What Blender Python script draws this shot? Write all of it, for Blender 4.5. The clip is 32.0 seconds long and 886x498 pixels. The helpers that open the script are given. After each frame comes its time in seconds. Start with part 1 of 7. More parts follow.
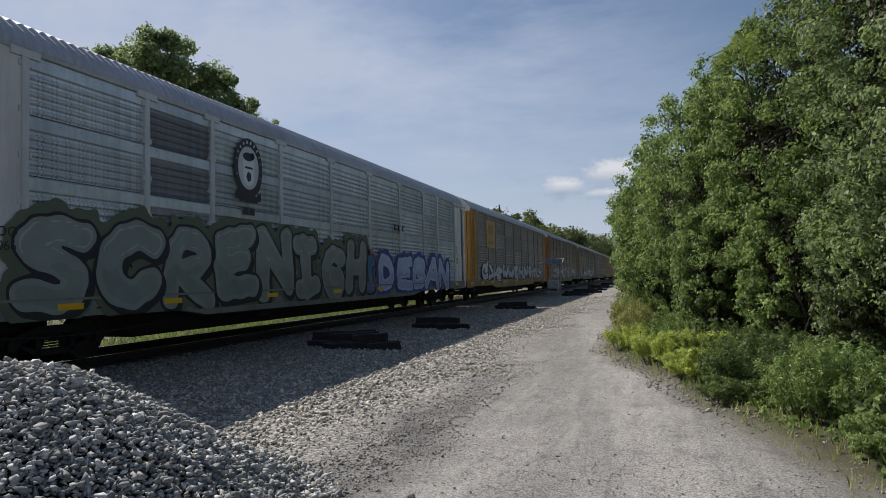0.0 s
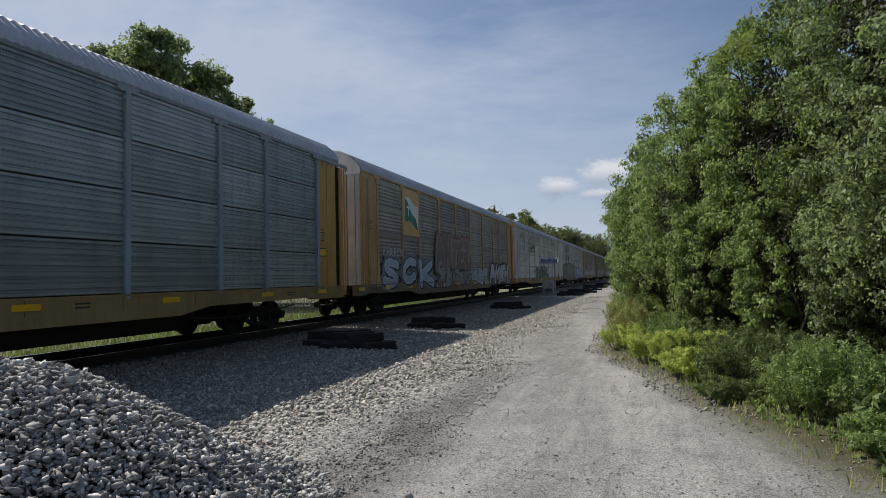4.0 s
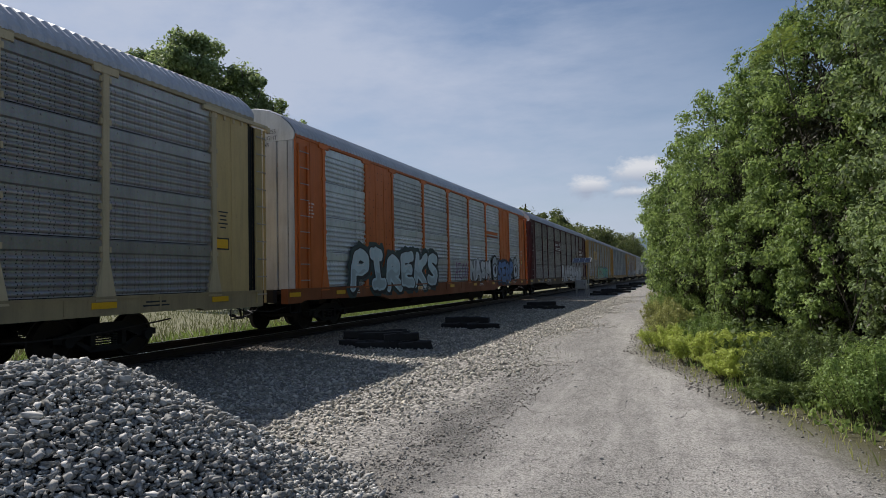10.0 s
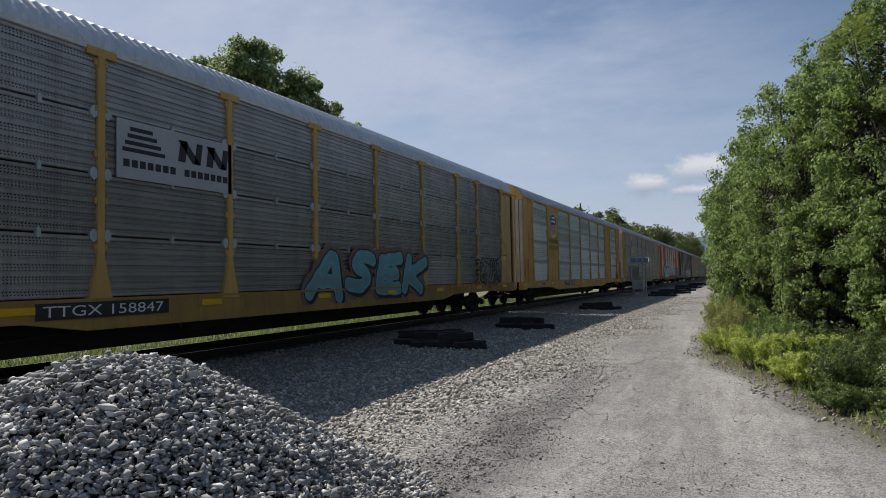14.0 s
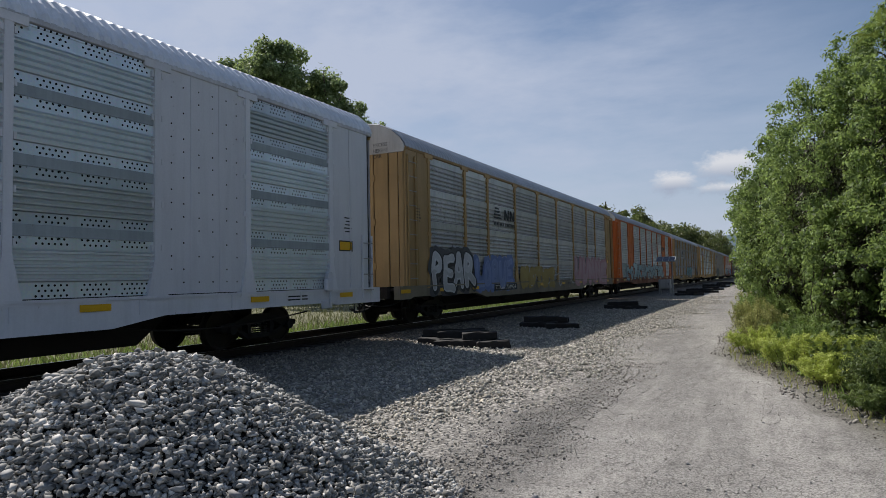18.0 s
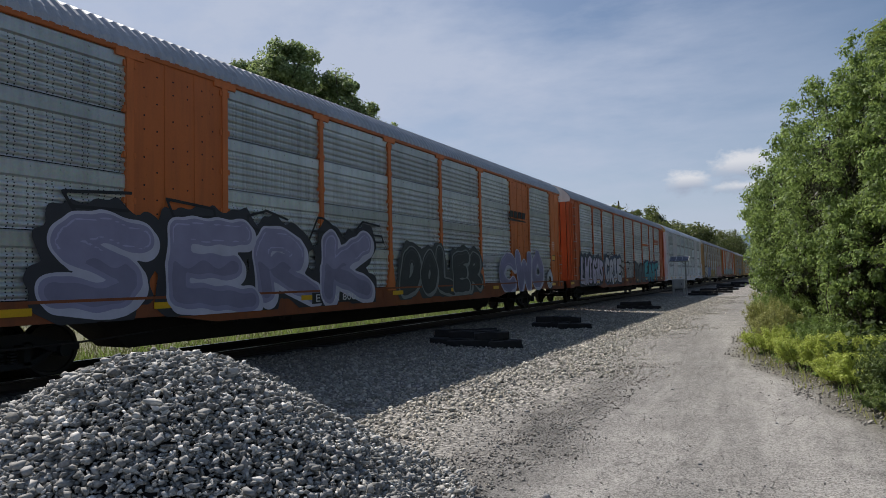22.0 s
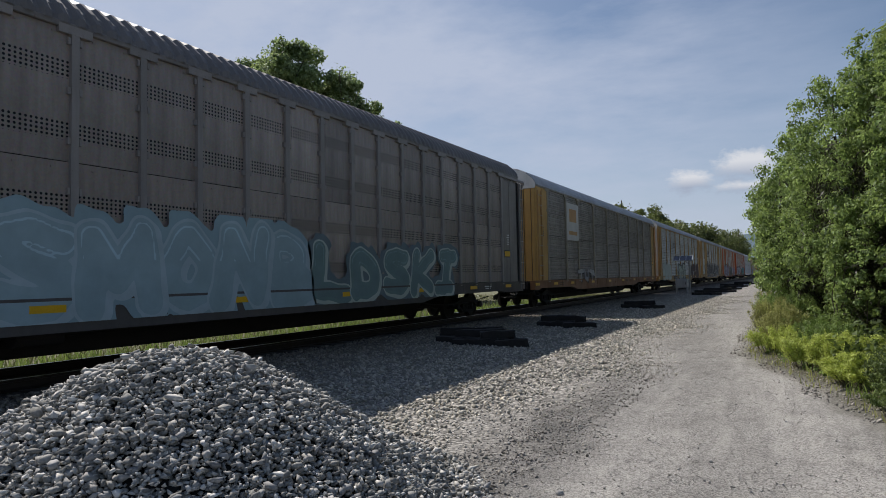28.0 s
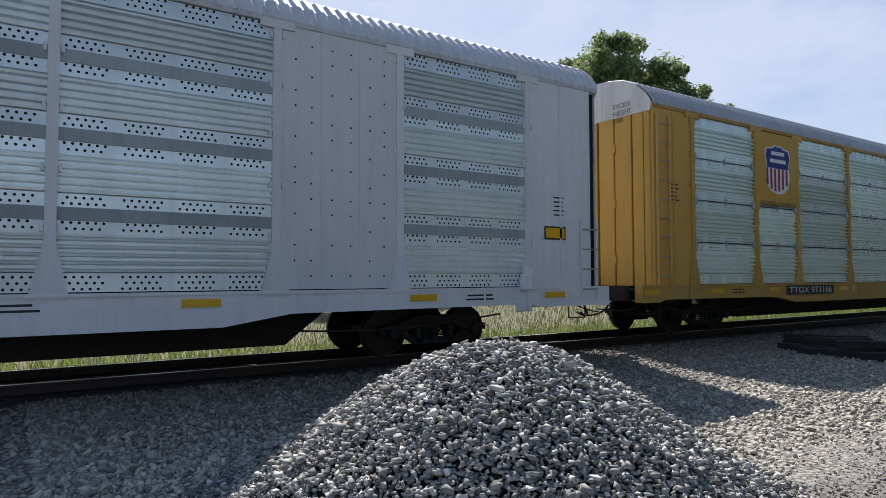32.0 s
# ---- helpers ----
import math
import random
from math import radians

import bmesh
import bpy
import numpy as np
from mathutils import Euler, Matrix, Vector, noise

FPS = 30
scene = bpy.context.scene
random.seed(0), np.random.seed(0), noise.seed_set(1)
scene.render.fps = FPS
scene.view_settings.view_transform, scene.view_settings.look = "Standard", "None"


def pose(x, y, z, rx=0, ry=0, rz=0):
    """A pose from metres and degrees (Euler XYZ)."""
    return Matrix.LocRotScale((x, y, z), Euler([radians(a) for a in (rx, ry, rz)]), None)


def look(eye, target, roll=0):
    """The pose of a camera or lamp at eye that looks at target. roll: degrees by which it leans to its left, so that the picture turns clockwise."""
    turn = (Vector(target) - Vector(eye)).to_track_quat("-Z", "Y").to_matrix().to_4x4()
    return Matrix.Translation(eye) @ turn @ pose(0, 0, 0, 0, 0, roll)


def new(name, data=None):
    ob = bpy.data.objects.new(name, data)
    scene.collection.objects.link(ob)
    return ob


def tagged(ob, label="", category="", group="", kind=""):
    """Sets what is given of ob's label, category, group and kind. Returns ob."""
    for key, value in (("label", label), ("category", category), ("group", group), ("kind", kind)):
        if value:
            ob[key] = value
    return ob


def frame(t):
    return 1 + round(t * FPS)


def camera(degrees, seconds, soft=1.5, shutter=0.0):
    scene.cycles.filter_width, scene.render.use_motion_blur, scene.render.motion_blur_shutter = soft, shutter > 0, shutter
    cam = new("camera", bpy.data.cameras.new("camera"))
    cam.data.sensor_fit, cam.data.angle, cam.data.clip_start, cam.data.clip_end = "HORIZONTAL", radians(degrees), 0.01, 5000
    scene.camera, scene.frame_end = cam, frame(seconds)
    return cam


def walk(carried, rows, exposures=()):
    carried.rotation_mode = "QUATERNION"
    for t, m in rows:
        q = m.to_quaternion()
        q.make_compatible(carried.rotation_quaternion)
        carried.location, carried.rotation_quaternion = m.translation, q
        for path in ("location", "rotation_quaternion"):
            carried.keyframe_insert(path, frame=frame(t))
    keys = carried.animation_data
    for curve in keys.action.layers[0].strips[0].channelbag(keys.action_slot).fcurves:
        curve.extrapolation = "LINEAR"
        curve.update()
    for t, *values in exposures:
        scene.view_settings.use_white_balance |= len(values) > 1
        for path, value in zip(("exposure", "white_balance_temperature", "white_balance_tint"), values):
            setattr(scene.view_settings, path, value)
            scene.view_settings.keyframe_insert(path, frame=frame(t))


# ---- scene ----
cam = camera(69.0, 32.0, soft=0.35)
PATH = [
    (0.0, pose(-0.000, 0.000, 1.200, 92.55, 1.30, 17.86)),
    (0.5, pose(0.017, -0.007, 1.200, 92.55, 1.34, 17.94)),
    (1.0, pose(0.030, 0.002, 1.198, 92.56, 1.34, 17.96)),
    (1.5, pose(0.035, 0.016, 1.197, 92.54, 1.34, 17.93)),
    (2.0, pose(0.038, 0.023, 1.198, 92.52, 1.31, 17.93)),
    (2.5, pose(0.010, 0.028, 1.196, 92.49, 1.26, 17.80)),
    (3.0, pose(-0.021, 0.032, 1.189, 92.53, 1.24, 17.64)),
    (3.5, pose(-0.035, 0.034, 1.185, 92.54, 1.30, 17.47)),
    (5.5, pose(-0.047, 0.029, 1.182, 92.59, 1.21, 17.28)),
    (6.0, pose(-0.075, 0.023, 1.187, 92.58, 1.21, 17.40)),
    (6.5, pose(-0.106, 0.021, 1.185, 92.60, 1.28, 17.76)),
    (7.0, pose(-0.094, 0.041, 1.185, 92.58, 1.31, 18.19)),
    (7.5, pose(-0.082, 0.047, 1.182, 92.59, 1.33, 18.55)),
    (8.0, pose(-0.083, 0.044, 1.190, 92.55, 1.33, 18.82)),
    (8.5, pose(-0.101, 0.031, 1.189, 92.61, 1.26, 19.10)),
    (9.0, pose(-0.113, 0.039, 1.194, 92.54, 1.29, 19.42)),
    (9.5, pose(-0.133, 0.029, 1.195, 92.59, 1.30, 19.69)),
    (10.0, pose(-0.154, 0.024, 1.195, 92.57, 1.29, 20.10)),
    (10.5, pose(-0.161, 0.026, 1.189, 92.62, 1.29, 21.46)),
    (11.0, pose(-0.158, 0.031, 1.191, 92.64, 1.28, 22.40)),
    (11.5, pose(-0.146, 0.035, 1.195, 92.63, 1.28, 22.91)),
    (12.0, pose(-0.143, 0.030, 1.192, 92.65, 1.22, 23.35)),
    (12.5, pose(-0.148, 0.030, 1.189, 92.64, 1.22, 23.71)),
    (13.0, pose(-0.146, 0.018, 1.192, 92.67, 1.21, 24.11)),
    (13.5, pose(-0.156, 0.022, 1.192, 92.68, 1.21, 24.49)),
    (14.0, pose(-0.171, 0.015, 1.190, 92.69, 1.19, 24.84)),
    (14.5, pose(-0.166, 0.022, 1.192, 92.66, 1.24, 25.23)),
    (16.5, pose(-0.174, 0.018, 1.191, 92.63, 1.23, 26.41)),
    (17.0, pose(-0.171, 0.015, 1.188, 92.66, 1.23, 26.58)),
    (17.5, pose(-0.160, 0.013, 1.187, 92.65, 1.20, 26.81)),
    (18.0, pose(-0.156, 0.010, 1.191, 92.64, 1.18, 26.99)),
    (18.5, pose(-0.164, 0.004, 1.193, 92.62, 1.09, 27.14)),
    (19.0, pose(-0.168, 0.001, 1.193, 92.58, 1.16, 27.34)),
    (19.5, pose(-0.164, -0.008, 1.184, 92.63, 1.14, 27.43)),
    (20.0, pose(-0.167, -0.001, 1.180, 92.65, 1.17, 27.58)),
    (20.5, pose(-0.169, -0.000, 1.186, 92.63, 1.19, 27.74)),
    (21.0, pose(-0.162, -0.003, 1.184, 92.63, 1.22, 27.91)),
    (21.5, pose(-0.157, -0.004, 1.184, 92.63, 1.20, 27.98)),
    (22.0, pose(-0.137, -0.012, 1.191, 92.67, 1.23, 28.07)),
    (22.5, pose(-0.131, -0.040, 1.193, 92.71, 1.16, 28.11)),
    (23.0, pose(-0.152, -0.051, 1.196, 92.68, 1.09, 28.22)),
    (23.5, pose(-0.177, -0.055, 1.192, 92.68, 1.09, 28.40)),
    (24.0, pose(-0.187, -0.082, 1.190, 92.70, 1.10, 28.59)),
    (24.5, pose(-0.182, -0.089, 1.192, 92.69, 1.14, 28.68)),
    (25.0, pose(-0.182, -0.107, 1.185, 92.69, 1.04, 28.81)),
    (25.5, pose(-0.206, -0.097, 1.179, 92.62, 1.13, 28.88)),
    (27.5, pose(-0.183, -0.093, 1.188, 92.57, 1.15, 28.32)),
    (28.0, pose(-0.199, -0.094, 1.187, 92.58, 1.09, 28.27)),
    (28.5, pose(-0.213, -0.102, 1.188, 92.58, 1.11, 28.28)),
    (29.0, pose(-0.230, -0.100, 1.191, 92.58, 1.11, 28.36)),
    (29.5, pose(-0.253, -0.060, 1.189, 92.61, 1.08, 29.53)),
    (30.0, pose(-0.243, -0.060, 1.211, 92.52, 1.01, 31.25)),
    (30.5, pose(-0.302, -0.005, 1.206, 92.59, 0.57, 38.31)),
    (31.0, pose(-0.315, 0.011, 1.224, 92.53, 0.29, 47.92)),
    (31.5, pose(-0.287, 0.005, 1.212, 92.45, 0.12, 54.15)),
    (32.0, pose(-0.251, 0.016, 1.208, 92.44, 0.13, 56.32)),
]
walk(cam, PATH, ((0.0, 0.0, 6470, 11.0), (29.5, 0.0, 6470, 11.0), (30.5, 0.08, 6470, 11.0), (31.0, 0.2, 6470, 11.0), (31.5, 0.4, 6470, 11.0), (32.0, 0.46, 6470, 11.0)))

# ---- daylight ----
SUN_AZ, SUN_EL = 67.0, 46.0          # degrees left of the track's direction, degrees above the horizon
VEIL = (5.9, 6.65, 8.25)
CLOUDS = ((-6.9, 7.6, 1.7, 1.0), (-2.8, 8.5, 2.5, 1.35), (-1.8, 6.9, 3.0, 0.6), (-13.5, 5.4, 1.6, 0.7))   # azimuth right of the track, height, half width, half height
world = bpy.data.worlds.new("sky")
scene.world = world
world.use_nodes = True


def build_sky():
    nt = world.node_tree
    nt.nodes.clear()
    N, K = nt.nodes.new, nt.links.new
    out, bg = N("ShaderNodeOutputWorld"), N("ShaderNodeBackground")
    sky = N("ShaderNodeTexSky")
    sky.sky_type, sky.sun_disc = "NISHITA", False
    sky.sun_elevation, sky.sun_rotation = radians(SUN_EL), radians(-SUN_AZ)
    sky.dust_density, sky.ozone_density, sky.air_density = 0.6, 2.5, 1.0
    co = N("ShaderNodeTexCoord").outputs["Generated"]

    def M(op, a, b=None, c=None):
        n = N("ShaderNodeMath")
        n.operation = op
        for i, v in enumerate((a, b, c)):
            if isinstance(v, (int, float)):
                n.inputs[i].default_value = v
            elif v is not None:
                K(v, n.inputs[i])
        return n.outputs[0]

    def noise_at(scale, detail, rough, stretch=(1, 1, 1), turn=(0, 0, 0)):
        mp, n = N("ShaderNodeMapping"), N("ShaderNodeTexNoise")
        mp.inputs["Scale"].default_value, mp.inputs["Rotation"].default_value = stretch, turn
        n.inputs["Scale"].default_value, n.inputs["Detail"].default_value, n.inputs["Roughness"].default_value = scale, detail, rough
        K(co, mp.inputs["Vector"])
        K(mp.outputs["Vector"], n.inputs["Vector"])
        return n.outputs["Fac"]

    def fit(v, lo, hi, a=0.0, b=1.0):
        n = N("ShaderNodeMapRange")
        for key, w in (("From Min", lo), ("From Max", hi), ("To Min", a), ("To Max", b)):
            n.inputs[key].default_value = w
        K(v, n.inputs["Value"])
        return n.outputs["Result"]

    def blend(fac, c1, c2):
        n = N("ShaderNodeMixRGB")
        K(fac, n.inputs["Fac"])
        K(c1, n.inputs["Color1"])
        if isinstance(c2, tuple):
            n.inputs["Color2"].default_value = (*c2, 1)
        else:
            K(c2, n.inputs["Color2"])
        return n.outputs["Color"]
    sep = N("ShaderNodeSeparateXYZ")
    K(co, sep.inputs[0])
    up = sep.outputs["Z"]
    # thin high cloud, drawn out in veils and thicker low down
    veil = fit(noise_at(1.5, 8.0, 0.6, (1.0, 2.6, 4.5), (0.2, 0.25, 0.9)), 0.40, 0.66, 0.10, 0.80)
    low = fit(up, 0.02, 0.30, 0.6, 0.0)
    toward_sun = M("ADD", M("MULTIPLY", sep.outputs["X"], -math.sin(radians(SUN_AZ))), M("MULTIPLY", sep.outputs["Y"], math.cos(radians(SUN_AZ))))
    veil = M("ADD", veil, fit(toward_sun, 0.55, 1.0, 0.0, 0.5))
    veil = M("MULTIPLY", veil, fit(sep.outputs["X"], -0.15, 0.12, 1.0, 0.2))
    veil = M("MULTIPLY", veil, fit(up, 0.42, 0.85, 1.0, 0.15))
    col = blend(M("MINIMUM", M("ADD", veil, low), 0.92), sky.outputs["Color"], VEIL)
    # small heaps of cloud near the horizon
    az, el = M("ARCTAN2", sep.outputs["X"], sep.outputs["Y"]), M("ARCSINE", up)
    puff = noise_at(15.0, 8.0, 0.68, (1, 1, 1.7))
    for a0, e0, w, h in CLOUDS:
        u, v = M("DIVIDE", M("SUBTRACT", az, radians(a0)), radians(w)), M("DIVIDE", M("SUBTRACT", el, radians(e0)), radians(h))
        r = M("SQRT", M("ADD", M("MULTIPLY", u, u), M("MULTIPLY", v, v)))
        body = fit(M("SUBTRACT", M("MULTIPLY", puff, 3.1), r), 0.45, 1.15)
        shade = fit(v, -0.5, 0.35)
        white = N("ShaderNodeMixRGB")
        K(shade, white.inputs["Fac"])
        white.inputs["Color1"].default_value, white.inputs["Color2"].default_value = (4.4, 5.0, 6.3, 1), (9.0, 9.1, 9.4, 1)
        col = blend(M("MULTIPLY", body, 0.85), col, white.outputs["Color"])
    K(col, bg.inputs["Color"])
    bg.inputs["Strength"].default_value = 0.081
    K(bg.outputs["Background"], out.inputs["Surface"])


build_sky()
sun_data = bpy.data.lights.new("sun", "SUN")
sun_data.energy, sun_data.angle, sun_data.color = 4.9, radians(0.6), (1.0, 0.95, 0.88)
sun = new("sun", sun_data)
_az, _el = radians(SUN_AZ), radians(SUN_EL)
SUN_DIR = Vector((-math.sin(_az) * math.cos(_el), math.cos(_az) * math.cos(_el), math.sin(_el)))
sun.matrix_world = look(SUN_DIR * 200, (0, 0, 0))
scene.view_settings.exposure = 0.0

# ---- geometry helpers ----
class Geo:
    """Collects vertices and faces of one part."""

    def __init__(self):
        self.v, self.f = [], []

    def add(self, verts, faces):
        n = len(self.v)
        self.v += [tuple(p) for p in verts]
        self.f += [tuple(i + n for i in q) for q in faces]
        return self

    def box(self, x0, x1, y0, y1, z0, z1, b=0.0):
        if b <= 0:
            p = [(x, y, z) for x in (x0, x1) for y in (y0, y1) for z in (z0, z1)]
            return self.add(p, [(0, 1, 3, 2), (4, 6, 7, 5), (0, 4, 5, 1), (2, 3, 7, 6), (0, 2, 6, 4), (1, 5, 7, 3)])
        bm = bmesh.new()
        bmesh.ops.create_cube(bm, size=1, matrix=Matrix.Translation(((x0 + x1) / 2, (y0 + y1) / 2, (z0 + z1) / 2)) @ Matrix.Diagonal((x1 - x0, y1 - y0, z1 - z0, 1)))
        bmesh.ops.bevel(bm, geom=bm.edges[:], offset=b, segments=1, affect="EDGES")
        return self.bm(bm)

    def bm(self, bm, m=None):
        bm.verts.index_update()
        self.add([(m @ v.co) if m else v.co for v in bm.verts], [[v.index for v in q.verts] for q in bm.faces])
        bm.free()
        return self

    def tube(self, pts, radii, n=8, caps=True):
        """A round bar through pts."""
        pts = [Vector(p) for p in pts]
        if not hasattr(radii, "__len__"):
            radii = [radii] * len(pts)
        base = len(self.v)
        side = None
        for i, p in enumerate(pts):
            way = (pts[min(i + 1, len(pts) - 1)] - pts[max(i - 1, 0)]).normalized()
            if side is None:
                side = way.orthogonal().normalized()
            side = (side - way * side.dot(way)).normalized()
            up = way.cross(side)
            for j in range(n):
                a = 2 * math.pi * j / n
                self.v.append(tuple(p + radii[i] * (math.cos(a) * side + math.sin(a) * up)))
        for i in range(len(pts) - 1):
            for j in range(n):
                a, b = base + i * n + j, base + i * n + (j + 1) % n
                self.f.append((a, b, b + n, a + n))
        if caps:
            self.f.append(tuple(base + j for j in range(n))[::-1])
            self.f.append(tuple(base + (len(pts) - 1) * n + j for j in range(n)))
        return self

    def prism(self, poly, axis, lo, hi):
        """A closed outline of 2D points drawn out along an axis (0 x, 1 y, 2 z)."""
        n = len(poly)

        def at(q, w):
            q = list(q)
            q.insert(axis, w)
            return q
        vs = [at(q, lo) for q in poly] + [at(q, hi) for q in poly]
        fs = [(i, (i + 1) % n, n + (i + 1) % n, n + i) for i in range(n)]
        return self.add(vs, fs + [tuple(range(n))[::-1], tuple(range(n, 2 * n))])

    def sheet(self, prof, y0, y1, t=0.012):
        """A folded sheet: profile of (x, z), drawn out along y, with thickness t inwards."""
        n = len(prof)
        vs = [(x, y, z) for y in (y0, y1) for x, z in prof] + [(x - t, y, z) for y in (y0, y1) for x, z in prof]
        fs = [(i, i + 1, n + i + 1, n + i) for i in range(n - 1)]
        fs += [(2 * n + i + 1, 2 * n + i, 3 * n + i, 3 * n + i + 1) for i in range(n - 1)]
        fs += [(0, n, 3 * n, 2 * n), (n - 1, 3 * n - 1, 4 * n - 1, 2 * n - 1)]
        return self.add(vs, fs)

    def mesh(self, name, smooth=False):
        me = bpy.data.meshes.new(name)
        me.from_pydata(self.v, [], self.f)
        bm = bmesh.new()
        bm.from_mesh(me)
        bmesh.ops.recalc_face_normals(bm, faces=bm.faces[:])
        bm.to_mesh(me)
        bm.free()
        if smooth:
            me.polygons.foreach_set("use_smooth", [True] * len(me.polygons))
        me.update()
        return me


def part(name, geo, material, parent=None, label="", m=None, smooth=False):
    """Links a Geo or a mesh as one object under a thing or a part."""
    me = geo if isinstance(geo, bpy.types.Mesh) else geo.mesh(name, smooth)
    if material and not me.materials:
        me.materials.append(material)
    ob = new(name, me)
    if parent:
        ob.parent = parent
    if m is not None:
        ob.matrix_basis = m
    return tagged(ob, label)


# ---- materials ----
def nodes_of(name):
    mt = bpy.data.materials.new(name)
    mt.use_nodes = True
    nt = mt.node_tree
    bsdf = nt.nodes["Principled BSDF"]
    return mt, nt, bsdf, nt.nodes.new, nt.links.new


def noise_node(nt, co, scale, detail=4.0, rough=0.55, stretch=None):
    n = nt.nodes.new("ShaderNodeTexNoise")
    n.inputs["Scale"].default_value, n.inputs["Detail"].default_value, n.inputs["Roughness"].default_value = scale, detail, rough
    if stretch:
        mp = nt.nodes.new("ShaderNodeMapping")
        mp.inputs["Scale"].default_value = stretch
        nt.links.new(co, mp.inputs["Vector"])
        co = mp.outputs["Vector"]
    nt.links.new(co, n.inputs["Vector"])
    return n.outputs["Fac"]


def ramp_node(nt, fac, lo, hi, a=0.0, b=1.0):
    n = nt.nodes.new("ShaderNodeMapRange")
    n.inputs["From Min"].default_value, n.inputs["From Max"].default_value = lo, hi
    n.inputs["To Min"].default_value, n.inputs["To Max"].default_value = a, b
    nt.links.new(fac, n.inputs["Value"])
    return n.outputs["Result"]


def mix_node(nt, fac, c1, c2, kind="MIX"):
    n = nt.nodes.new("ShaderNodeMixRGB")
    n.blend_type = kind
    for k, c in (("Fac", fac), ("Color1", c1), ("Color2", c2)):
        if isinstance(c, (tuple, list)):
            n.inputs[k].default_value = (*c, 1) if len(c) == 3 else c
        elif isinstance(c, (int, float)):
            n.inputs[k].default_value = c
        else:
            nt.links.new(c, n.inputs[k])
    return n.outputs["Color"]


def mul_node(nt, c, k):
    return mix_node(nt, 1.0, c, (k, k, k), "MULTIPLY")


def math_node(nt, op, a, b=None):
    n = nt.nodes.new("ShaderNodeMath")
    n.operation = op
    for i, c in enumerate((a, b)):
        if c is None:
            continue
        if isinstance(c, (int, float)):
            n.inputs[i].default_value = c
        else:
            nt.links.new(c, n.inputs[i])
    return n.outputs[0]


def bump_node(nt, bsdf, height, strength, dist=0.01):
    n = nt.nodes.new("ShaderNodeBump")
    n.inputs["Strength"].default_value, n.inputs["Distance"].default_value = strength, dist
    nt.links.new(height, n.inputs["Height"])
    nt.links.new(n.outputs["Normal"], bsdf.inputs["Normal"])


CACHE = {}


def paint(rgb, rough=0.5, metal=0.0, dirt=0.35, rust=0.0, name="paint"):
    """Weathered painted steel: grime in soft blotches, rain streaks, scattered rust."""
    key = (name, rgb, rough, metal, dirt, rust)
    if key in CACHE:
        return CACHE[key]
    rgb = tuple(min(0.85, 1.16 * c) for c in rgb)
    mt, nt, bsdf, N, K = nodes_of(name)
    co = N("ShaderNodeTexCoord").outputs["Object"]
    blot = ramp_node(nt, noise_node(nt, co, 0.9, 5), 0.35, 0.7)
    streak = ramp_node(nt, noise_node(nt, co, 3.0, 5, 0.6, (2.0, 2.5, 0.22)), 0.45, 0.75)
    fine = noise_node(nt, co, 26.0, 3)
    grime = tuple(0.35 * c + 0.03 for c in rgb)
    c = mix_node(nt, math_node(nt, "MULTIPLY", blot, dirt), rgb, grime)
    c = mix_node(nt, math_node(nt, "MULTIPLY", streak, dirt * 0.9), c, tuple(0.5 * v + 0.02 for v in grime))
    if rust:
        spots = ramp_node(nt, noise_node(nt, co, 11.0, 8, 0.75, (1.0, 1.0, 0.45)), 0.64 - 0.08 * rust, 0.80 - 0.1 * rust)
        c = mix_node(nt, spots, c, (0.13, 0.055, 0.025))
    c = mix_node(nt, 0.18, c, mix_node(nt, fine, tuple(v * 0.6 for v in rgb), tuple(min(1, v * 1.35) for v in rgb)))
    rnd = N("ShaderNodeObjectInfo").outputs["Random"]
    hsv = N("ShaderNodeHueSaturation")
    K(ramp_node(nt, rnd, 0, 1, 0.9, 1.1), hsv.inputs["Value"])
    K(c, hsv.inputs["Color"])
    K(hsv.outputs["Color"], bsdf.inputs["Base Color"])
    K(ramp_node(nt, blot, 0, 1, max(0.05, rough - 0.1), min(1, rough + 0.2)), bsdf.inputs["Roughness"])
    bsdf.inputs["Metallic"].default_value = metal
    bsdf.inputs["Specular IOR Level"].default_value = 0.25
    bump_node(nt, bsdf, fine, 0.12, 0.004)
    CACHE[key] = mt
    return mt


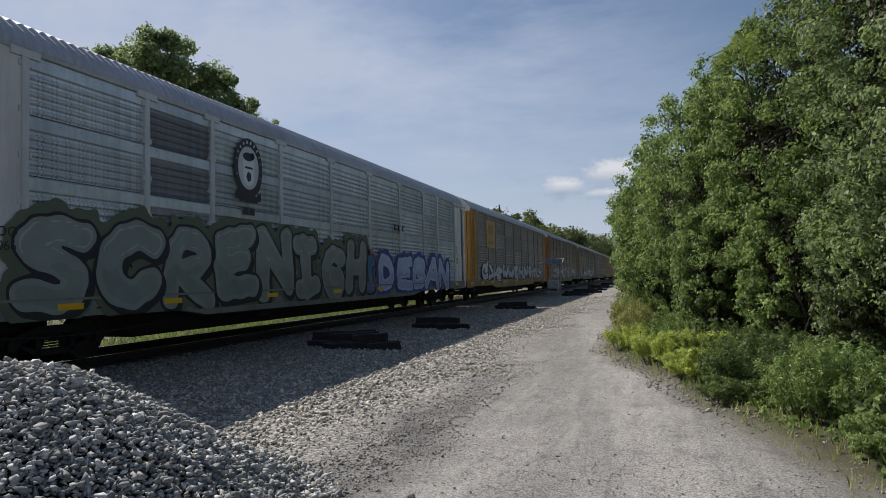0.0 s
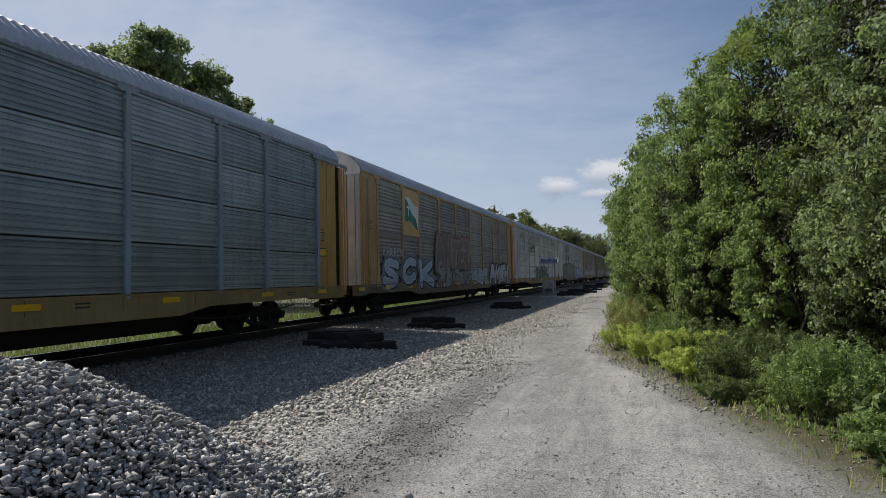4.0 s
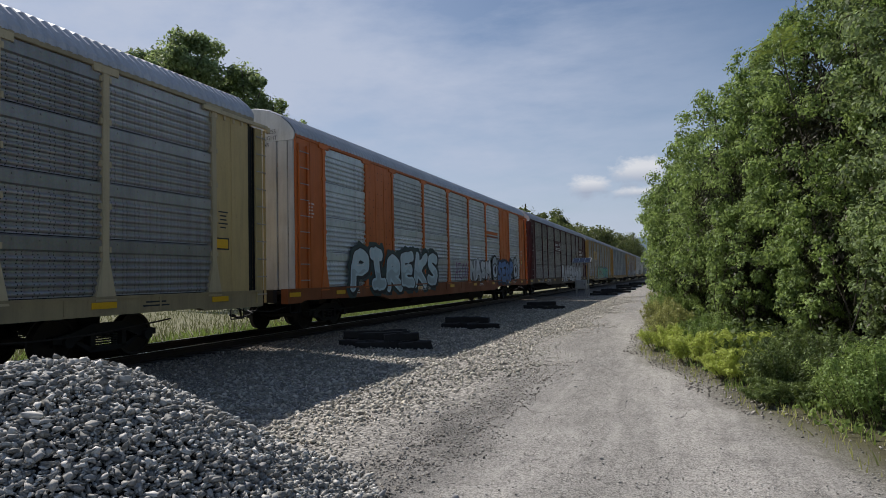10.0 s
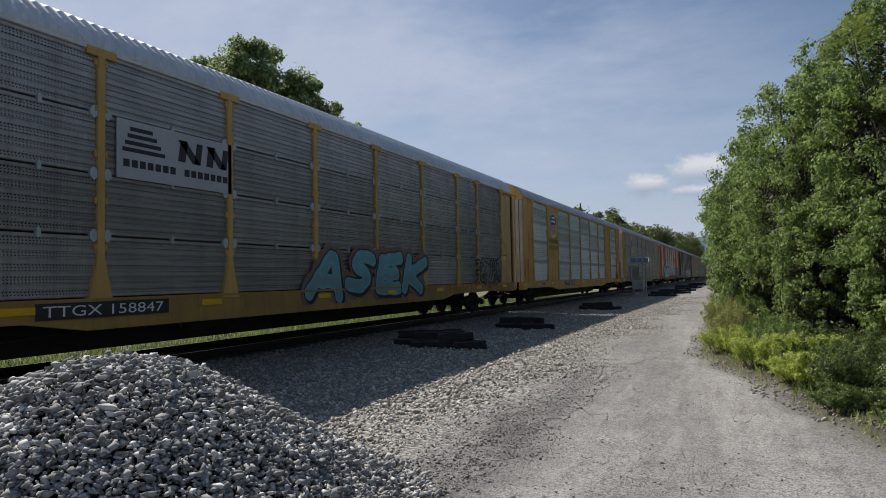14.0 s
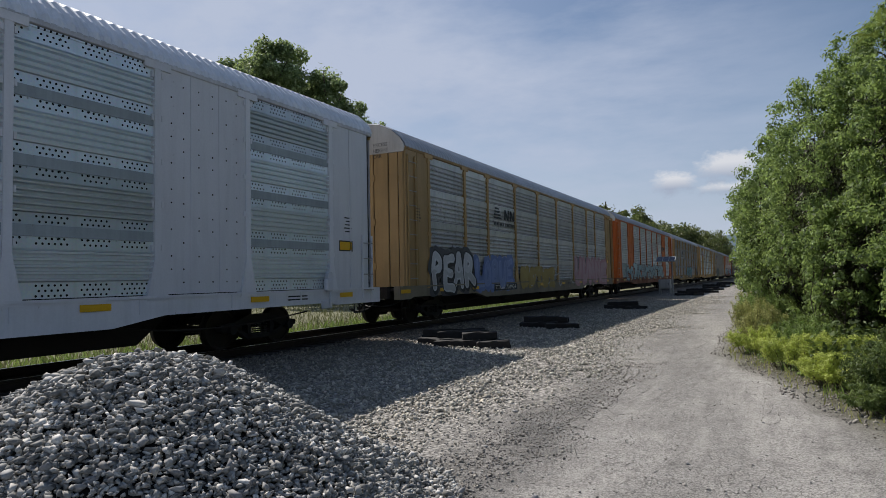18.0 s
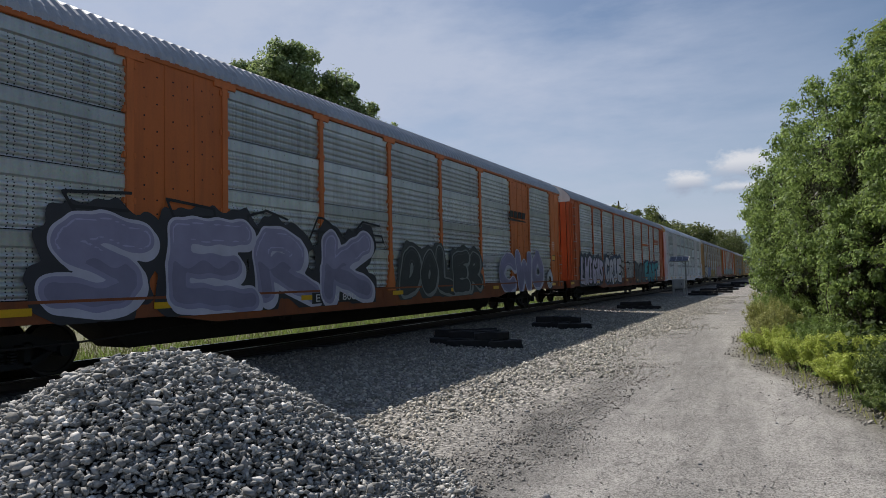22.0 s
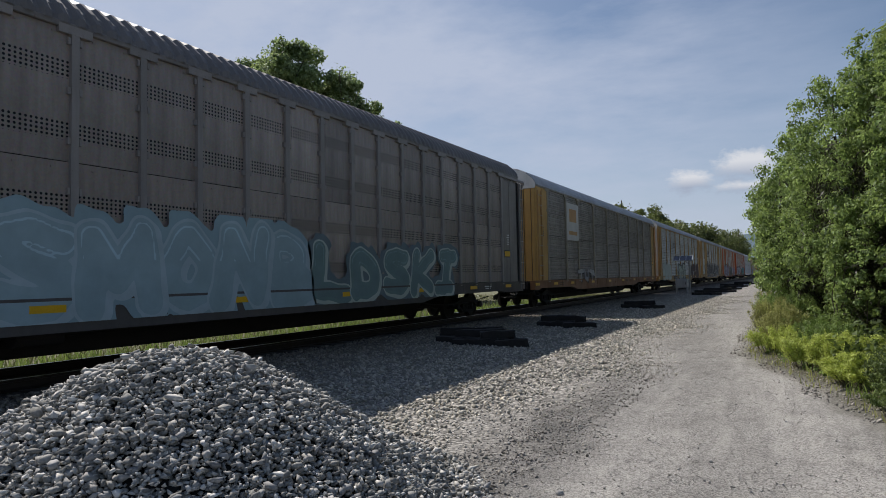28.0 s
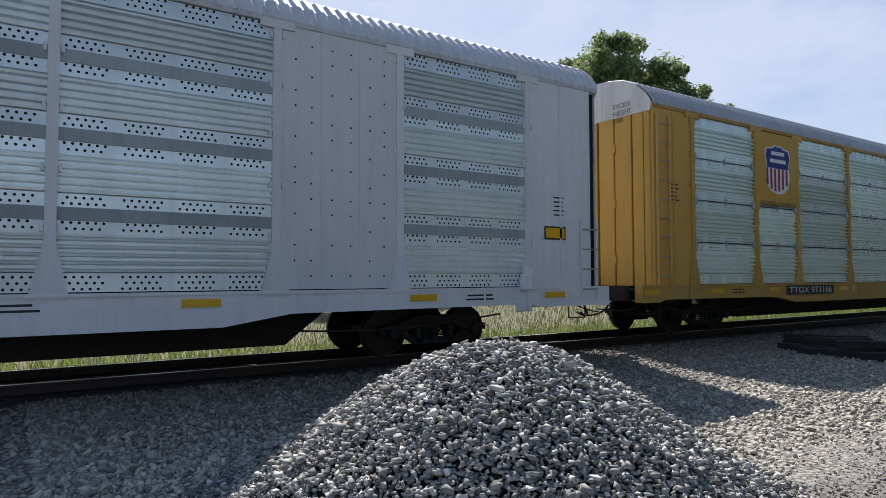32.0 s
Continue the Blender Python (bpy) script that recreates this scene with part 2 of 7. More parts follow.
def galvanised(rgb, holes="columns", metal=0.55, rough=0.42, dirt=0.4, name="galvanised_sheet"):
    """Weathered zinc sheet with punched air holes; holes: columns, rows, bands, none."""
    key = (name, rgb, holes, metal, rough, dirt)
    if key in CACHE:
        return CACHE[key]
    rgb = tuple(min(0.9, 1.5 * c * k) for c, k in zip(rgb, (1.05, 1.0, 0.95)))
    mt, nt, bsdf, N, K = nodes_of(name)
    co = N("ShaderNodeTexCoord").outputs["Object"]
    sep = N("ShaderNodeSeparateXYZ")
    K(co, sep.inputs[0])
    y, z = sep.outputs["Y"], sep.outputs["Z"]
    blot = ramp_node(nt, noise_node(nt, co, 1.1, 5), 0.3, 0.72)
    streak = ramp_node(nt, noise_node(nt, co, 2.2, 6, 0.62, (1.0, 2.2, 0.3)), 0.42, 0.72)
    spangle = N("ShaderNodeTexVoronoi")
    spangle.inputs["Scale"].default_value = 30.0
    K(co, spangle.inputs["Vector"])
    grime = tuple(0.42 * c + 0.012 for c in rgb)
    c = mix_node(nt, math_node(nt, "MULTIPLY", blot, dirt), rgb, grime)
    c = mix_node(nt, math_node(nt, "MULTIPLY", streak, dirt), c, tuple(0.55 * v for v in grime))
    c = mix_node(nt, 0.08, c, spangle.outputs["Color"], "OVERLAY")
    rnd = N("ShaderNodeObjectInfo").outputs["Random"]
    hsv = N("ShaderNodeHueSaturation")
    K(ramp_node(nt, rnd, 0, 1, 0.82, 1.15), hsv.inputs["Value"])
    K(c, hsv.inputs["Color"])
    c = hsv.outputs["Color"]
    K(ramp_node(nt, blot, 0, 1, rough, min(1, rough + 0.18)), bsdf.inputs["Roughness"])
    bsdf.inputs["Metallic"].default_value = metal * 0.85
    bsdf.inputs["Specular IOR Level"].default_value = 0.25
    if holes != "none":
        def cell(v, step):
            f = math_node(nt, "FRACT", math_node(nt, "DIVIDE", v, step))
            return math_node(nt, "ABSOLUTE", math_node(nt, "SUBTRACT", f, 0.5))

        def band(v, step, width):
            return math_node(nt, "LESS_THAN", cell(v, step), width)
        if holes == "columns":      # pairs of holes in upright dotted lines
            sy, sz, r = 0.27, 0.047, 0.0112
            where = 1.0
        elif holes == "groups":     # staggered rows of larger holes in groups, above and below the ridges
            sy, sz, r = 0.092, 0.076, 0.24
            edge = math_node(nt, "GREATER_THAN", math_node(nt, "ABSOLUTE", math_node(nt, "SUBTRACT", z, 0.485)), 0.255)
            where = math_node(nt, "MULTIPLY", edge, band(math_node(nt, "ADD", y, 0.02), 0.69, 0.36))
            row = math_node(nt, "FLOOR", math_node(nt, "DIVIDE", z, sz))
            y = math_node(nt, "ADD", y, math_node(nt, "MULTIPLY", math_node(nt, "FRACT", math_node(nt, "MULTIPLY", row, 0.5)), sy))
        elif holes == "rows":
            sy, sz, r = 0.052, 0.044, 0.25
            where = band(z, 0.19, 0.30)
        else:                       # bands of fine holes across the sheet
            sy, sz, r = 0.074, 0.066, 0.30
            where = band(z, 0.92, 0.16)
        if holes == "columns":
            dy = math_node(nt, "ABSOLUTE", math_node(nt, "SUBTRACT", math_node(nt, "MULTIPLY", cell(y, sy), sy), 0.043))
            dz = math_node(nt, "MULTIPLY", cell(z, sz), sz)
        else:
            dy, dz = math_node(nt, "MULTIPLY", cell(y, sy), sy / sz), cell(z, sz)
        dist = math_node(nt, "SQRT", math_node(nt, "ADD", math_node(nt, "MULTIPLY", dy, dy), math_node(nt, "MULTIPLY", dz, dz)))
        hole = math_node(nt, "MULTIPLY", math_node(nt, "LESS_THAN", dist, r), where)
        c = mix_node(nt, hole, c, (0.012, 0.013, 0.014))
    K(c, bsdf.inputs["Base Color"])
    CACHE[key] = mt
    return mt


def plain(name, rgb, rough=0.6, metal=0.0, scale=8.0, vary=0.35, bump=0.15):
    key = (name, rgb, rough, metal, scale, vary, bump)
    if key in CACHE:
        return CACHE[key]
    mt, nt, bsdf, N, K = nodes_of(name)
    co = N("ShaderNodeTexCoord").outputs["Object"]
    a, b = noise_node(nt, co, scale, 5), noise_node(nt, co, scale * 0.13, 3)
    c = mix_node(nt, a, tuple(v * (1 - vary) for v in rgb), tuple(min(1, v * (1 + vary)) for v in rgb))
    c = mix_node(nt, ramp_node(nt, b, 0.35, 0.7, 0, vary), c, tuple(v * 0.55 for v in rgb))
    K(c, bsdf.inputs["Base Color"])
    bsdf.inputs["Roughness"].default_value, bsdf.inputs["Metallic"].default_value = rough, metal
    if bump:
        bump_node(nt, bsdf, a, bump, 0.01)
    CACHE[key] = mt
    return mt


def stone_material(name, dark, light, warm=(0.30, 0.24, 0.17), track=False, power=1.6):
    mt, nt, bsdf, N, K = nodes_of(name)
    geo = N("ShaderNodeNewGeometry")
    isl = geo.outputs["Random Per Island"]
    co = N("ShaderNodeTexCoord").outputs["Object"]
    c = mix_node(nt, math_node(nt, "POWER", isl, power), dark, light)
    c = mix_node(nt, ramp_node(nt, math_node(nt, "FRACT", math_node(nt, "MULTIPLY", isl, 7.3)), 0.8, 0.95, 0, 0.4), c, warm)
    c = mix_node(nt, 0.35, c, mix_node(nt, noise_node(nt, co, 40, 4), tuple(v * 0.4 for v in dark), tuple(min(1, v * 1.3) for v in light)))
    if track:                       # brake dust beside the rails, with the train's shade painted into the stones
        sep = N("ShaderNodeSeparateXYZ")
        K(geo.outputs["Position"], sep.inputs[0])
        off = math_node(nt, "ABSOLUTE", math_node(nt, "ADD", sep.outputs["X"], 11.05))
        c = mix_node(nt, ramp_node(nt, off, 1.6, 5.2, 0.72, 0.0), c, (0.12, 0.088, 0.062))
    K(c, bsdf.inputs["Base Color"])
    bsdf.inputs["Roughness"].default_value = 0.9
    bsdf.inputs["Specular IOR Level"].default_value = 0.2
    bump_node(nt, bsdf, noise_node(nt, co, 90, 3), 0.3, 0.004)
    return mt


def leaf_material(name, dark, light, tint=(0.16, 0.15, 0.03), glow=(0.20, 0.27, 0.03), thin=0.34):
    """Leaves that differ from one another and from spray to spray, with a waxy face."""
    mt, nt, bsdf, N, K = nodes_of(name)
    isl = N("ShaderNodeNewGeometry").outputs["Random Per Island"]
    co = N("ShaderNodeTexCoord").outputs["Object"]
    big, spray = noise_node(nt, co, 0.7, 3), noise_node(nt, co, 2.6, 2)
    c = mix_node(nt, math_node(nt, "POWER", isl, 1.5), dark, light)
    c = mix_node(nt, ramp_node(nt, big, 0.4, 0.65, 0, 0.5), c, tint)
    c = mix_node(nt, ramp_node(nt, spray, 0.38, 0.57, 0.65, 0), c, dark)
    K(c, bsdf.inputs["Base Color"])
    bsdf.inputs["Roughness"].default_value = 0.55
    bsdf.inputs["Specular IOR Level"].default_value = 0.25
    tr = N("ShaderNodeBsdfTranslucent")
    K(mix_node(nt, 0.4, c, glow), tr.inputs["Color"])
    ms = N("ShaderNodeMixShader")
    ms.inputs["Fac"].default_value = thin
    K(bsdf.outputs[0], ms.inputs[1])
    K(tr.outputs[0], ms.inputs[2])
    K(ms.outputs[0], nt.nodes["Material Output"].inputs["Surface"])
    return mt


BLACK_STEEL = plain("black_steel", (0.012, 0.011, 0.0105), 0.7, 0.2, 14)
BRAKE_DUST = plain("rusty_underframe", (0.025, 0.019, 0.016), 0.85, 0.1, 10)
WHEEL_STEEL = plain("wheel_steel", (0.035, 0.028, 0.023), 0.6, 0.5, 12)
RUNG = plain("worn_rung", (0.36, 0.34, 0.31), 0.45, 0.3, 12, 0.4)
RAIL_SIDE = plain("rail_steel", (0.045, 0.032, 0.026), 0.5, 0.6, 9)
TIE_WOOD = plain("creosoted_wood", (0.05, 0.04, 0.033), 0.9, 0.0, 22, 0.5, 0.5)
BARK = plain("bark", (0.12, 0.095, 0.075), 0.95, 0.0, 18, 0.5, 0.7)
YELLOW_TAPE = plain("reflective_tape", (0.75, 0.42, 0.01), 0.35, 0.0, 30, 0.12, 0)
WHITE_INK = plain("white_lettering", (0.72, 0.71, 0.68), 0.6, 0, 40, 0.1, 0)
BLACK_INK = plain("black_lettering", (0.018, 0.018, 0.02), 0.55, 0, 40, 0.1, 0)

# ---- ground and track ----
def smooth(a, b, x):
    t = min(1.0, max(0.0, (x - a) / (b - a)))
    return t * t * (3 - 2 * t)


ROAD_Z = -0.40


def road_right(y):
    """The right edge of the drive: it drifts towards the track."""
    return 2.95 - 0.28 * min(y, 14.0) - 0.02 * max(0.0, y - 14.0)


def ground_z(x, y):
    z = ROAD_Z
    z += 0.04 * smooth(-6.6, -8.6, x)
    z -= 0.35 * smooth(-12.8, -15.5, x)
    e = road_right(y)
    z += 0.10 * smooth(e, e + 1.2, x) + 0.25 * smooth(e + 1.0, e + 5, x)
    far = math.hypot(x, y)
    k = max(0.0, 1 - far / 60)
    z += 0.035 * k * noise.noise((x * 0.5, y * 0.5, 0.3)) * (1 if -9 < x < -5 or x > e else 0.6)
    z += 0.02 * k * noise.noise((x * 1.7, y * 1.7, 4.0))
    return z


def axis(lo, hi, fine_lo, fine_hi, step, grow):
    a = [fine_lo]
    while a[-1] < fine_hi:
        a.append(a[-1] + step)
    d = step
    while a[-1] < hi:
        d *= grow
        a.append(a[-1] + d)
    d = step
    while a[0] > lo:
        d *= grow
        a.insert(0, a[0] - d)
    return a


def ground_material():
    mt, nt, bsdf, N, K = nodes_of("ground")
    co = N("ShaderNodeNewGeometry").outputs["Position"]
    sep = N("ShaderNodeSeparateXYZ")
    K(co, sep.inputs[0])
    x, y = sep.outputs["X"], sep.outputs["Y"]
    wob = math_node(nt, "MULTIPLY", math_node(nt, "SUBTRACT", noise_node(nt, co, 0.55, 5, 0.6), 0.5), 2.2)
    xw = math_node(nt, "ADD", x, wob)
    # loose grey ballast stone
    vor = N("ShaderNodeTexVoronoi")
    vor.inputs["Scale"].default_value = 22.0
    K(co, vor.inputs["Vector"])
    st = N("ShaderNodeSeparateColor")
    K(vor.outputs["Color"], st.inputs[0])
    ball = mix_node(nt, st.outputs[0], (0.22, 0.205, 0.185), (0.60, 0.565, 0.51))
    ball = mix_node(nt, ramp_node(nt, vor.outputs["Distance"], 0.35, 0.7, 0, 0.75), ball, (0.05, 0.045, 0.04))
    # packed stone dust of the drive, with wheel tracks and damp patches
    vr = N("ShaderNodeTexVoronoi")
    vr.inputs["Scale"].default_value = 85.0
    K(co, vr.inputs["Vector"])
    sr = N("ShaderNodeSeparateColor")
    K(vr.outputs["Color"], sr.inputs[0])
    road = mix_node(nt, sr.outputs[1], (0.20, 0.188, 0.172), (0.66, 0.63, 0.585))
    road = mix_node(nt, ramp_node(nt, noise_node(nt, co, 55, 3, 0.6), 0.45, 0.75, 0, 0.6), road, (0.70, 0.665, 0.615))
    road = mix_node(nt, ramp_node(nt, noise_node(nt, co, 38, 3, 0.6), 0.55, 0.72, 0, 0.7), road, (0.10, 0.094, 0.087))

    def shade(c, f, k):             # darkens c by the factor k where f is 1, keeping its grain
        return mix_node(nt, f, c, mul_node(nt, c, k))
    # a bleached strip where the wheels run, a darker rough crown beside it, ruts and damp patches
    run = math_node(nt, "ABSOLUTE", math_node(nt, "ADD", math_node(nt, "ADD", x, math_node(nt, "MULTIPLY", y, 0.13)), math_node(nt, "MULTIPLY", wob, 0.45)))
    run = math_node(nt, "ABSOLUTE", math_node(nt, "SUBTRACT", run, 0.85))
    road = shade(road, ramp_node(nt, run, 0.1, 0.55, 0.0, 1.0), 0.80)
    road = shade(road, ramp_node(nt, noise_node(nt, co, 1.1, 6, 0.68), 0.42, 0.66), 0.82)
    road = shade(road, ramp_node(nt, noise_node(nt, co, 2.2, 7, 0.72, (3.2, 0.4, 1)), 0.48, 0.66), 0.80)
    road = shade(road, ramp_node(nt, noise_node(nt, co, 6.0, 5, 0.7), 0.52, 0.66), 0.80)
    road = mix_node(nt, ramp_node(nt, noise_node(nt, co, 1.6, 5, 0.6, (2.4, 0.5, 1)), 0.52, 0.75, 0, 0.4), road, (0.62, 0.59, 0.545))
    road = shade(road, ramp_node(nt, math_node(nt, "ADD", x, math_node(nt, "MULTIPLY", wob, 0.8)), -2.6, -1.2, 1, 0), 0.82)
    road = mul_node(nt, road, 0.86)
    strip = math_node(nt, "ABSOLUTE", math_node(nt, "ADD", math_node(nt, "ADD", x, math_node(nt, "MULTIPLY", wob, 0.55)), 2.4))
    strip = math_node(nt, "MULTIPLY", ramp_node(nt, strip, 0.15, 0.75, 1, 0), ramp_node(nt, y, 8.0, 12.0, 1, 0))
    road = shade(road, math_node(nt, "MULTIPLY", strip, ramp_node(nt, noise_node(nt, co, 2.4, 6, 0.7), 0.36, 0.55)), 0.6)
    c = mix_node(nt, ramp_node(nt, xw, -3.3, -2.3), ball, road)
    # soil and grass under the shrubs
    soil = mix_node(nt, noise_node(nt, co, 3.0, 6), (0.05, 0.04, 0.025), (0.10, 0.10, 0.04))
    edge = math_node(nt, "ADD", x, math_node(nt, "MULTIPLY", math_node(nt, "MINIMUM", y, 14.0), 0.28))
    edge = math_node(nt, "ADD", edge, math_node(nt, "MULTIPLY", wob, 0.30))
    c = mix_node(nt, ramp_node(nt, edge, 2.5, 3.15), c, soil)
    # meadow beyond the track
    mead = mix_node(nt, noise_node(nt, co, 1.3, 6, 0.7), (0.09, 0.095, 0.045), (0.21, 0.20, 0.11))
    c = mix_node(nt, ramp_node(nt, xw, -14.2, -13.2, 1, 0), c, mead)
    # oil and brake dust by the rails, and the train's shade painted further out
    from_track = math_node(nt, "ABSOLUTE", math_node(nt, "ADD", x, 11.05))
    c = mix_node(nt, ramp_node(nt, math_node(nt, "ADD", from_track, math_node(nt, "MULTIPLY", wob, 0.25)), 1.6, 5.2, 0.86, 0.0), c, (0.045, 0.034, 0.025))
    K(c, bsdf.inputs["Base Color"])
    bsdf.inputs["Roughness"].default_value = 0.95
    h = mix_node(nt, ramp_node(nt, xw, -3.3, -2.3), vor.outputs["Distance"], mix_node(nt, 0.75, vr.outputs["Distance"], noise_node(nt, co, 26, 8, 0.75)))
    n = N("ShaderNodeBump")
    n.invert = True
    n.inputs["Strength"].default_value, n.inputs["Distance"].default_value = 0.7, 0.04
    K(h, n.inputs["Height"])
    K(n.outputs["Normal"], bsdf.inputs["Normal"])
    return mt


def build_ground():
    xs, ys = axis(-2500, 2500, -16, 7, 0.22, 1.16), axis(-2500, 3500, -3, 45, 0.3, 1.16)
    nx = len(xs)
    vs = [(x, y, ground_z(x, y)) for y in ys for x in xs]
    fs = [(j * nx + i, j * nx + i + 1, (j + 1) * nx + i + 1, (j + 1) * nx + i) for j in range(len(ys) - 1) for i in range(nx - 1)]
    me = bpy.data.meshes.new("ground")
    me.from_pydata(vs, [], fs)
    me.polygons.foreach_set("use_smooth", [True] * len(fs))
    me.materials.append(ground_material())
    tagged(new("ground", me), "grey gravel drive and ballast with meadow beyond", "ground", kind="structure")


build_ground()


def build_track():
    tr = tagged(new("railway_track"), "straight railway track on dark wooden sleepers", "railway track", kind="structure")
    prof = [(-0.07, -0.17), (0.07, -0.17), (0.07, -0.155), (0.012, -0.135), (0.012, -0.045), (0.036, -0.035), (0.036, -0.004), (0.028, 0.0), (-0.028, 0.0), (-0.036, -0.004), (-0.036, -0.035), (-0.012, -0.045), (-0.012, -0.135), (-0.07, -0.155)]
    for s in (-1, 1):
        g = Geo().prism([(TRACK_MID + s * 0.753 + a, b + RAIL_Z) for a, b in prof], 1, -120, 700)
        part("rail", g, RAIL_SIDE, tr)
        part("rail_head", Geo().box(TRACK_MID + s * 0.753 - 0.027, TRACK_MID + s * 0.753 + 0.027, -120, 700, RAIL_Z + 0.0005, RAIL_Z + 0.0035), plain("polished_rail", (0.5, 0.5, 0.5), 0.3, 0.9, 30, 0.1, 0), tr)
    rnd = random.Random(5)
    me = Geo().box(-1.3, 1.3, -0.115, 0.115, -0.34, -0.165, 0.012).mesh("sleeper")
    me.materials.append(TIE_WOOD)
    for i in range(190):
        part("sleeper", me, None, tr, m=pose(TRACK_MID + rnd.uniform(-0.03, 0.03), -20 + i * 0.53, RAIL_Z + rnd.uniform(-0.012, 0.008), 0, 0, rnd.uniform(-0.8, 0.8)))


TRACK_MID, RAIL_Z = -11.07, -0.18
build_track()

# ---- the train ----
TRACK_X = -11.07          # middle of the track; the top of the rails is z = 0
CAR_LENGTH = 28.5         # from coupler to coupler
BODY = (0.05, 26.75)      # the rack's ends, from the front coupler
POSTS = (1.45, 4.25, 6.2, 9.05, 11.98, 14.88, 17.78, 20.68, 22.7, 25.35)
Z_SILL, Z_PANEL, Z_TOP = 0.62, 1.02, 5.02
GLYPHS, SHARED = {}, {}
WHEEL_R = 0.42


def glyph(body, offset=0.0, shear=0.0):
    """Flat letters of the built-in font, about 1 high: vertices, faces, width."""
    key = (body, offset, shear)
    if key not in GLYPHS:
        cu = bpy.data.curves.new("letters", "FONT")
        cu.body, cu.resolution_u, cu.offset, cu.shear, cu.fill_mode = body, 3, offset, shear, "FRONT"
        ob = bpy.data.objects.new("letters", cu)
        scene.collection.objects.link(ob)
        dg = bpy.context.evaluated_depsgraph_get()
        me = ob.evaluated_get(dg).to_mesh()
        vs = [(v.co.x, v.co.y) for v in me.vertices]
        fs = [tuple(q.vertices) for q in me.polygons]
        ob.evaluated_get(dg).to_mesh_clear()
        bpy.data.objects.remove(ob)
        bpy.data.curves.remove(cu)
        GLYPHS[key] = (vs, fs, max((x for x, _ in vs), default=0.3) + 0.06)
    return GLYPHS[key]


def lettering(geo, body, y, z, height, x=1.5945, wide=1.0, facing="side"):
    """Letters that read from y towards the car's front, or across its rear end."""
    vs, fs, w = glyph(body)
    k = height / 0.72
    if facing == "side":
        geo.add([(x, y + a * k * wide, z + b * k) for a, b in vs], fs)
    else:
        geo.add([(y + a * k * wide, x, z + b * k) for a, b in vs], fs)
    return w * k * wide


def object_material(ob, material):
    ob.material_slots[0].link = "OBJECT"
    ob.material_slots[0].material = material
    return ob


def shared(key, make):
    if key not in SHARED:
        SHARED[key] = make()
        if not SHARED[key].materials:
            SHARED[key].materials.append(None)
    return SHARED[key]


def shared_part(name, key, make, material, parent, m=None, label=""):
    ob = part(name, shared(key, make), None, parent, label, m)
    return object_material(ob, material)


def panel_mesh(width, height, style):
    """One sheet of a bay's wall, pressed into ridges; its corner is the origin, y to the car's rear."""
    prof = []
    band = (9.0, 9.0)               # heights between which the sheet is plain and unpierced
    if style == "flat":             # shallow close ribs, a folded lip on top
        n = 9
        for i in range(n):
            a = 0.03 + (height - 0.09) * i / n
            s = (height - 0.09) / n
            prof += [(0.032, a), (0.032, a + s * 0.55), (0.014, a + s * 0.72), (0.014, a + s * 0.92)]
        prof = [(0.0, 0.0), (0.03, 0.012)] + prof + [(0.036, height - 0.05), (0.036, height)]
    elif style == "louver":         # deep bright ridges with a plain band
        n = 5
        prof = [(0.03, 0.0), (0.03, 0.24)]
        s = (height - 0.46) / n
        for i in range(n):
            a = 0.24 + s * i
            prof += [(-0.01, a), (0.062, a + s * 0.14), (0.068, a + s * 0.42), (-0.01, a + s * 0.58), (-0.01, a + s * 0.95)]
        prof += [(0.03, height - 0.24), (0.03, height - 0.03), (0.045, height - 0.025), (0.045, height)]
    elif style == "plate":          # plain sheet
        prof = [(0.02, 0.0), (0.02, height * 0.5), (0.02, height)]
    else:                           # "ridge": five ridges below a wide flat band
        n = 5
        s = (height - 0.30) / n
        band = (height - 0.27, height + 0.1)
        prof = [(0.02, 0.0)]
        for i in range(n):
            a = 0.02 + s * i
            prof += [(0.014, a), (0.046, a + s * 0.22), (0.052, a + s * 0.36), (0.046, a + s * 0.50), (0.014, a + s * 0.74)]
        prof += [(0.015, height - 0.26), (0.048, height - 0.23), (0.048, height - 0.03), (0.015, height)]
    g = Geo().sheet(prof, -width, 0.0)
    # rivets along the flat band
    for i in range(max(2, int(width / 0.42))):
        y = -width + (i + 0.5) * width / max(2, int(width / 0.42))
        g.box(prof[-2][0] - 0.002, prof[-2][0] + 0.012, y - 0.014, y + 0.014, height - 0.10, height - 0.072)
    me = g.mesh("panel")
    me.materials.append(None)
    me.materials.append(None)
    for q in me.polygons:
        if band[0] < q.center.z < band[1]:
            q.material_index = 1
    return me


def post_mesh(z0, z1, flare=0.16, w=0.065):
    """An upright with a spread foot."""
    out = 1.575
    g = Geo()
    g.prism([(-w, z0 + 0.5), (w, z0 + 0.5), (w, z1), (-w, z1)], 0, 1.44, out)
    if flare:
        g.prism([(-w - flare, z0 - 0.1), (w + flare, z0 - 0.1), (w, z0 + 0.62), (-w, z0 + 0.62)], 0, 1.45, out + 0.004)
    else:
        g.prism([(-w, z0 - 0.1), (w, z0 - 0.1), (w, z0 + 0.5), (-w, z0 + 0.5)], 0, 1.44, out)
    g.box(1.45, out + 0.006, -w - 0.2, w + 0.2, z1 - 0.1, z1 + 0.03)
    for i in range(5):
        z = z0 + 0.8 + i * (z1 - z0 - 1.0) / 4
        for y in (-w - 0.03, w + 0.03):
            g.box(1.5, out - 0.005, y - 0.02, y + 0.02, z - 0.05, z + 0.05)
    return g.mesh("post")


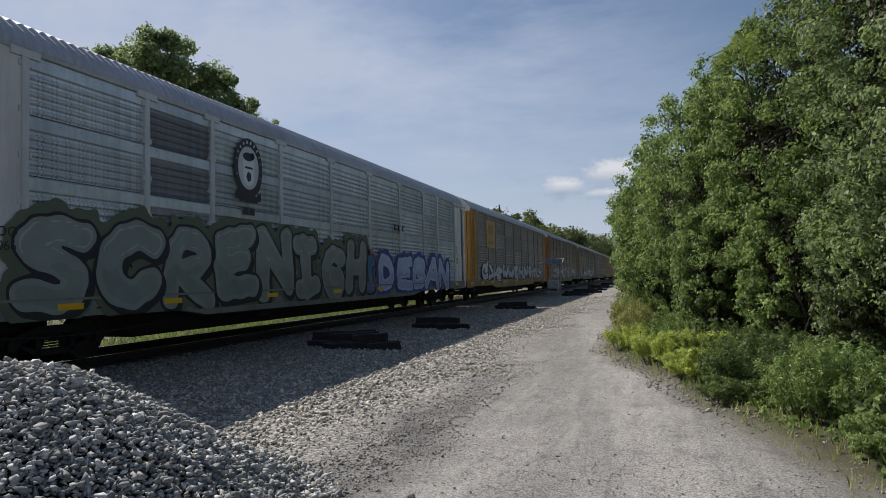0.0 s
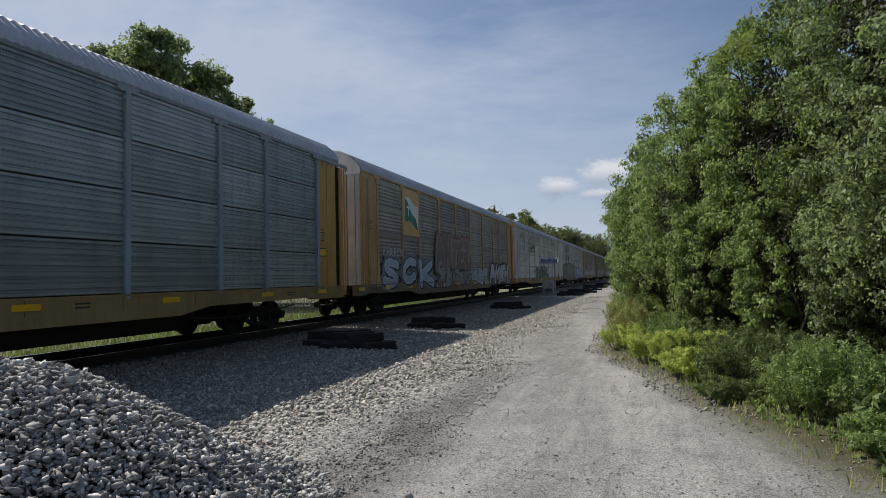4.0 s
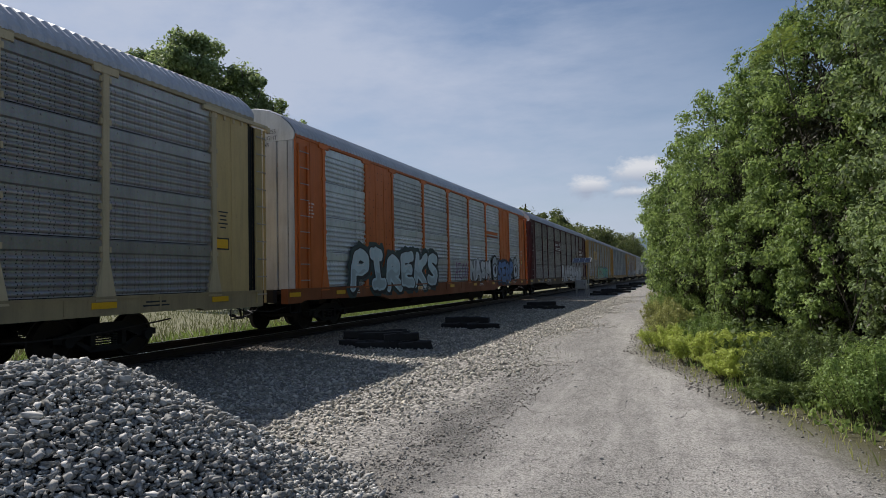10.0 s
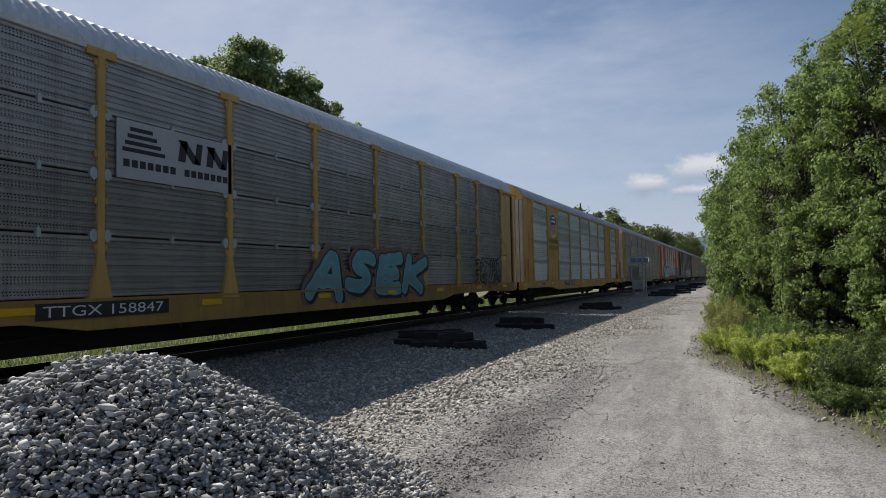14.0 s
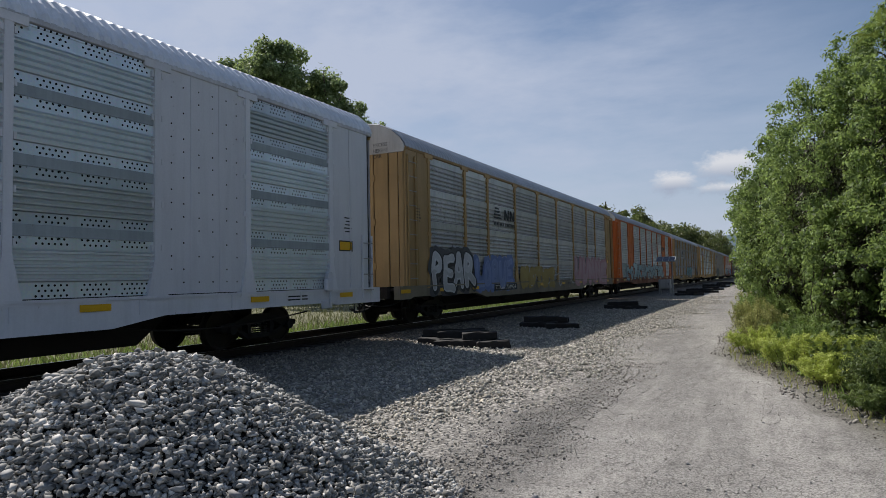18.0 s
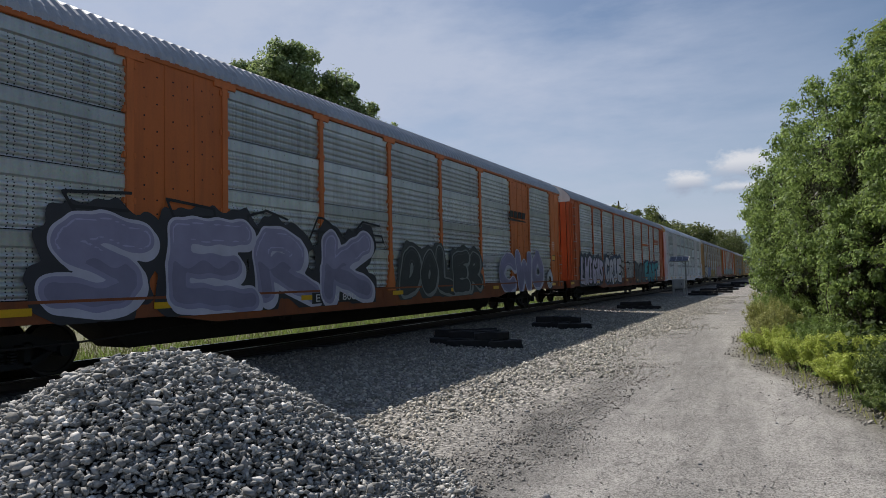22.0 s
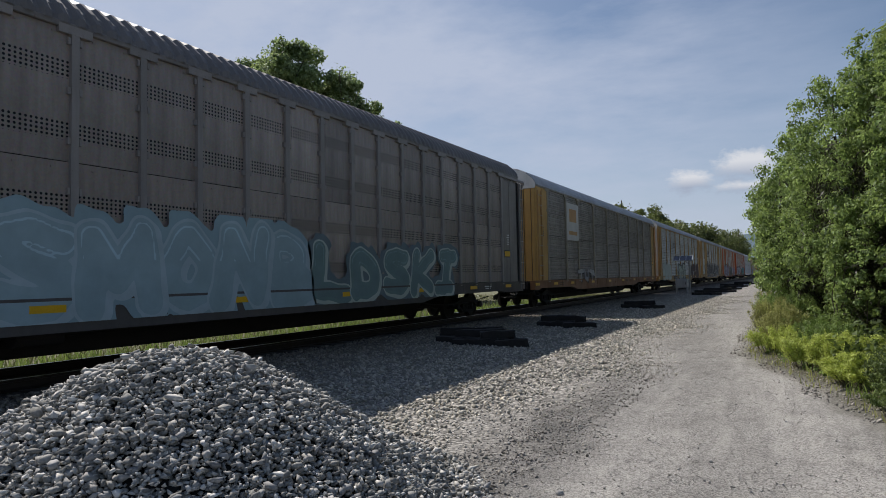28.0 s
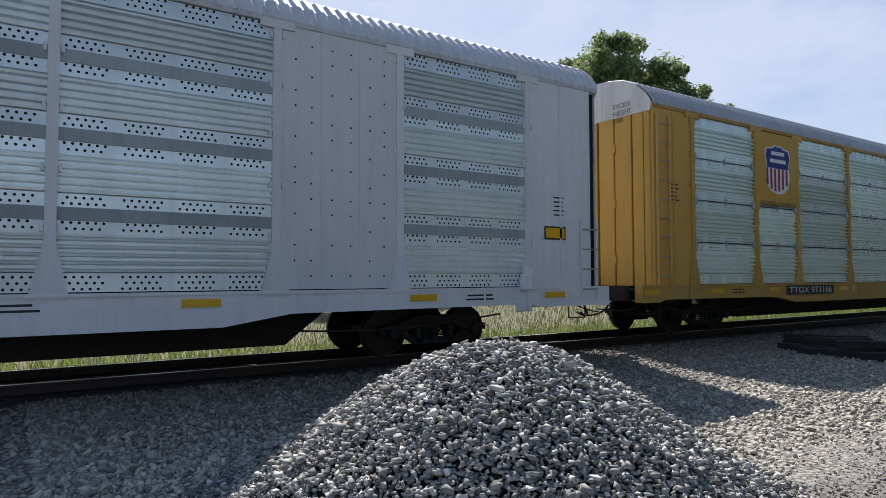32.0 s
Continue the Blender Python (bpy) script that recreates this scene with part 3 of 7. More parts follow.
ROOF_HALF = ((1.56, 5.06), (1.535, 5.17), (1.40, 5.36), (1.12, 5.60), (0.70, 5.79), (0.30, 5.87), (0.0, 5.89))


def roof_mesh(pitch=0.2):
    """The arched roof, ribbed across."""
    prof = list(ROOF_HALF) + [(-x, z) for x, z in ROOF_HALF[-2::-1]]
    ys, y, lift = [], -BODY[1], []
    while y < -BODY[0]:
        for a, h in ((0.0, 0), (0.25, 0.15 * pitch), (0.5, 0.15 * pitch), (0.75, 0)):
            ys.append(min(y + a * pitch, -BODY[0]))
            lift.append(h)
        y += pitch
    n = len(prof)
    vs, fs = [], []
    for y, h in zip(ys, lift):
        for x, z in prof:
            k = 1.0 if z > 5.1 else 0.3
            vs.append((x * (1 + 0.6 * h), y, z + h * k))
    for i in range(len(ys) - 1):
        fs += [(i * n + j, i * n + j + 1, (i + 1) * n + j + 1, (i + 1) * n + j) for j in range(n - 1)]
    return Geo().add(vs, fs).mesh("roof")


STROKES = {
    "A": "0,0 .45,1 .6,1 1,0|.2,.35 .85,.38", "B": ".1,0 .1,1 .8,.95 .85,.65 .2,.5 .95,.42 .9,.05 .1,0", "C": ".95,.8 .5,1 .08,.7 .08,.28 .5,0 .95,.2", "D": ".1,0 .1,1 .7,.92 .95,.5 .7,.06 .1,0",
    "E": ".95,1 .1,.92 .1,.06 1,0|.1,.5 .8,.52", "F": ".95,1 .1,.92 .1,0|.1,.5 .8,.52", "G": ".95,.85 .4,1 .06,.5 .4,0 .92,.1 .92,.45 .55,.45", "H": ".08,0 .12,1|.9,0 .88,1|.1,.45 .9,.55",
    "I": ".5,0 .5,1|.2,1 .8,.96|.15,0 .85,.05", "J": ".2,1 .95,.95 .75,.2 .4,0 .06,.3", "K": ".1,0 .1,1|.95,1 .15,.45 .98,0", "L": ".12,1 .1,.06 1,0", "M": ".02,0 .12,1 .5,.35 .88,1 .98,0", "N": ".06,0 .1,1 .9,0 .92,1",
    "O": ".5,1 .08,.6 .2,.08 .7,.02 .94,.5 .5,1", "P": ".1,0 .1,1 .85,.9 .85,.55 .12,.45", "R": ".1,0 .1,1 .85,.9 .8,.55 .12,.48 1,0", "S": ".95,.85 .4,1 .1,.72 .9,.35 .6,0 .05,.15", "T": ".02,.92 1,1|.5,.95 .48,0",
    "U": ".08,1 .1,.2 .45,0 .85,.15 .92,1", "V": ".02,1 .45,0 .98,1", "W": "0,1 .2,0 .5,.65 .78,0 1,1", "Y": ".02,1 .5,.45 .98,1|.5,.5 .45,0", "Z": ".05,.95 .95,1 .05,0 1,.06", "!": ".5,1 .45,.35|.45,.1 .46,0"}
STROKES = {k: [[tuple(float(c) for c in q.split(",")) for q in one.split()] for one in v.split("|")] for k, v in STROKES.items()}


def end_outline(z0, top=0.0):
    """The outline of the rack's end, (x, z), without the roof's ribs."""
    half = [(x - 0.02, z - top) for x, z in ROOF_HALF]
    return [(1.5, z0)] + half + [(-x, z) for x, z in half[-2::-1]] + [(-1.5, z0)]


def ladder(parent, material, y, x, z0, z1, n, w=0.42, across=False):
    """Stringers with rungs; each rung is a part of the ladder."""
    g = Geo()
    for s in (-w / 2, w / 2):
        if across:
            g.box(x + s - 0.02, x + s + 0.02, y - 0.03, y + 0.02, z0, z1, 0.006)
        else:
            g.box(x - 0.02, x + 0.03, y + s - 0.02, y + s + 0.02, z0, z1, 0.006)
    lad = part("ladder", g, material, parent)
    for i in range(n):
        z = z0 + (i + 0.5) * (z1 - z0) / n
        if across:
            r = Geo().tube([(x - w / 2, y - 0.045, z), (x + w / 2, y - 0.045, z)], 0.014, 6)
        else:
            r = Geo().tube([(x + 0.045, y - w / 2, z), (x + 0.045, y + w / 2, z)], 0.014, 6)
        part("rung", r, RUNG, lad)
    return lad


def wheel_mesh():
    """Two wheels with flanges on an axle along x; the axle's middle is the origin."""
    bm = bmesh.new()
    prof = ((0.0, 0.10), (0.105, 0.10), (0.11, 0.045), (0.35, 0.03), (0.365, 0.065), (0.412, 0.068), (0.42, -0.055), (0.447, -0.06), (0.447, -0.075), (0.36, -0.07), (0.34, -0.02), (0.11, -0.05), (0.0, -0.06))
    n = 28
    g = Geo()
    for side in (-1, 1):
        vs = [(side * (0.745 + w), r * math.cos(2 * math.pi * i / n), r * math.sin(2 * math.pi * i / n)) for i in range(n) for r, w in prof]
        m = len(prof)
        g.add(vs, [(i * m + j, i * m + j + 1, ((i + 1) % n) * m + j + 1, ((i + 1) % n) * m + j) for i in range(n) for j in range(m - 1)])
    g.tube([(-1.02, 0, 0), (1.02, 0, 0)], 0.075, 10)
    for a in (0, 2.09, 4.19):        # bolt heads on the bearing caps
        for s in (-1, 1):
            g.tube([(s * 1.02, 0.045 * math.cos(a), 0.045 * math.sin(a)), (s * 1.05, 0.045 * math.cos(a), 0.045 * math.sin(a))], 0.016, 6)
    bm.free()
    return g.mesh("wheelset")


def truck_frame_mesh():
    """Two cast side frames with springs, joined by a bolster."""
    g = Geo()
    for s in (-1, 1):
        x0, x1 = (0.93, 1.09) if s > 0 else (-1.09, -0.93)
        top = [(-1.12, 0.40), (-1.12, 0.52), (-0.78, 0.56), (-0.35, 0.70), (0.35, 0.70), (0.78, 0.56), (1.12, 0.52), (1.12, 0.40), (0.70, 0.40), (0.36, 0.55), (-0.36, 0.55), (-0.70, 0.40)]
        g.prism(top, 0, x0, x1)
        low = [(-0.72, 0.40), (-0.40, 0.20), (0.40, 0.20), (0.72, 0.40), (0.60, 0.40), (0.34, 0.28), (-0.34, 0.28), (-0.60, 0.40)]
        g.prism(low, 0, x0, x1)
        for y in (-0.34, 0.34):
            g.box(x0, x1, y - 0.05, y + 0.05, 0.24, 0.58)
        for y in (-0.17, 0.0, 0.17):
            for i in range(5):
                g.tube([(s * 1.01, y, 0.285 + i * 0.045), (s * 1.01, y, 0.31 + i * 0.045)], 0.07, 8)
        for y in (-0.86, 0.86):
            g.tube([(s * 1.05, y, 0.42), (s * 1.17, y, 0.42)], 0.10, 12)
    g.box(-1.0, 1.0, -0.2, 0.2, 0.46, 0.62, 0.02)
    g.box(-0.6, 0.6, -0.26, 0.26, 0.6, 0.84, 0.02)
    return g.mesh("truck")


def hose(g, pts, r=0.022):
    """A sagging hose through control points, smoothed."""
    P = [Vector(p) for p in pts]
    out = []
    for i in range(len(P) - 1):
        a, b, c, d = P[max(i - 1, 0)], P[i], P[i + 1], P[min(i + 2, len(P) - 1)]
        for k in range(5):
            t = k / 5
            out.append(0.5 * ((2 * b) + (c - a) * t + (2 * a - 5 * b + 4 * c - d) * t * t + (3 * b - a - 3 * c + d) * t ** 3))
    g.tube(out + [P[-1]], r, 6)


def field_faces(g, f, us, vs, x, place):
    """Lays the region f < 0 of a grid on the wall as flat faces with a clean edge."""
    inside = f < 0
    count = inside[:-1, :-1].astype(int) + inside[1:, :-1] + inside[:-1, 1:] + inside[1:, 1:]
    for j in range(count.shape[1]):
        i = 0
        while i < count.shape[0]:
            c = count[i, j]
            if c == 4:
                k = i
                while k + 1 < count.shape[0] and count[k + 1, j] == 4:
                    k += 1
                g.add([place(x, us[a], vs[b]) for a, b in ((i, j), (k + 1, j), (k + 1, j + 1), (i, j + 1))], [(0, 1, 2, 3)])
                i = k
            elif c:
                ring, pts = ((i, j), (i + 1, j), (i + 1, j + 1), (i, j + 1)), []
                for (a, b), (d, e) in zip(ring, ring[1:] + ring[:1]):
                    p, q = f[a, b], f[d, e]
                    if p < 0:
                        pts.append((us[a], vs[b]))
                    if (p < 0) != (q < 0):
                        w = p / (p - q)
                        pts.append((us[a] + w * (us[d] - us[a]), vs[b] + w * (vs[e] - vs[b])))
                if len(pts) > 2:
                    g.add([place(x, *q) for q in pts], [tuple(range(len(pts)))])
            i += 1


def stroke_field(lines, U, V):
    """Distance from each grid point to the nearest stroke."""
    d = np.full(U.shape, 9.0)
    for line in lines:
        for (a, b), (c, e) in zip(line, line[1:]):
            dx, dz = c - a, e - b
            t = np.clip(((U - a) * dx + (V - b) * dz) / (dx * dx + dz * dz + 1e-9), 0, 1)
            d = np.minimum(d, np.hypot(U - a - t * dx, V - b - t * dz))
    return d


def graffiti(car, spec, seed):
    """Sprayed lettering or wild shapes on the near wall, in layers of paint."""
    words, p0, p1, z0, z1, fill, line, back = (list(spec) + [None] * 8)[:8]
    rnd = random.Random(seed)
    width, height = p1 - p0, z1 - z0
    cols = {"back": back, "line": line or fill, "fill": fill, "core": tuple(0.72 * v + 0.28 * b for v, b in zip(fill, back or (0.1, 0.1, 0.11))), "glint": tuple(min(0.6, v * 1.35 + 0.02) for v in fill), "pupil": K_}

    def place(x, a, b):
        return (x, -p1 + a, max(0.64, z0 + b))

    def lay(name, layers, kind=""):
        made, mats, idx = Geo(), [], []
        for layer, g in layers.items():
            if g.f:
                mats.append(plain("spray_paint", tuple(min(0.8, 1.3 * v) for v in cols[layer]), 0.6, 0.0, 2.2, 0.28, 0))
                made.add(g.v, g.f)
                idx += [len(mats) - 1] * len(g.f)
        if made.f:
            me = bpy.data.meshes.new(name)
            me.from_pydata(made.v, [], made.f)
            for mt in mats:
                me.materials.append(mt)
            me.polygons.foreach_set("material_index", idx)
            tagged(part(name, me, None, car), kind=kind)

    def grid(u0, u1, v0, v1, step):
        us, vs = np.arange(u0, u1 + step, step), np.arange(v0, v1 + step, step)
        return us, vs, *np.meshgrid(us, vs, indexing="ij")
    if words.startswith("@"):       # round eyes
        layers = {k: Geo() for k in ("line", "fill", "glint", "pupil")}
        for i in range(2):
            u = width * (0.12 + 0.76 * i)
            us, vs, U, V = grid(u - 0.8, u + 0.8, -0.2 * height, 1.2 * height, 0.035)
            r = np.hypot((U - u) / 0.62, (V - height * 0.5) / (0.52 * height))
            lid = np.hypot((U - u) / 0.47, (V - height * 0.42) / (0.24 * height))
            for layer, f, x in (("line", r - 1, 1.586), ("fill", r - 0.86, 1.589), ("pupil", lid - 1.2, 1.591), ("glint", lid - 1, 1.593), ("pupil", np.hypot(U - u - 0.05, V - 0.46 * height) - 0.2, 1.596)):
                field_faces(layers[layer], f, us, vs, x, place)
        lay("graffiti", layers, "stuff")
        return
    if words.startswith("-"):       # a thin tag drawn with one line
        n = max(3, int(float(words[1:] or 6)))
        us, vs, U, V = grid(-0.2, width + 0.4, -0.1, height + 0.3, 0.028)
        lines = []
        for i in range(n):
            for one in STROKES[rnd.choice("SRCKENAGOM")]:
                lean = rnd.uniform(-0.3, 0.3)
                lines.append([((i + 0.1 + 0.75 * (a + lean * (b - 0.5))) * width / n, (0.08 + 0.85 * b + rnd.uniform(-0.06, 0.06)) * height) for a, b in one])
        g = Geo()
        field_faces(g, stroke_field(lines, U, V) - 0.026, us, vs, 1.586, place)
        lay("graffiti", {"fill": g}, "stuff")
        return
    letters = []
    hollow = words.startswith("*")  # drawn in outline alone, over the bare sheets
    words = words.lstrip("*")
    wild = words.startswith("~")
    n = max(2, int(float(words[1:] or 5))) if wild else len(words)
    step = width / n
    for i in range(n):
        kx, kz, lift = step * rnd.uniform(0.74, 0.86), height * rnd.uniform(0.74, 0.84), rnd.uniform(0.08, 0.16) * height
        lean, tilt, bend, ph = rnd.uniform(-0.16, 0.2), rnd.uniform(-0.10, 0.10), rnd.uniform(-0.09, 0.09), rnd.uniform(0, 6)
        u = (i + 0.1) * step
        flip = (rnd.choice((-1, 1)), rnd.choice((-1, 1))) if wild else (1, 1)
        one_letter = rnd.choice(list(STROKES.values())) if wild else STROKES.get(words[i].upper(), STROKES["S"])
        lines = []
        for one in one_letter:
            pts = []
            for a, b in one:
                a, b = 0.5 + flip[0] * (a - 0.5), 0.5 + flip[1] * (b - 0.5)
                aa = a + bend * math.sin(3 * b + ph) + lean * (b - 0.4) + rnd.uniform(-0.04, 0.04)
                pts.append((u + aa * kx, lift + b * kz + tilt * a * kx + rnd.uniform(-0.03, 0.03) * height))
            for _ in range(2 if wild or words[i].upper() in "BCDGJOPRSU" else 0):      # round the bends
                cut = [pts[0]]
                for (a, b), (c, d) in zip(pts, pts[1:]):
                    cut += [(0.75 * a + 0.25 * c, 0.75 * b + 0.25 * d), (0.25 * a + 0.75 * c, 0.25 * b + 0.75 * d)]
                pts = cut + [pts[-1]]
            lines.append(pts)
        if wild:                    # an arrow or hook that runs into the next shape
            a, b = rnd.choice(rnd.choice(lines))
            lines.append([(a, b), (a + rnd.uniform(0.2, 0.7) * step, b + rnd.uniform(-0.3, 0.3) * height)])
        letters.append((u, lines, min(0.165 * height, 0.19 * step) * rnd.uniform(0.9, 1.12)))
    if back:
        us, vs, U, V = grid(-0.5, width + 0.5, -0.25 * height, 1.25 * height, max(0.05, height / 22))
        d = np.full(U.shape, 9.0)
        for u, lines, w in letters:
            k = np.abs(us - u - 0.5 * step) < step * 1.6
            d[k] = np.minimum(d[k], stroke_field(lines, U[k], V[k]) - w)
        rough = 0.06 * height * (np.sin(U * 7.1 + 3 * np.sin(V * 4.3 + seed)) + 0.6 * np.sin(U * 15.7 + V * 9.0))
        g = Geo()
        field_faces(g, d - 0.15 * height + 0.6 * rough, us, vs, 1.5835, place)
        lay("graffiti_ground", {"back": g}, "stuff")
    for i, (u, lines, w) in enumerate(letters):
        layers = {k: Geo() for k in ("line", "fill", "core", "glint")}
        cell = max(0.024, min(height, step) / 36)
        us, vs, U, V = grid(u - 0.45 * step, u + 1.55 * step, -0.2 * height, 1.3 * height, cell)
        d = stroke_field(lines, U, V) + 0.012 * height * np.sin(U * 11 + V * 7 + seed)
        up = 0.0095 * (i % 2)
        if hollow:
            pen = (0.028 if max(fill) < 0.1 else 0.013) * height * (1 + 0.5 * np.sin(U * 3.1 + V * 2.3 + seed))
            field_faces(layers["fill"], np.abs(d - w) - pen, us, vs, 1.5865 + up, place)
            lay("graffiti_letter", layers)
            continue
        if line:
            o = 0.035 * height
            off = stroke_field([[(a + 0.05 * height, b - 0.05 * height) for a, b in q] for q in lines], U, V)
            field_faces(layers["line"], np.minimum(d, off) - w - o, us, vs, 1.5865 + up, place)
        field_faces(layers["fill"], d - w, us, vs, 1.589 + up, place)
        field_faces(layers["core"], np.maximum(d - 0.62 * w, V - 0.5 * height - 0.05 * height * np.sin(9 * U)), us, vs, 1.5915 + up, place)
        if line:
            field_faces(layers["glint"], np.maximum(np.abs(d - 0.66 * w) - 0.07 * w, 0.62 * height - V), us, vs, 1.594 + up, place)
        lay("graffiti_letter", layers)


def autorack(spec, number):
    """One enclosed car carrier; its origin is the front coupler at rail height, y to the front."""
    s = dict(style="ridge", holes="columns", panel=(0.36, 0.39, 0.42), post=(0.42, 0.43, 0.44), sill=None, end=None, roof=(0.42, 0.43, 0.46),
             top=None, solid=(), odd={}, tiers=4, detail=2, flare=0.16, graffiti=(), label="weathered steel railway autorack car", cap=(0.62, 0.62, 0.6), dirt=0.4, metal=0.62)
    s.update(spec)
    sillc, endc = s["sill"] or s["post"], s["end"] or s["post"]
    car = tagged(new("autorack_car"), s["label"], "railway car", "cars of the freight train")
    m_post = paint(s["post"], 0.5, 0.0, min(0.35, s["dirt"]), 0.25 if s["dirt"] > 0.2 else 0.0)
    m_sill = paint(sillc, 0.55, 0.0, min(0.5, 1.2 * s["dirt"]), 0.45 if s["dirt"] > 0.2 else 0.1)
    m_end = paint(endc, 0.5, 0.0, min(0.35, s["dirt"]), 0.3 if s["dirt"] > 0.2 else 0.0)
    m_roof = paint(s["roof"], 0.55, 0.12, 0.3, 0.0, "roof_sheet")
    m_cap = paint(s["cap"], 0.5, 0.0, 0.4, 0.2)
    m_panel = galvanised(s["panel"], s["holes"], s["metal"], 0.33, s["dirt"])
    m_band = galvanised(tuple(min(0.8, c * s.get("band", 0.85)) for c in s["panel"]), "none", s["metal"], 0.32, s["dirt"] * 0.8)
    m_strip, m_clip = paint((0.33, 0.37, 0.385), 0.5, 0.1, 0.3, 0.1), paint((0.42, 0.44, 0.45), 0.5, 0.2, 0.3, 0.2)
    b0, b1 = BODY
    near = s["detail"] >= 2
    # wall sheets of the near side
    posts = list(s.get("posts", POSTS))
    for i in range(len(posts) - 1):
        p0, p1 = posts[i] + 0.05, posts[i + 1] - 0.05
        w = round(p1 - p0, 2)
        if i in s["solid"]:
            def solid(w=w):
                g = Geo().box(1.47, 1.545, -w, 0, Z_PANEL, Z_TOP)
                for k in (0.33, 0.66):
                    g.box(1.54, 1.556, -w * k - 0.03, -w * k + 0.03, Z_PANEL + 0.02, Z_TOP - 0.02)
                for k in (0.15, 0.85):
                    for j in range(9):
                        g.box(1.54, 1.551, -w * k - 0.012, -w * k + 0.012, Z_PANEL + 0.25 + j * 0.44, Z_PANEL + 0.274 + j * 0.44)
                return g.mesh("solid_panel")
            shared_part("solid_panel", ("solid", w), solid, m_post if s.get("solid_col") is None else paint(s["solid_col"], 0.5, 0, 0.3, 0.2), car, pose(0, -p0, 0))
            def bolts(w=w):
                g = Geo()
                for k in (0.12, 0.25, 0.42, 0.58, 0.75, 0.88):
                    for j in range(16):
                        if (j * 7 + int(k * 100)) % 5 < 3:
                            z = Z_PANEL + 0.2 + j * 0.235
                            g.prism([(-w * k + 0.017 * math.cos(a), z + 0.017 * math.sin(a)) for a in [math.pi * i / 3 for i in range(6)]], 0, 1.54, 1.549)
                return g.mesh("bolts")
            tagged(shared_part("bolts", ("bolts", w), bolts, BRAKE_DUST, car, pose(0, -p0, 0)), kind="stuff")
            continue
        n = s["tiers"]
        gap = {"louver": 0.034, "flat": 0.028}.get(s["style"], 0.014)
        h = round((Z_TOP - Z_PANEL) / n - gap, 3)
        for j in range(n):
            mt = m_panel
            if (i, j) in s["odd"] or (i, None) in s["odd"]:
                c = s["odd"].get((i, j), s["odd"].get((i, None)))
                mt = galvanised(c, s["holes"], s["metal"], 0.42, s["dirt"])
            ob = shared_part("panel", ("panel", w, h, s["style"]), lambda: panel_mesh(w, h, s["style"]), mt, car, pose(1.49, -p0, Z_PANEL + j * (h + gap)))
            ob.material_slots[1].link = "OBJECT"
            ob.material_slots[1].material = m_band
            zj = Z_PANEL + j * (h + gap) - gap / 2
            if j and s.get("strips"):
                shared_part("joint_strip", ("joint", w), lambda: Geo().box(1.5, 1.538, -w, 0, -0.085, 0.085, 0.004).mesh("joint_strip"), m_strip, car, pose(0, -p0, zj))
            if j and s.get("clips"):
                for q in (0.07, w / 2, w - 0.07):
                    shared_part("panel_clip", ("clip", q == w / 2), lambda: Geo().prism([(-0.03, -0.07), (0.03, -0.07), (0.03, 0.05), (0.0, 0.09), (-0.03, 0.05)] if q == w / 2 else [(-0.07, -0.05), (0.0, -0.11), (0.07, -0.05), (0.07, 0.05), (0.0, 0.11), (-0.07, 0.05)], 0, 1.5, 1.562).mesh("panel_clip"), m_clip, car, pose(0, -p0 - q, zj))
    for p in posts:
        shared_part("post", ("post", s["flare"], len(posts) > 12), lambda: post_mesh(Z_PANEL, Z_TOP, s["flare"], 0.065 if len(posts) < 13 else 0.06), m_post, car, pose(0, -p, 0))
    # black sheet standing in for the shaded inside, far wall, deck, roof, chord
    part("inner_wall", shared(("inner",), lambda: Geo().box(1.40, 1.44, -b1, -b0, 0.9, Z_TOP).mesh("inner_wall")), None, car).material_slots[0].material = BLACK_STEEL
    def far_wall():
        g = Geo()
        prof = []
        for i in range(20):
            z = Z_PANEL + i * 0.2
            prof += [(-1.50, z), (-1.54, z + 0.06), (-1.54, z + 0.12), (-1.50, z + 0.18)]
        return g.sheet(prof, -b1, -b0).mesh("far_wall")
    shared_part("far_wall", ("far",), far_wall, m_panel, car)
    shared_part("roof", ("roof", s.get("rib", 0.2)), lambda: roof_mesh(s.get("rib", 0.2)), m_roof, car)
    def chord():
        g = Geo().box(1.40, 1.572, -b1, -b0, Z_TOP - 0.02, Z_TOP + 0.075, 0.012)
        return g.box(-1.568, -1.40, -b1, -b0, Z_TOP - 0.02, Z_TOP + 0.075).mesh("top_chord")
    shared_part("top_chord", ("chord",), chord, paint(s["top"], 0.5, 0, 0.3, 0.2) if s["top"] else paint(tuple(0.8 * c for c in s["post"]), 0.5, 0.0, 0.4, 0.3), car)
    def deck():
        g = Geo().box(-1.45, 1.45, -b1 - 0.1, -b0 + 0.1, 0.86, 0.94)
        g.box(-0.35, 0.35, -27.6, 0.1, 0.62, 0.88)
        g.prism([(-26.0, 0.62), (-22.6, 0.62), (-21.9, 0.08), (-6.3, 0.08), (-5.6, 0.62), (-2.0, 0.62), (-2.0, 0.88), (-26.0, 0.88)], 0, -0.45, 0.45)
        for i in range(9):
            y = -6.2 - i * 2.0
            g.box(-1.4, 1.4, y - 0.06, y + 0.06, 0.74, 0.87)
        return g.mesh("underframe")
    shared_part("underframe", ("deck",), deck, BRAKE_DUST, car)
    def sill(side):
        x0, x1 = (1.36, 1.565) if side > 0 else (-1.565, -1.36)
        g = Geo()
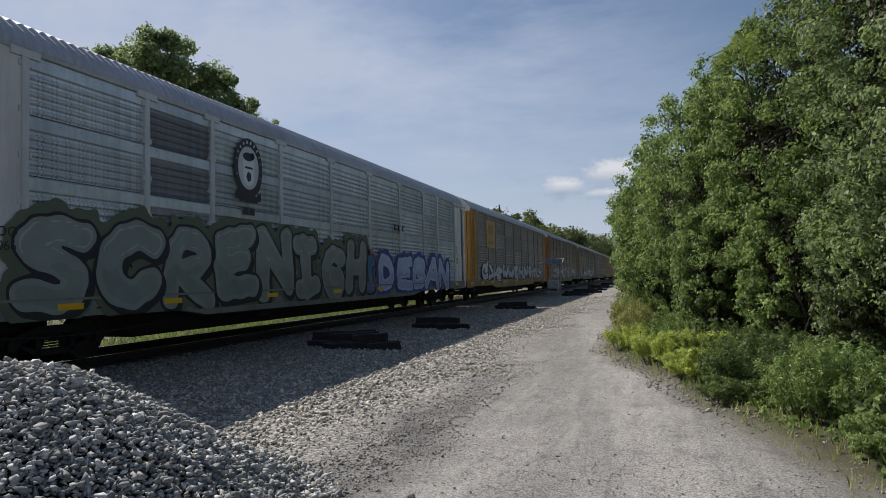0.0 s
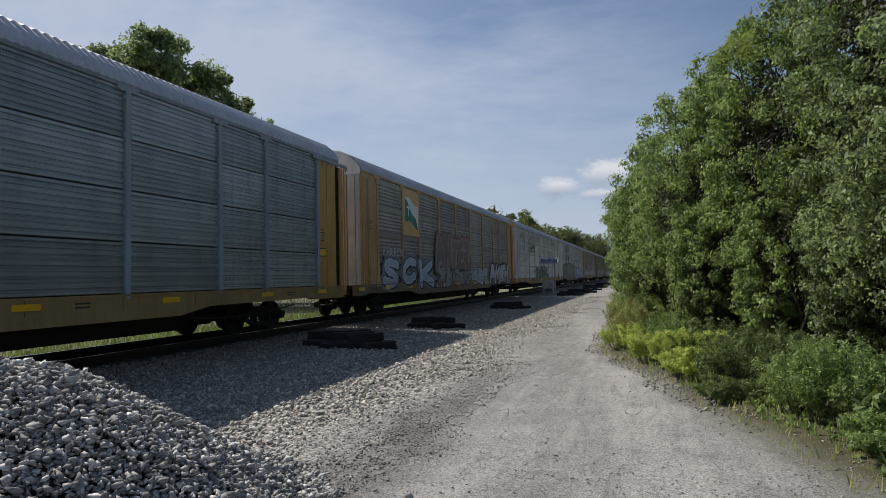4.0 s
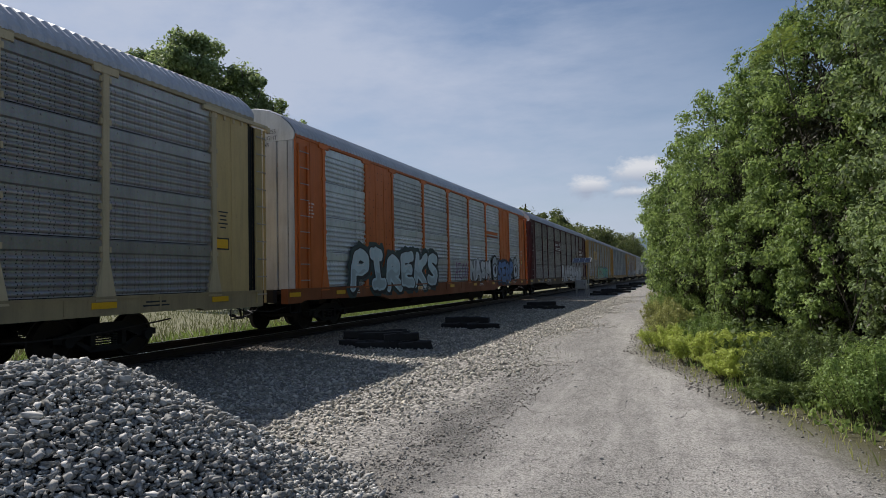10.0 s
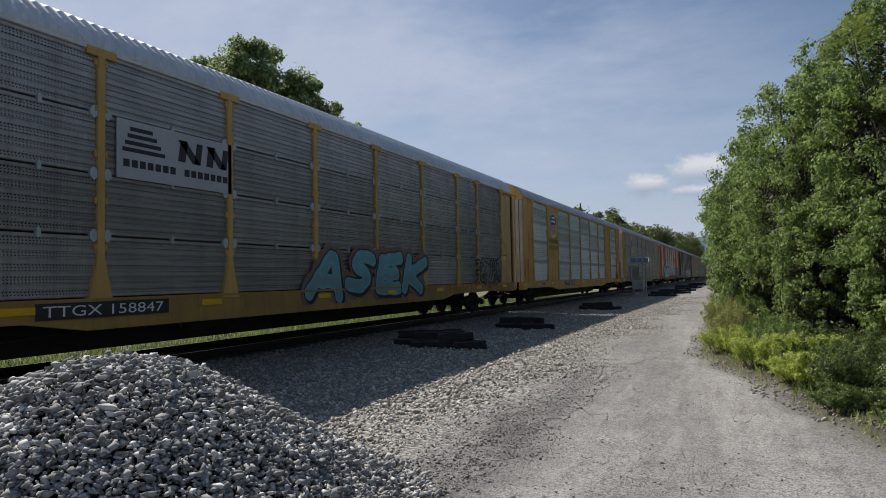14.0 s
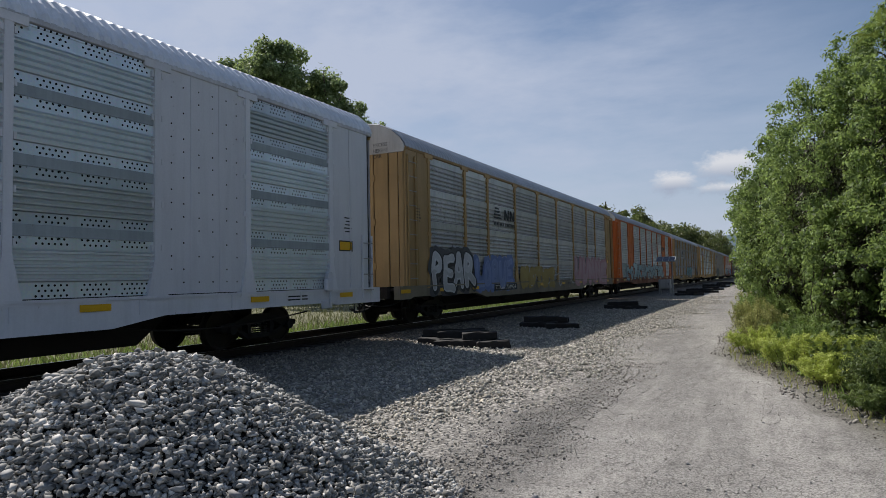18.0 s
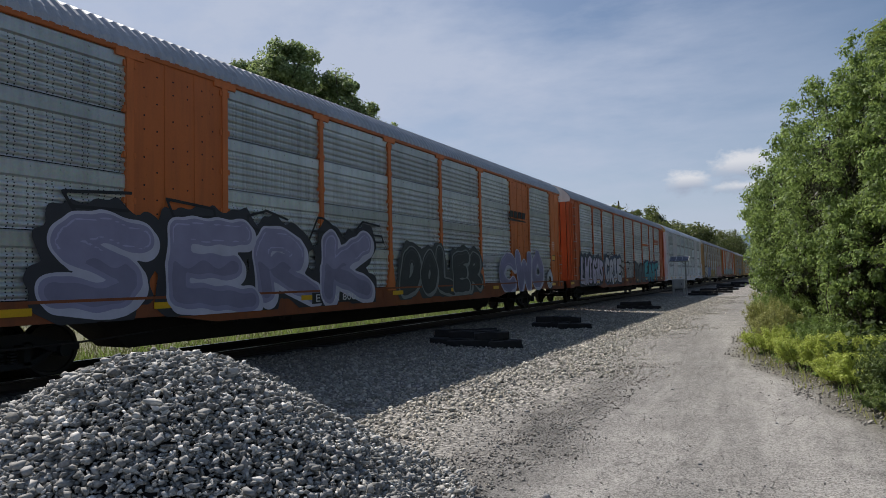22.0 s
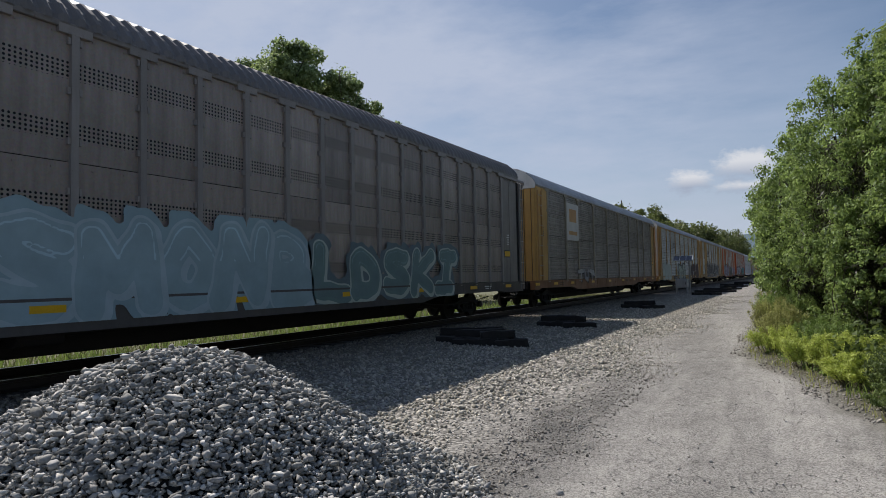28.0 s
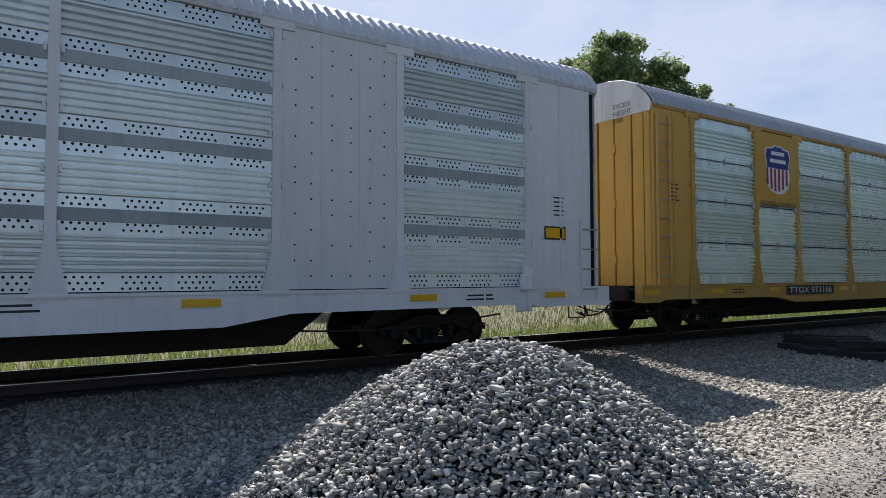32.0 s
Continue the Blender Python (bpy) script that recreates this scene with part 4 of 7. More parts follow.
        lowered = [(-27.2, 0.62), (-26.6, 0.62), (-26.4, Z_SILL + 0.06), (-21.9, Z_SILL + 0.04), (-20.9, Z_SILL - 0.12), (-7.6, Z_SILL - 0.12), (-6.6, Z_SILL + 0.04), (-1.9, Z_SILL + 0.06), (-1.7, 0.62), (0.25, 0.62)]
        g.prism(lowered + [(0.25, Z_PANEL - 0.02), (-27.2, Z_PANEL - 0.02)], 0, x0, x1)
        e = 1.562 if side > 0 else -1.562
        g.box(min(e, e + 0.03 * side), max(e, e + 0.03 * side), -27.1, 0.15, Z_PANEL - 0.06, Z_PANEL - 0.015)
        for i in range(12):
            y = -3.0 - i * 2.05
            g.box(min(e, e + 0.016 * side), max(e, e + 0.016 * side), y - 0.02, y + 0.02, Z_SILL + 0.08, Z_PANEL - 0.06)
        return g.mesh("side_sill")
    shared_part("side_sill", ("sill", 1), lambda: sill(1), m_sill, car)
    shared_part("side_sill", ("sill", -1), lambda: sill(-1), m_sill, car)
    # end corner sheets and end doors
    def corner(front):
        a, b = (b0 + 0.2, posts[0]) if front else (posts[-1], b1)
        g = Geo().box(1.44, 1.548, -b, -a, 0.98, Z_TOP, 0.012)
        g.box(1.53, 1.562, -(a + b) / 2 - 0.025, -(a + b) / 2 + 0.025, 1.0, Z_TOP - 0.03)
        for j in range(8):
            for y in (-a - 0.12, -b + 0.12):
                g.box(1.54, 1.554, y - 0.012, y + 0.012, 1.3 + j * 0.45, 1.324 + j * 0.45)
        return g.mesh("corner_sheet")
    shared_part("corner_sheet", ("corner", True, posts[0]), lambda: corner(True), m_end, car)
    shared_part("corner_sheet", ("corner", False, posts[-1]), lambda: corner(False), m_end, car)
    def door(front, side):
        y = -b0 if front else -b1
        d = 0.05 if front else -0.05
        g = Geo()
        xs = [(0.02, 0.5), (0.5, 1.0), (1.0, 1.32)]
        for k, (x0, x1) in enumerate(xs):
            dd = d * (1.8, 1.5, 1.0)[k]
            x0, x1 = (x0, x1) if side > 0 else (-x1, -x0)
            g.box(x0 + 0.012, x1 - 0.012, min(y, y + dd), max(y, y + dd), 0.98, 4.92, 0.012)
        c = [(1.32 * side, y), (1.5 * side, y), (1.5 * side, y - d * 0.2), (1.46 * side, y + d * 0.6), (1.34 * side, y + d)]
        g.prism(c, 2, 0.98, 4.92)
        for z in (1.6, 2.9, 4.2):
            g.box(*(sorted((0.45 * side, 0.55 * side))), min(y + d, y + 2.2 * d), max(y + d, y + 2.2 * d), z - 0.1, z + 0.1)
        return g.mesh("end_door")
    for fr in (True, False):
        for sd in (1, -1):
            shared_part("end_door", ("door", fr, sd), lambda: door(fr, sd), m_end if fr or not s.get("rear") else paint(s["rear"], 0.5, 0, 0.5, 0.05), car)
    def cap(front):
        y = -b0 if front else -b1
        g = Geo().prism(end_outline(4.93), 1, min(y, y + 0.04 * (1 if front else -1)), max(y, y + 0.04 * (1 if front else -1)))
        return g.mesh("end_cap")
    shared_part("end_cap", ("cap", True), lambda: cap(True), m_cap, car)
    shared_part("end_cap", ("cap", False), lambda: cap(False), m_cap, car)
    # running gear
    for p in (3.75, 24.35):
        tr = shared_part("truck", ("truck",), truck_frame_mesh, BLACK_STEEL, car, pose(0, -p, -0.18))
        for q in (-0.86, 0.86):
            shared_part("wheelset", ("wheel",), wheel_mesh, WHEEL_STEEL, tr, pose(0, q, WHEEL_R))
    def coupler(front):
        k = 1 if front else -1
        y = 0.5 if front else 0.5 - CAR_LENGTH
        g = Geo().box(-0.1, 0.1, min(y, y - 0.75 * k), max(y, y - 0.75 * k), 0.68, 0.86, 0.02)
        g.box(-0.17, 0.17, min(y + 0.05 * k, y - 0.2 * k), max(y + 0.05 * k, y - 0.2 * k), 0.63, 0.92, 0.03)
        g.box(-1.3, 1.3, y - k * 0.62 - 0.08, y - k * 0.62 + 0.08, 0.66, 0.98)
        return g.mesh("coupler")
    for fr in (True, False):
        shared_part("coupler", ("coupler", fr), lambda: coupler(fr), BRAKE_DUST, car)
    if near:
        def pipes(rear):
            g = Geo()
            y, k = (-27.5, -1) if rear else (0.1, 1)
            hose(g, [(0.9, y - k * 0.3, 0.72), (0.95, y, 0.62), (0.85, y + k * 0.25, 0.40), (0.6, y + k * 0.47, 0.34), (0.4, y + k * 0.5, 0.40)], 0.024)
            hose(g, [(1.42, y - k * 0.8, 0.66), (1.4, y - k * 0.3, 0.52), (1.3, y + k * 0.1, 0.46), (0.9, y + k * 0.45, 0.5)], 0.016)
            g.tube([(1.50, y - k * 0.5, 0.60), (1.50, y - k * 0.5, 0.38)], 0.014, 6)
            g.tube([(1.50, y - k * 0.95, 0.60), (1.50, y - k * 0.95, 0.38)], 0.014, 6)
            g.tube([(1.50, y - k * 0.5, 0.38), (1.50, y - k * 0.95, 0.38)], 0.014, 6)
            return g.mesh("air_hose")
        shared_part("air_hose", ("hose", True), lambda: pipes(True), BLACK_STEEL, car)
        shared_part("air_hose", ("hose", False), lambda: pipes(False), BLACK_STEEL, car)
        def brake():
            g = Geo().tube([(0.9, -12.0, 0.62), (0.9, -13.3, 0.62)], 0.17, 12)
            g.tube([(0.9, -15.4, 0.62), (0.9, -16.0, 0.62)], 0.14, 12)
            g.box(0.7, 1.15, -17.6, -17.1, 0.50, 0.75, 0.02)
            g.tube([(1.3, -20.8, 0.46), (1.3, -8.0, 0.50)], 0.024, 6)
            g.tube([(1.2, -18.6, 0.45), (1.2, -17.9, 0.45)], 0.15, 12)
            g.tube([(1.2, -17.9, 0.45), (1.2, -17.2, 0.50)], 0.05, 8)
            hose(g, [(1.25, -26.2, 0.5), (1.28, -25.2, 0.36), (1.28, -23.4, 0.34), (1.25, -21.0, 0.46)], 0.016)
            hose(g, [(1.25, -7.4, 0.5), (1.28, -6.2, 0.36), (1.28, -4.4, 0.34), (1.25, -2.4, 0.5)], 0.016)
            for y in (-9.4, -11.6, -14.2, -18.9, -20.2):
                g.box(1.28, 1.40, y - 0.03, y + 0.03, 0.40, 0.68)
            return g.mesh("brake_gear")
        shared_part("brake_gear", ("brake",), brake, BRAKE_DUST, car)
        lm = paint(s["ladder"], 0.5, 0, 0.3, 0.2) if "ladder" in s else m_end
        ladder(car, lm, -26.45, 1.575, 1.0, 4.85 if s.get("tall_ladder", True) else 2.1, 9 if s.get("tall_ladder", True) else 3)
        if s.get("tall_ladder", True):
            def corner_post():
                g = Geo().box(1.38, 1.545, 0.03, 0.30, 0.95, 4.88, 0.02)
                return g.mesh("corner_post")
            shared_part("corner_post", ("cornerpost",), corner_post, m_end, car)
            # a solid black block stands in for the shade in the door slot
            shared_part("door_gap", ("doorgap",), lambda: Geo().box(1.20, 1.5, -0.20, 0.05, 0.95, 4.88).mesh("door_gap"), BLACK_STEEL, car)
            def track():
                g = Geo().box(1.55, 1.61, -posts[0] - 0.35, 0.46, 4.90, 4.99, 0.008)
                g.box(1.50, 1.60, 0.42, 0.56, 4.84, 4.97, 0.01)
                for k in range(4):
                    g.box(1.55, 1.585, -0.5 - k * 0.3 - 0.03, -0.5 - k * 0.3 + 0.03, 4.80, 4.90)
                return g.mesh("door_track")
            shared_part("door_track", ("track", posts[0]), track, m_post, car)
            ladder(car, lm, 0.17, 1.56, 0.7, 4.86, 10, 0.34)
        else:
            ladder(car, lm, -0.35, 1.575, 0.75, 2.35, 4)
        def strip():
            return Geo().box(1.585, 1.592, -0.26, 0.26, -0.055, 0.055).mesh("reflector")
        for p in (1.3, 4.3, 7.9, 11.2, 14.6, 18.3, 22.0, 24.5, 26.9):
            shared_part("reflector", ("strip",), strip, YELLOW_TAPE, car, pose(0, -p, 0.85), "yellow reflective strip")
        def wheelbox():
            g = Geo().box(1.57, 1.70, -2.2, -1.95, 0.95, 1.25, 0.03)
            g.tube([(1.6, -2.05, 1.3), (1.68, -2.05, 1.3)], 0.11, 12)
            g.tube([(1.66, -2.05, 0.6), (1.66, -2.05, 1.3)], 0.02, 6)
            g.box(1.57, 1.62, -2.3, -1.9, 0.55, 0.75, 0.02)
            return g.mesh("hand_brake")
        if s["style"] == "louver":
            shared_part("hand_brake", ("handbrake",), wheelbox, m_sill, car)
    # lettering and logos
    for text, p, z, h, ink in s.get("letters", ()):
        g = Geo()
        lettering(g, text, -p, z, h)
        tagged(part("lettering", g, {"w": WHITE_INK, "k": BLACK_INK}.get(ink) or paint(ink, 0.5, 0, 0.2), car), kind="stuff")
    if near:
        g = Geo()
        for i, t in enumerate(s.get("cap_text", ("EXCESS", "HEIGHT", "CAR"))):
            lettering(g, t, 0.50, 4.78 - 0.17 * i + 0.35, 0.11, -b1 - 0.1, 1.0, "end")
        # small stencil blocks that cannot be read
        tagged(part("end_lettering", g, BLACK_INK, car), kind="stuff")
        rnd = random.Random(number)
        mi = WHITE_INK if s.get("stencil", "k") == "w" else BLACK_INK

        def bar(x, y, z, w, h=0.034):
            ob = shared_part("stencil_bar", ("bar",), lambda: Geo().box(0, 0.003, -0.5, 0.5, -0.5, 0.5).mesh("stencil_bar"), mi, car, pose(x, y, z) @ Matrix.Diagonal((1, w, h, 1)))
        for i in range(5):
            bar(1.549, -26.05, 3.3 - i * 0.09, rnd.uniform(0.2, 0.42))
        for i in range(5):
            bar(1.549, -1.15, 2.75 - i * 0.085, rnd.uniform(0.15, 0.34), 0.03)
        for p in (3.1, 10.1, 23.6):
            for i in range(2):
                bar(1.568, -p, 0.80 + i * 0.07, rnd.uniform(0.3, 0.7), 0.03)
        # a yellow notice in a black rim near the front
        shared_part("notice", ("notice",), lambda: Geo().box(1.556, 1.562, -1.5, -1.0, 1.95, 2.15).mesh("notice"), YELLOW_TAPE, car)
        shared_part("notice_rim", ("rim",), lambda: Geo().box(1.553, 1.559, -1.53, -0.97, 1.92, 2.18).mesh("notice_rim"), BLACK_INK, car)
    for fn in s.get("logos", ()):
        fn(car)
    for i, gspec in enumerate(s["graffiti"]):
        graffiti(car, gspec, number * 17 + i + 1)
    return car

# ---- logos: plain shapes in their colours ----
def ink(rgb):
    return paint(tuple(rgb), 0.5, 0.0, 0.18, 0.0, "sign_paint")


def decal(car, name, polys, material, depth=1.583, thick=0.003):
    """Flat shapes on the near wall; points are (distance from the front coupler, height)."""
    g = Geo()
    for q in polys:
        g.prism([(-p, z) for p, z in q], 0, depth - thick, depth)
    return part(name, g, material, car)


def rect(p0, p1, z0, z1, lean=0.0):
    return [(p1, z0), (p0, z0), (p0 - lean, z1), (p1 - lean, z1)]


def disc(p, z, r, n=28, k=1.0):
    return [(p + r * math.cos(2 * math.pi * i / n), z + k * r * math.sin(2 * math.pi * i / n)) for i in range(n)]


def shield_pts(p, z, w, h):
    half = [(0, -0.5), (0.22, -0.46), (0.40, -0.36), (0.47, -0.15), (0.44, 0.10), (0.5, 0.28), (0.44, 0.42), (0.22, 0.44), (0.10, 0.5), (0, 0.47)]
    pts = half + [(-a, b) for a, b in half[-2:0:-1]]
    return [(p + a * w, z + b * h) for a, b in pts]


def shield_logo(p0, p1, z0, z1, board, words=0, whole=True):
    def draw(car):
        pm = (p0 + p1) / 2
        w = (p1 - p0) * 0.62
        zc, h = z1 - 0.95, 1.25
        decal(car, "sign_board", [rect(p0, p1, z0, z1)], ink(board), 1.572, 0.03)
        decal(car, "shield_rim", [shield_pts(pm, zc, w * 1.07, h * 1.06)], ink((0.75, 0.75, 0.74)), 1.577)
        top = [q for q in shield_pts(pm, zc, w, h) if q[1] > zc + 0.02]
        low = [q for q in shield_pts(pm, zc, w, h) if q[1] <= zc + 0.06]
        decal(car, "shield_field", [[(pm - w * 0.46, zc + 0.03), (pm + w * 0.46, zc + 0.03)] + sorted([q for q in top if q[0] > pm], key=lambda q: q[1]) + [(pm, zc + 0.47 * h)] + sorted([q for q in top if q[0] < pm], key=lambda q: -q[1])], ink((0.03, 0.035, 0.20)), 1.582)
        bars = []
        for i in range(6):
            u = -0.40 + 0.16 * i
            dip = -0.5 + 0.9 * u * u
            bars.append([(pm + (u + 0.08) * w, zc + 0.02), (pm + u * w, zc + 0.02), (pm + u * w, zc + (dip + 0.03) * h), (pm + (u + 0.08) * w, zc + (dip + 0.03) * h)])
        decal(car, "shield_stripe", bars, ink((0.30, 0.03, 0.04)), 1.582)
        decal(car, "shield_bar", [rect(pm - 0.27 * w, pm + 0.27 * w, zc + 0.30 * h, zc + 0.38 * h), rect(pm - 0.33 * w, pm + 0.33 * w, zc + 0.14 * h, zc + 0.22 * h)], ink((0.75, 0.75, 0.74)), 1.586)
        if words == 2:
            for i, t in enumerate(("BUILDING", "AMERICA")):
                g = Geo()
                lettering(g, t, -pm - 0.92, zc - 0.98 - 0.36 * i, 0.25, 1.586, 1.84 / (glyph(t)[2] * 0.25 / 0.72))
                part("lettering", g, BLACK_INK, car)
        elif words == 1:
            g = Geo()
            lettering(g, "BUILDING AMERICA", -pm - 0.88, zc - 1.0, 0.15, 1.586, 1.76 / (glyph("BUILDING AMERICA")[2] * 0.15 / 0.72))
            part("lettering", g, BLACK_INK, car)
    return draw


def horse_logo(p0, p1, z0, board=None):
    """Four slanted bars, two heavy blocks and a line of small bars below."""
    def draw(car):
        w = p1 - p0
        if board:
            decal(car, "sign_board", [rect(p0 - 0.1, p1 + 0.1, z0 - 0.2, z0 + 0.8)], ink(board), 1.575, 0.02)
        q = [rect(p1 - 0.36 * w + 0.09 * i, p1 - 0.05 * i, z0 + 0.26 + 0.12 * i, z0 + 0.33 + 0.12 * i) for i in range(4)]
        for a, b in ((0.30, 0.52), (0.02, 0.24)):
            q.append(rect(p0 + a * w, p0 + (a + 0.06) * w, z0 + 0.26, z0 + 0.66, 0.06))
            q.append(rect(p0 + (b - 0.07) * w, p0 + b * w, z0 + 0.26, z0 + 0.66, 0.06))
            q.append([(p0 + b * w, z0 + 0.66), (p0 + (b - 0.08) * w, z0 + 0.66), (p0 + a * w, z0 + 0.27), (p0 + (a + 0.08) * w, z0 + 0.27)])
        for i in range(15):
            if i != 7:
                q.append(rect(p1 - (i + 0.85) * w / 15, p1 - i * w / 15 - 0.02, z0, z0 + 0.13))
        decal(car, "logo", q, BLACK_INK, 1.581)
    return draw


def worm_logo(p0, p1, z0, z1, board, line):
    def draw(car):
        decal(car, "sign_board", [rect(p0, p1, z0, z1)], ink(board), 1.574, 0.03)
        w, h, pm, zm = p1 - p0, z1 - z0, (p0 + p1) / 2, (z0 + z1) / 2
        pts = [(pm + 0.06 * w, zm + 0.3 * h), (pm + 0.22 * w, zm + 0.3 * h), (pm + 0.26 * w, zm), (pm + 0.22 * w, zm - 0.28 * h), (pm + 0.06 * w, zm - 0.28 * h), (pm + 0.01 * w, zm - 0.1 * h), (pm, zm + 0.28 * h), (pm - 0.06 * w, zm + 0.2 * h), (pm - 0.18 * w, zm - 0.28 * h), (pm - 0.22 * w, zm - 0.1 * h), (pm - 0.22 * w, zm + 0.34 * h)]
        q = []
        for (a, b), (c, d) in zip(pts, pts[1:]):
            L = math.hypot(c - a, d - b)
            nx, nz = -(d - b) / L * 0.06, (c - a) / L * 0.06
            q.append([(a + nx, b + nz), (c + nx, d + nz), (c - nx, d - nz), (a - nx, b - nz)])
        decal(car, "logo", q, ink(line), 1.581)
    return draw


def wheel_logo(p0, p1, z0, z1, board):
    """White lines that run into a ring, on a dark board."""
    def draw(car):
        decal(car, "sign_board", [rect(p0, p1, z0, z1)], ink(board), 1.574, 0.03)
        w, h = p1 - p0, z1 - z0
        c, zc = p0 + 0.16 * w, z0 + 0.5 * h
        q = [rect(p0 + 0.14 * w, p1 - 0.03 * w, z0 + 0.26 * h, z0 + 0.34 * h), rect(p0 + 0.1 * w, p1 - 0.03 * w, z0 + 0.12 * h, z0 + 0.2 * h)]
        for r0, r1 in ((0.36, 0.28), (0.2, 0.12)):
            for i in range(12):
                a, b = [math.pi * (-0.45 + 1.35 * j / 12) for j in (i, i + 1)]
                q.append([(c - h * r0 * math.cos(a), zc + h * r0 * math.sin(a)), (c - h * r0 * math.cos(b), zc + h * r0 * math.sin(b)), (c - h * r1 * math.cos(b), zc + h * r1 * math.sin(b)), (c - h * r1 * math.cos(a), zc + h * r1 * math.sin(a))])
        for i in range(7):
            q.append(rect(p1 - (0.09 + 0.075 * i) * w, p1 - (0.035 + 0.075 * i) * w, z0 + 0.52 * h, z0 + 0.72 * h))
        decal(car, "logo", q, ink((0.7, 0.7, 0.68)), 1.581)
    return draw


def badge_logo(p, z):
    """A round dark badge with a shield, a ribbon and two blocks below."""
    def draw(car):
        n = 30
        ring = [[(p + r0 * math.cos(a), z + 1.25 * r0 * math.sin(a)), (p + r0 * math.cos(b), z + 1.25 * r0 * math.sin(b)), (p + r1 * math.cos(b), z + 1.25 * r1 * math.sin(b)), (p + r1 * math.cos(a), z + 1.25 * r1 * math.sin(a))]
                for r0, r1 in ((0.60, 0.44),) for i in range(n) for a, b in [(2 * math.pi * i / n, 2 * math.pi * (i + 1) / n)]]
        tagged(decal(car, "badge_ring", ring, BLACK_INK, 1.580), kind="stuff")
        decal(car, "badge_letters", [[(p + 0.49 * math.cos(a) + 0.018, z + 0.61 * math.sin(a)), (p + 0.55 * math.cos(a), z + 0.69 * math.sin(a)), (p + 0.55 * math.cos(a) - 0.04, z + 0.69 * math.sin(a)), (p + 0.49 * math.cos(a) - 0.03, z + 0.61 * math.sin(a))] for a in [math.pi * (-0.1 + 1.2 * i / 13) for i in range(14)]], WHITE_INK, 1.584)
        decal(car, "badge_field", [disc(p, z, 0.43, 26, 1.25)], ink((0.5, 0.52, 0.53)), 1.579)
        decal(car, "badge_shield", [shield_pts(p, z - 0.1, 0.5, 0.72)], ink((0.66, 0.67, 0.66)), 1.5835)
        decal(car, "badge_figure", [disc(p + 0.02, z + 0.28, 0.22, 12, 0.5), disc(p - 0.16, z + 0.32, 0.09, 10), disc(p, z - 0.22, 0.11, 5, 1.3), rect(p - 0.16, p + 0.16, z - 0.02, z + 0.03)], BLACK_INK, 1.586)
        decal(car, "badge_ribbon", [rect(p - 0.38, p + 0.38, z - 0.86, z - 0.68), rect(p - 0.52, p - 0.36, z - 0.80, z - 0.60), rect(p + 0.36, p + 0.52, z - 0.80, z - 0.60)], BLACK_INK, 1.582)
        decal(car, "badge_block", [rect(p - 0.24, p - 0.02, z - 1.18, z - 1.0), rect(p + 0.02, p + 0.24, z - 1.18, z - 1.0)], BLACK_INK, 1.581)
    return draw


def flag_logo(p0, p1, z0, z1, board):
    def draw(car):
        decal(car, "sign_board", [rect(p0, p1, z0, z1)], ink(board), 1.574, 0.04)
        a, b, c, d = p0 + 0.15, p1 - 0.15, z0 + 0.5, z1 - 0.4
        top = [(b - (b - a) * i / 8, d + 0.12 * math.sin(i * 0.7) - 0.02 * i) for i in range(9)]
        low = [(a + (b - a) * i / 8, c - 0.12 * math.sin(i * 0.7 + 1) - 0.10 + 0.02 * i) for i in range(9)]
        decal(car, "flag_white", [top + low], ink((0.68, 0.69, 0.68)), 1.579)
        decal(car, "flag_green", [[top[0]] + [(b - (b - a) * i / 6, d - (d - c) * i / 6 + 0.07 * math.sin(i * 1.6)) for i in range(1, 6)] + low], ink((0.03, 0.20, 0.15)), 1.583)
        decal(car, "flag_bar", [rect(b - 0.62, b - 0.2, (c + d) / 2 + 0.12, (c + d) / 2 + 0.2), rect(b - 0.46, b - 0.36, (c + d) / 2 - 0.2, (c + d) / 2 + 0.13)], ink((0.68, 0.69, 0.68)), 1.587)
    return draw


def small_logo(p, z, w=1.3, h=0.35, col=(0.02, 0.02, 0.03), brackets=True):
    """Three bold blocks between brackets."""
    def draw(car):
        q = []
        for i in range(3):
            u = p + w * (0.28 - 0.28 * i)
            q += [rect(u - 0.09 * w, u + 0.09 * w, z, z + 0.22 * h), rect(u - 0.09 * w, u + 0.09 * w, z + 0.78 * h, z + h), rect(u + 0.02 * w, u + 0.09 * w, z, z + h, 0.04)]
        if brackets:
            for s in (-1, 1):
                e = p + s * w * 0.58
                q += [rect(e - 0.025, e + 0.025, z - 0.3 * h, z + 1.3 * h), rect(min(e, e - s * 0.12), max(e, e - s * 0.12), z - 0.3 * h, z - 0.15 * h), rect(min(e, e - s * 0.12), max(e, e - s * 0.12), z + 1.15 * h, z + 1.3 * h)]
        decal(car, "logo", q, ink(col), 1.581)
    return draw


def wedge_logo(p0, p1, z, col):
    """Four slanted heavy blocks over a long thin wedge."""
    def draw(car):
        w = p1 - p0
        q = [rect(p1 - (0.06 + 0.23 * i + 0.19) * w, p1 - (0.06 + 0.23 * i) * w, z + 0.14, z + 0.40, 0.09) for i in range(4)]
        q.append([(p1 - 0.02, z), (p0, z + 0.02), (p0 + 0.1, z + 0.07), (p1, z + 0.10)])
        decal(car, "logo", q, ink(col), 1.581)
    return draw


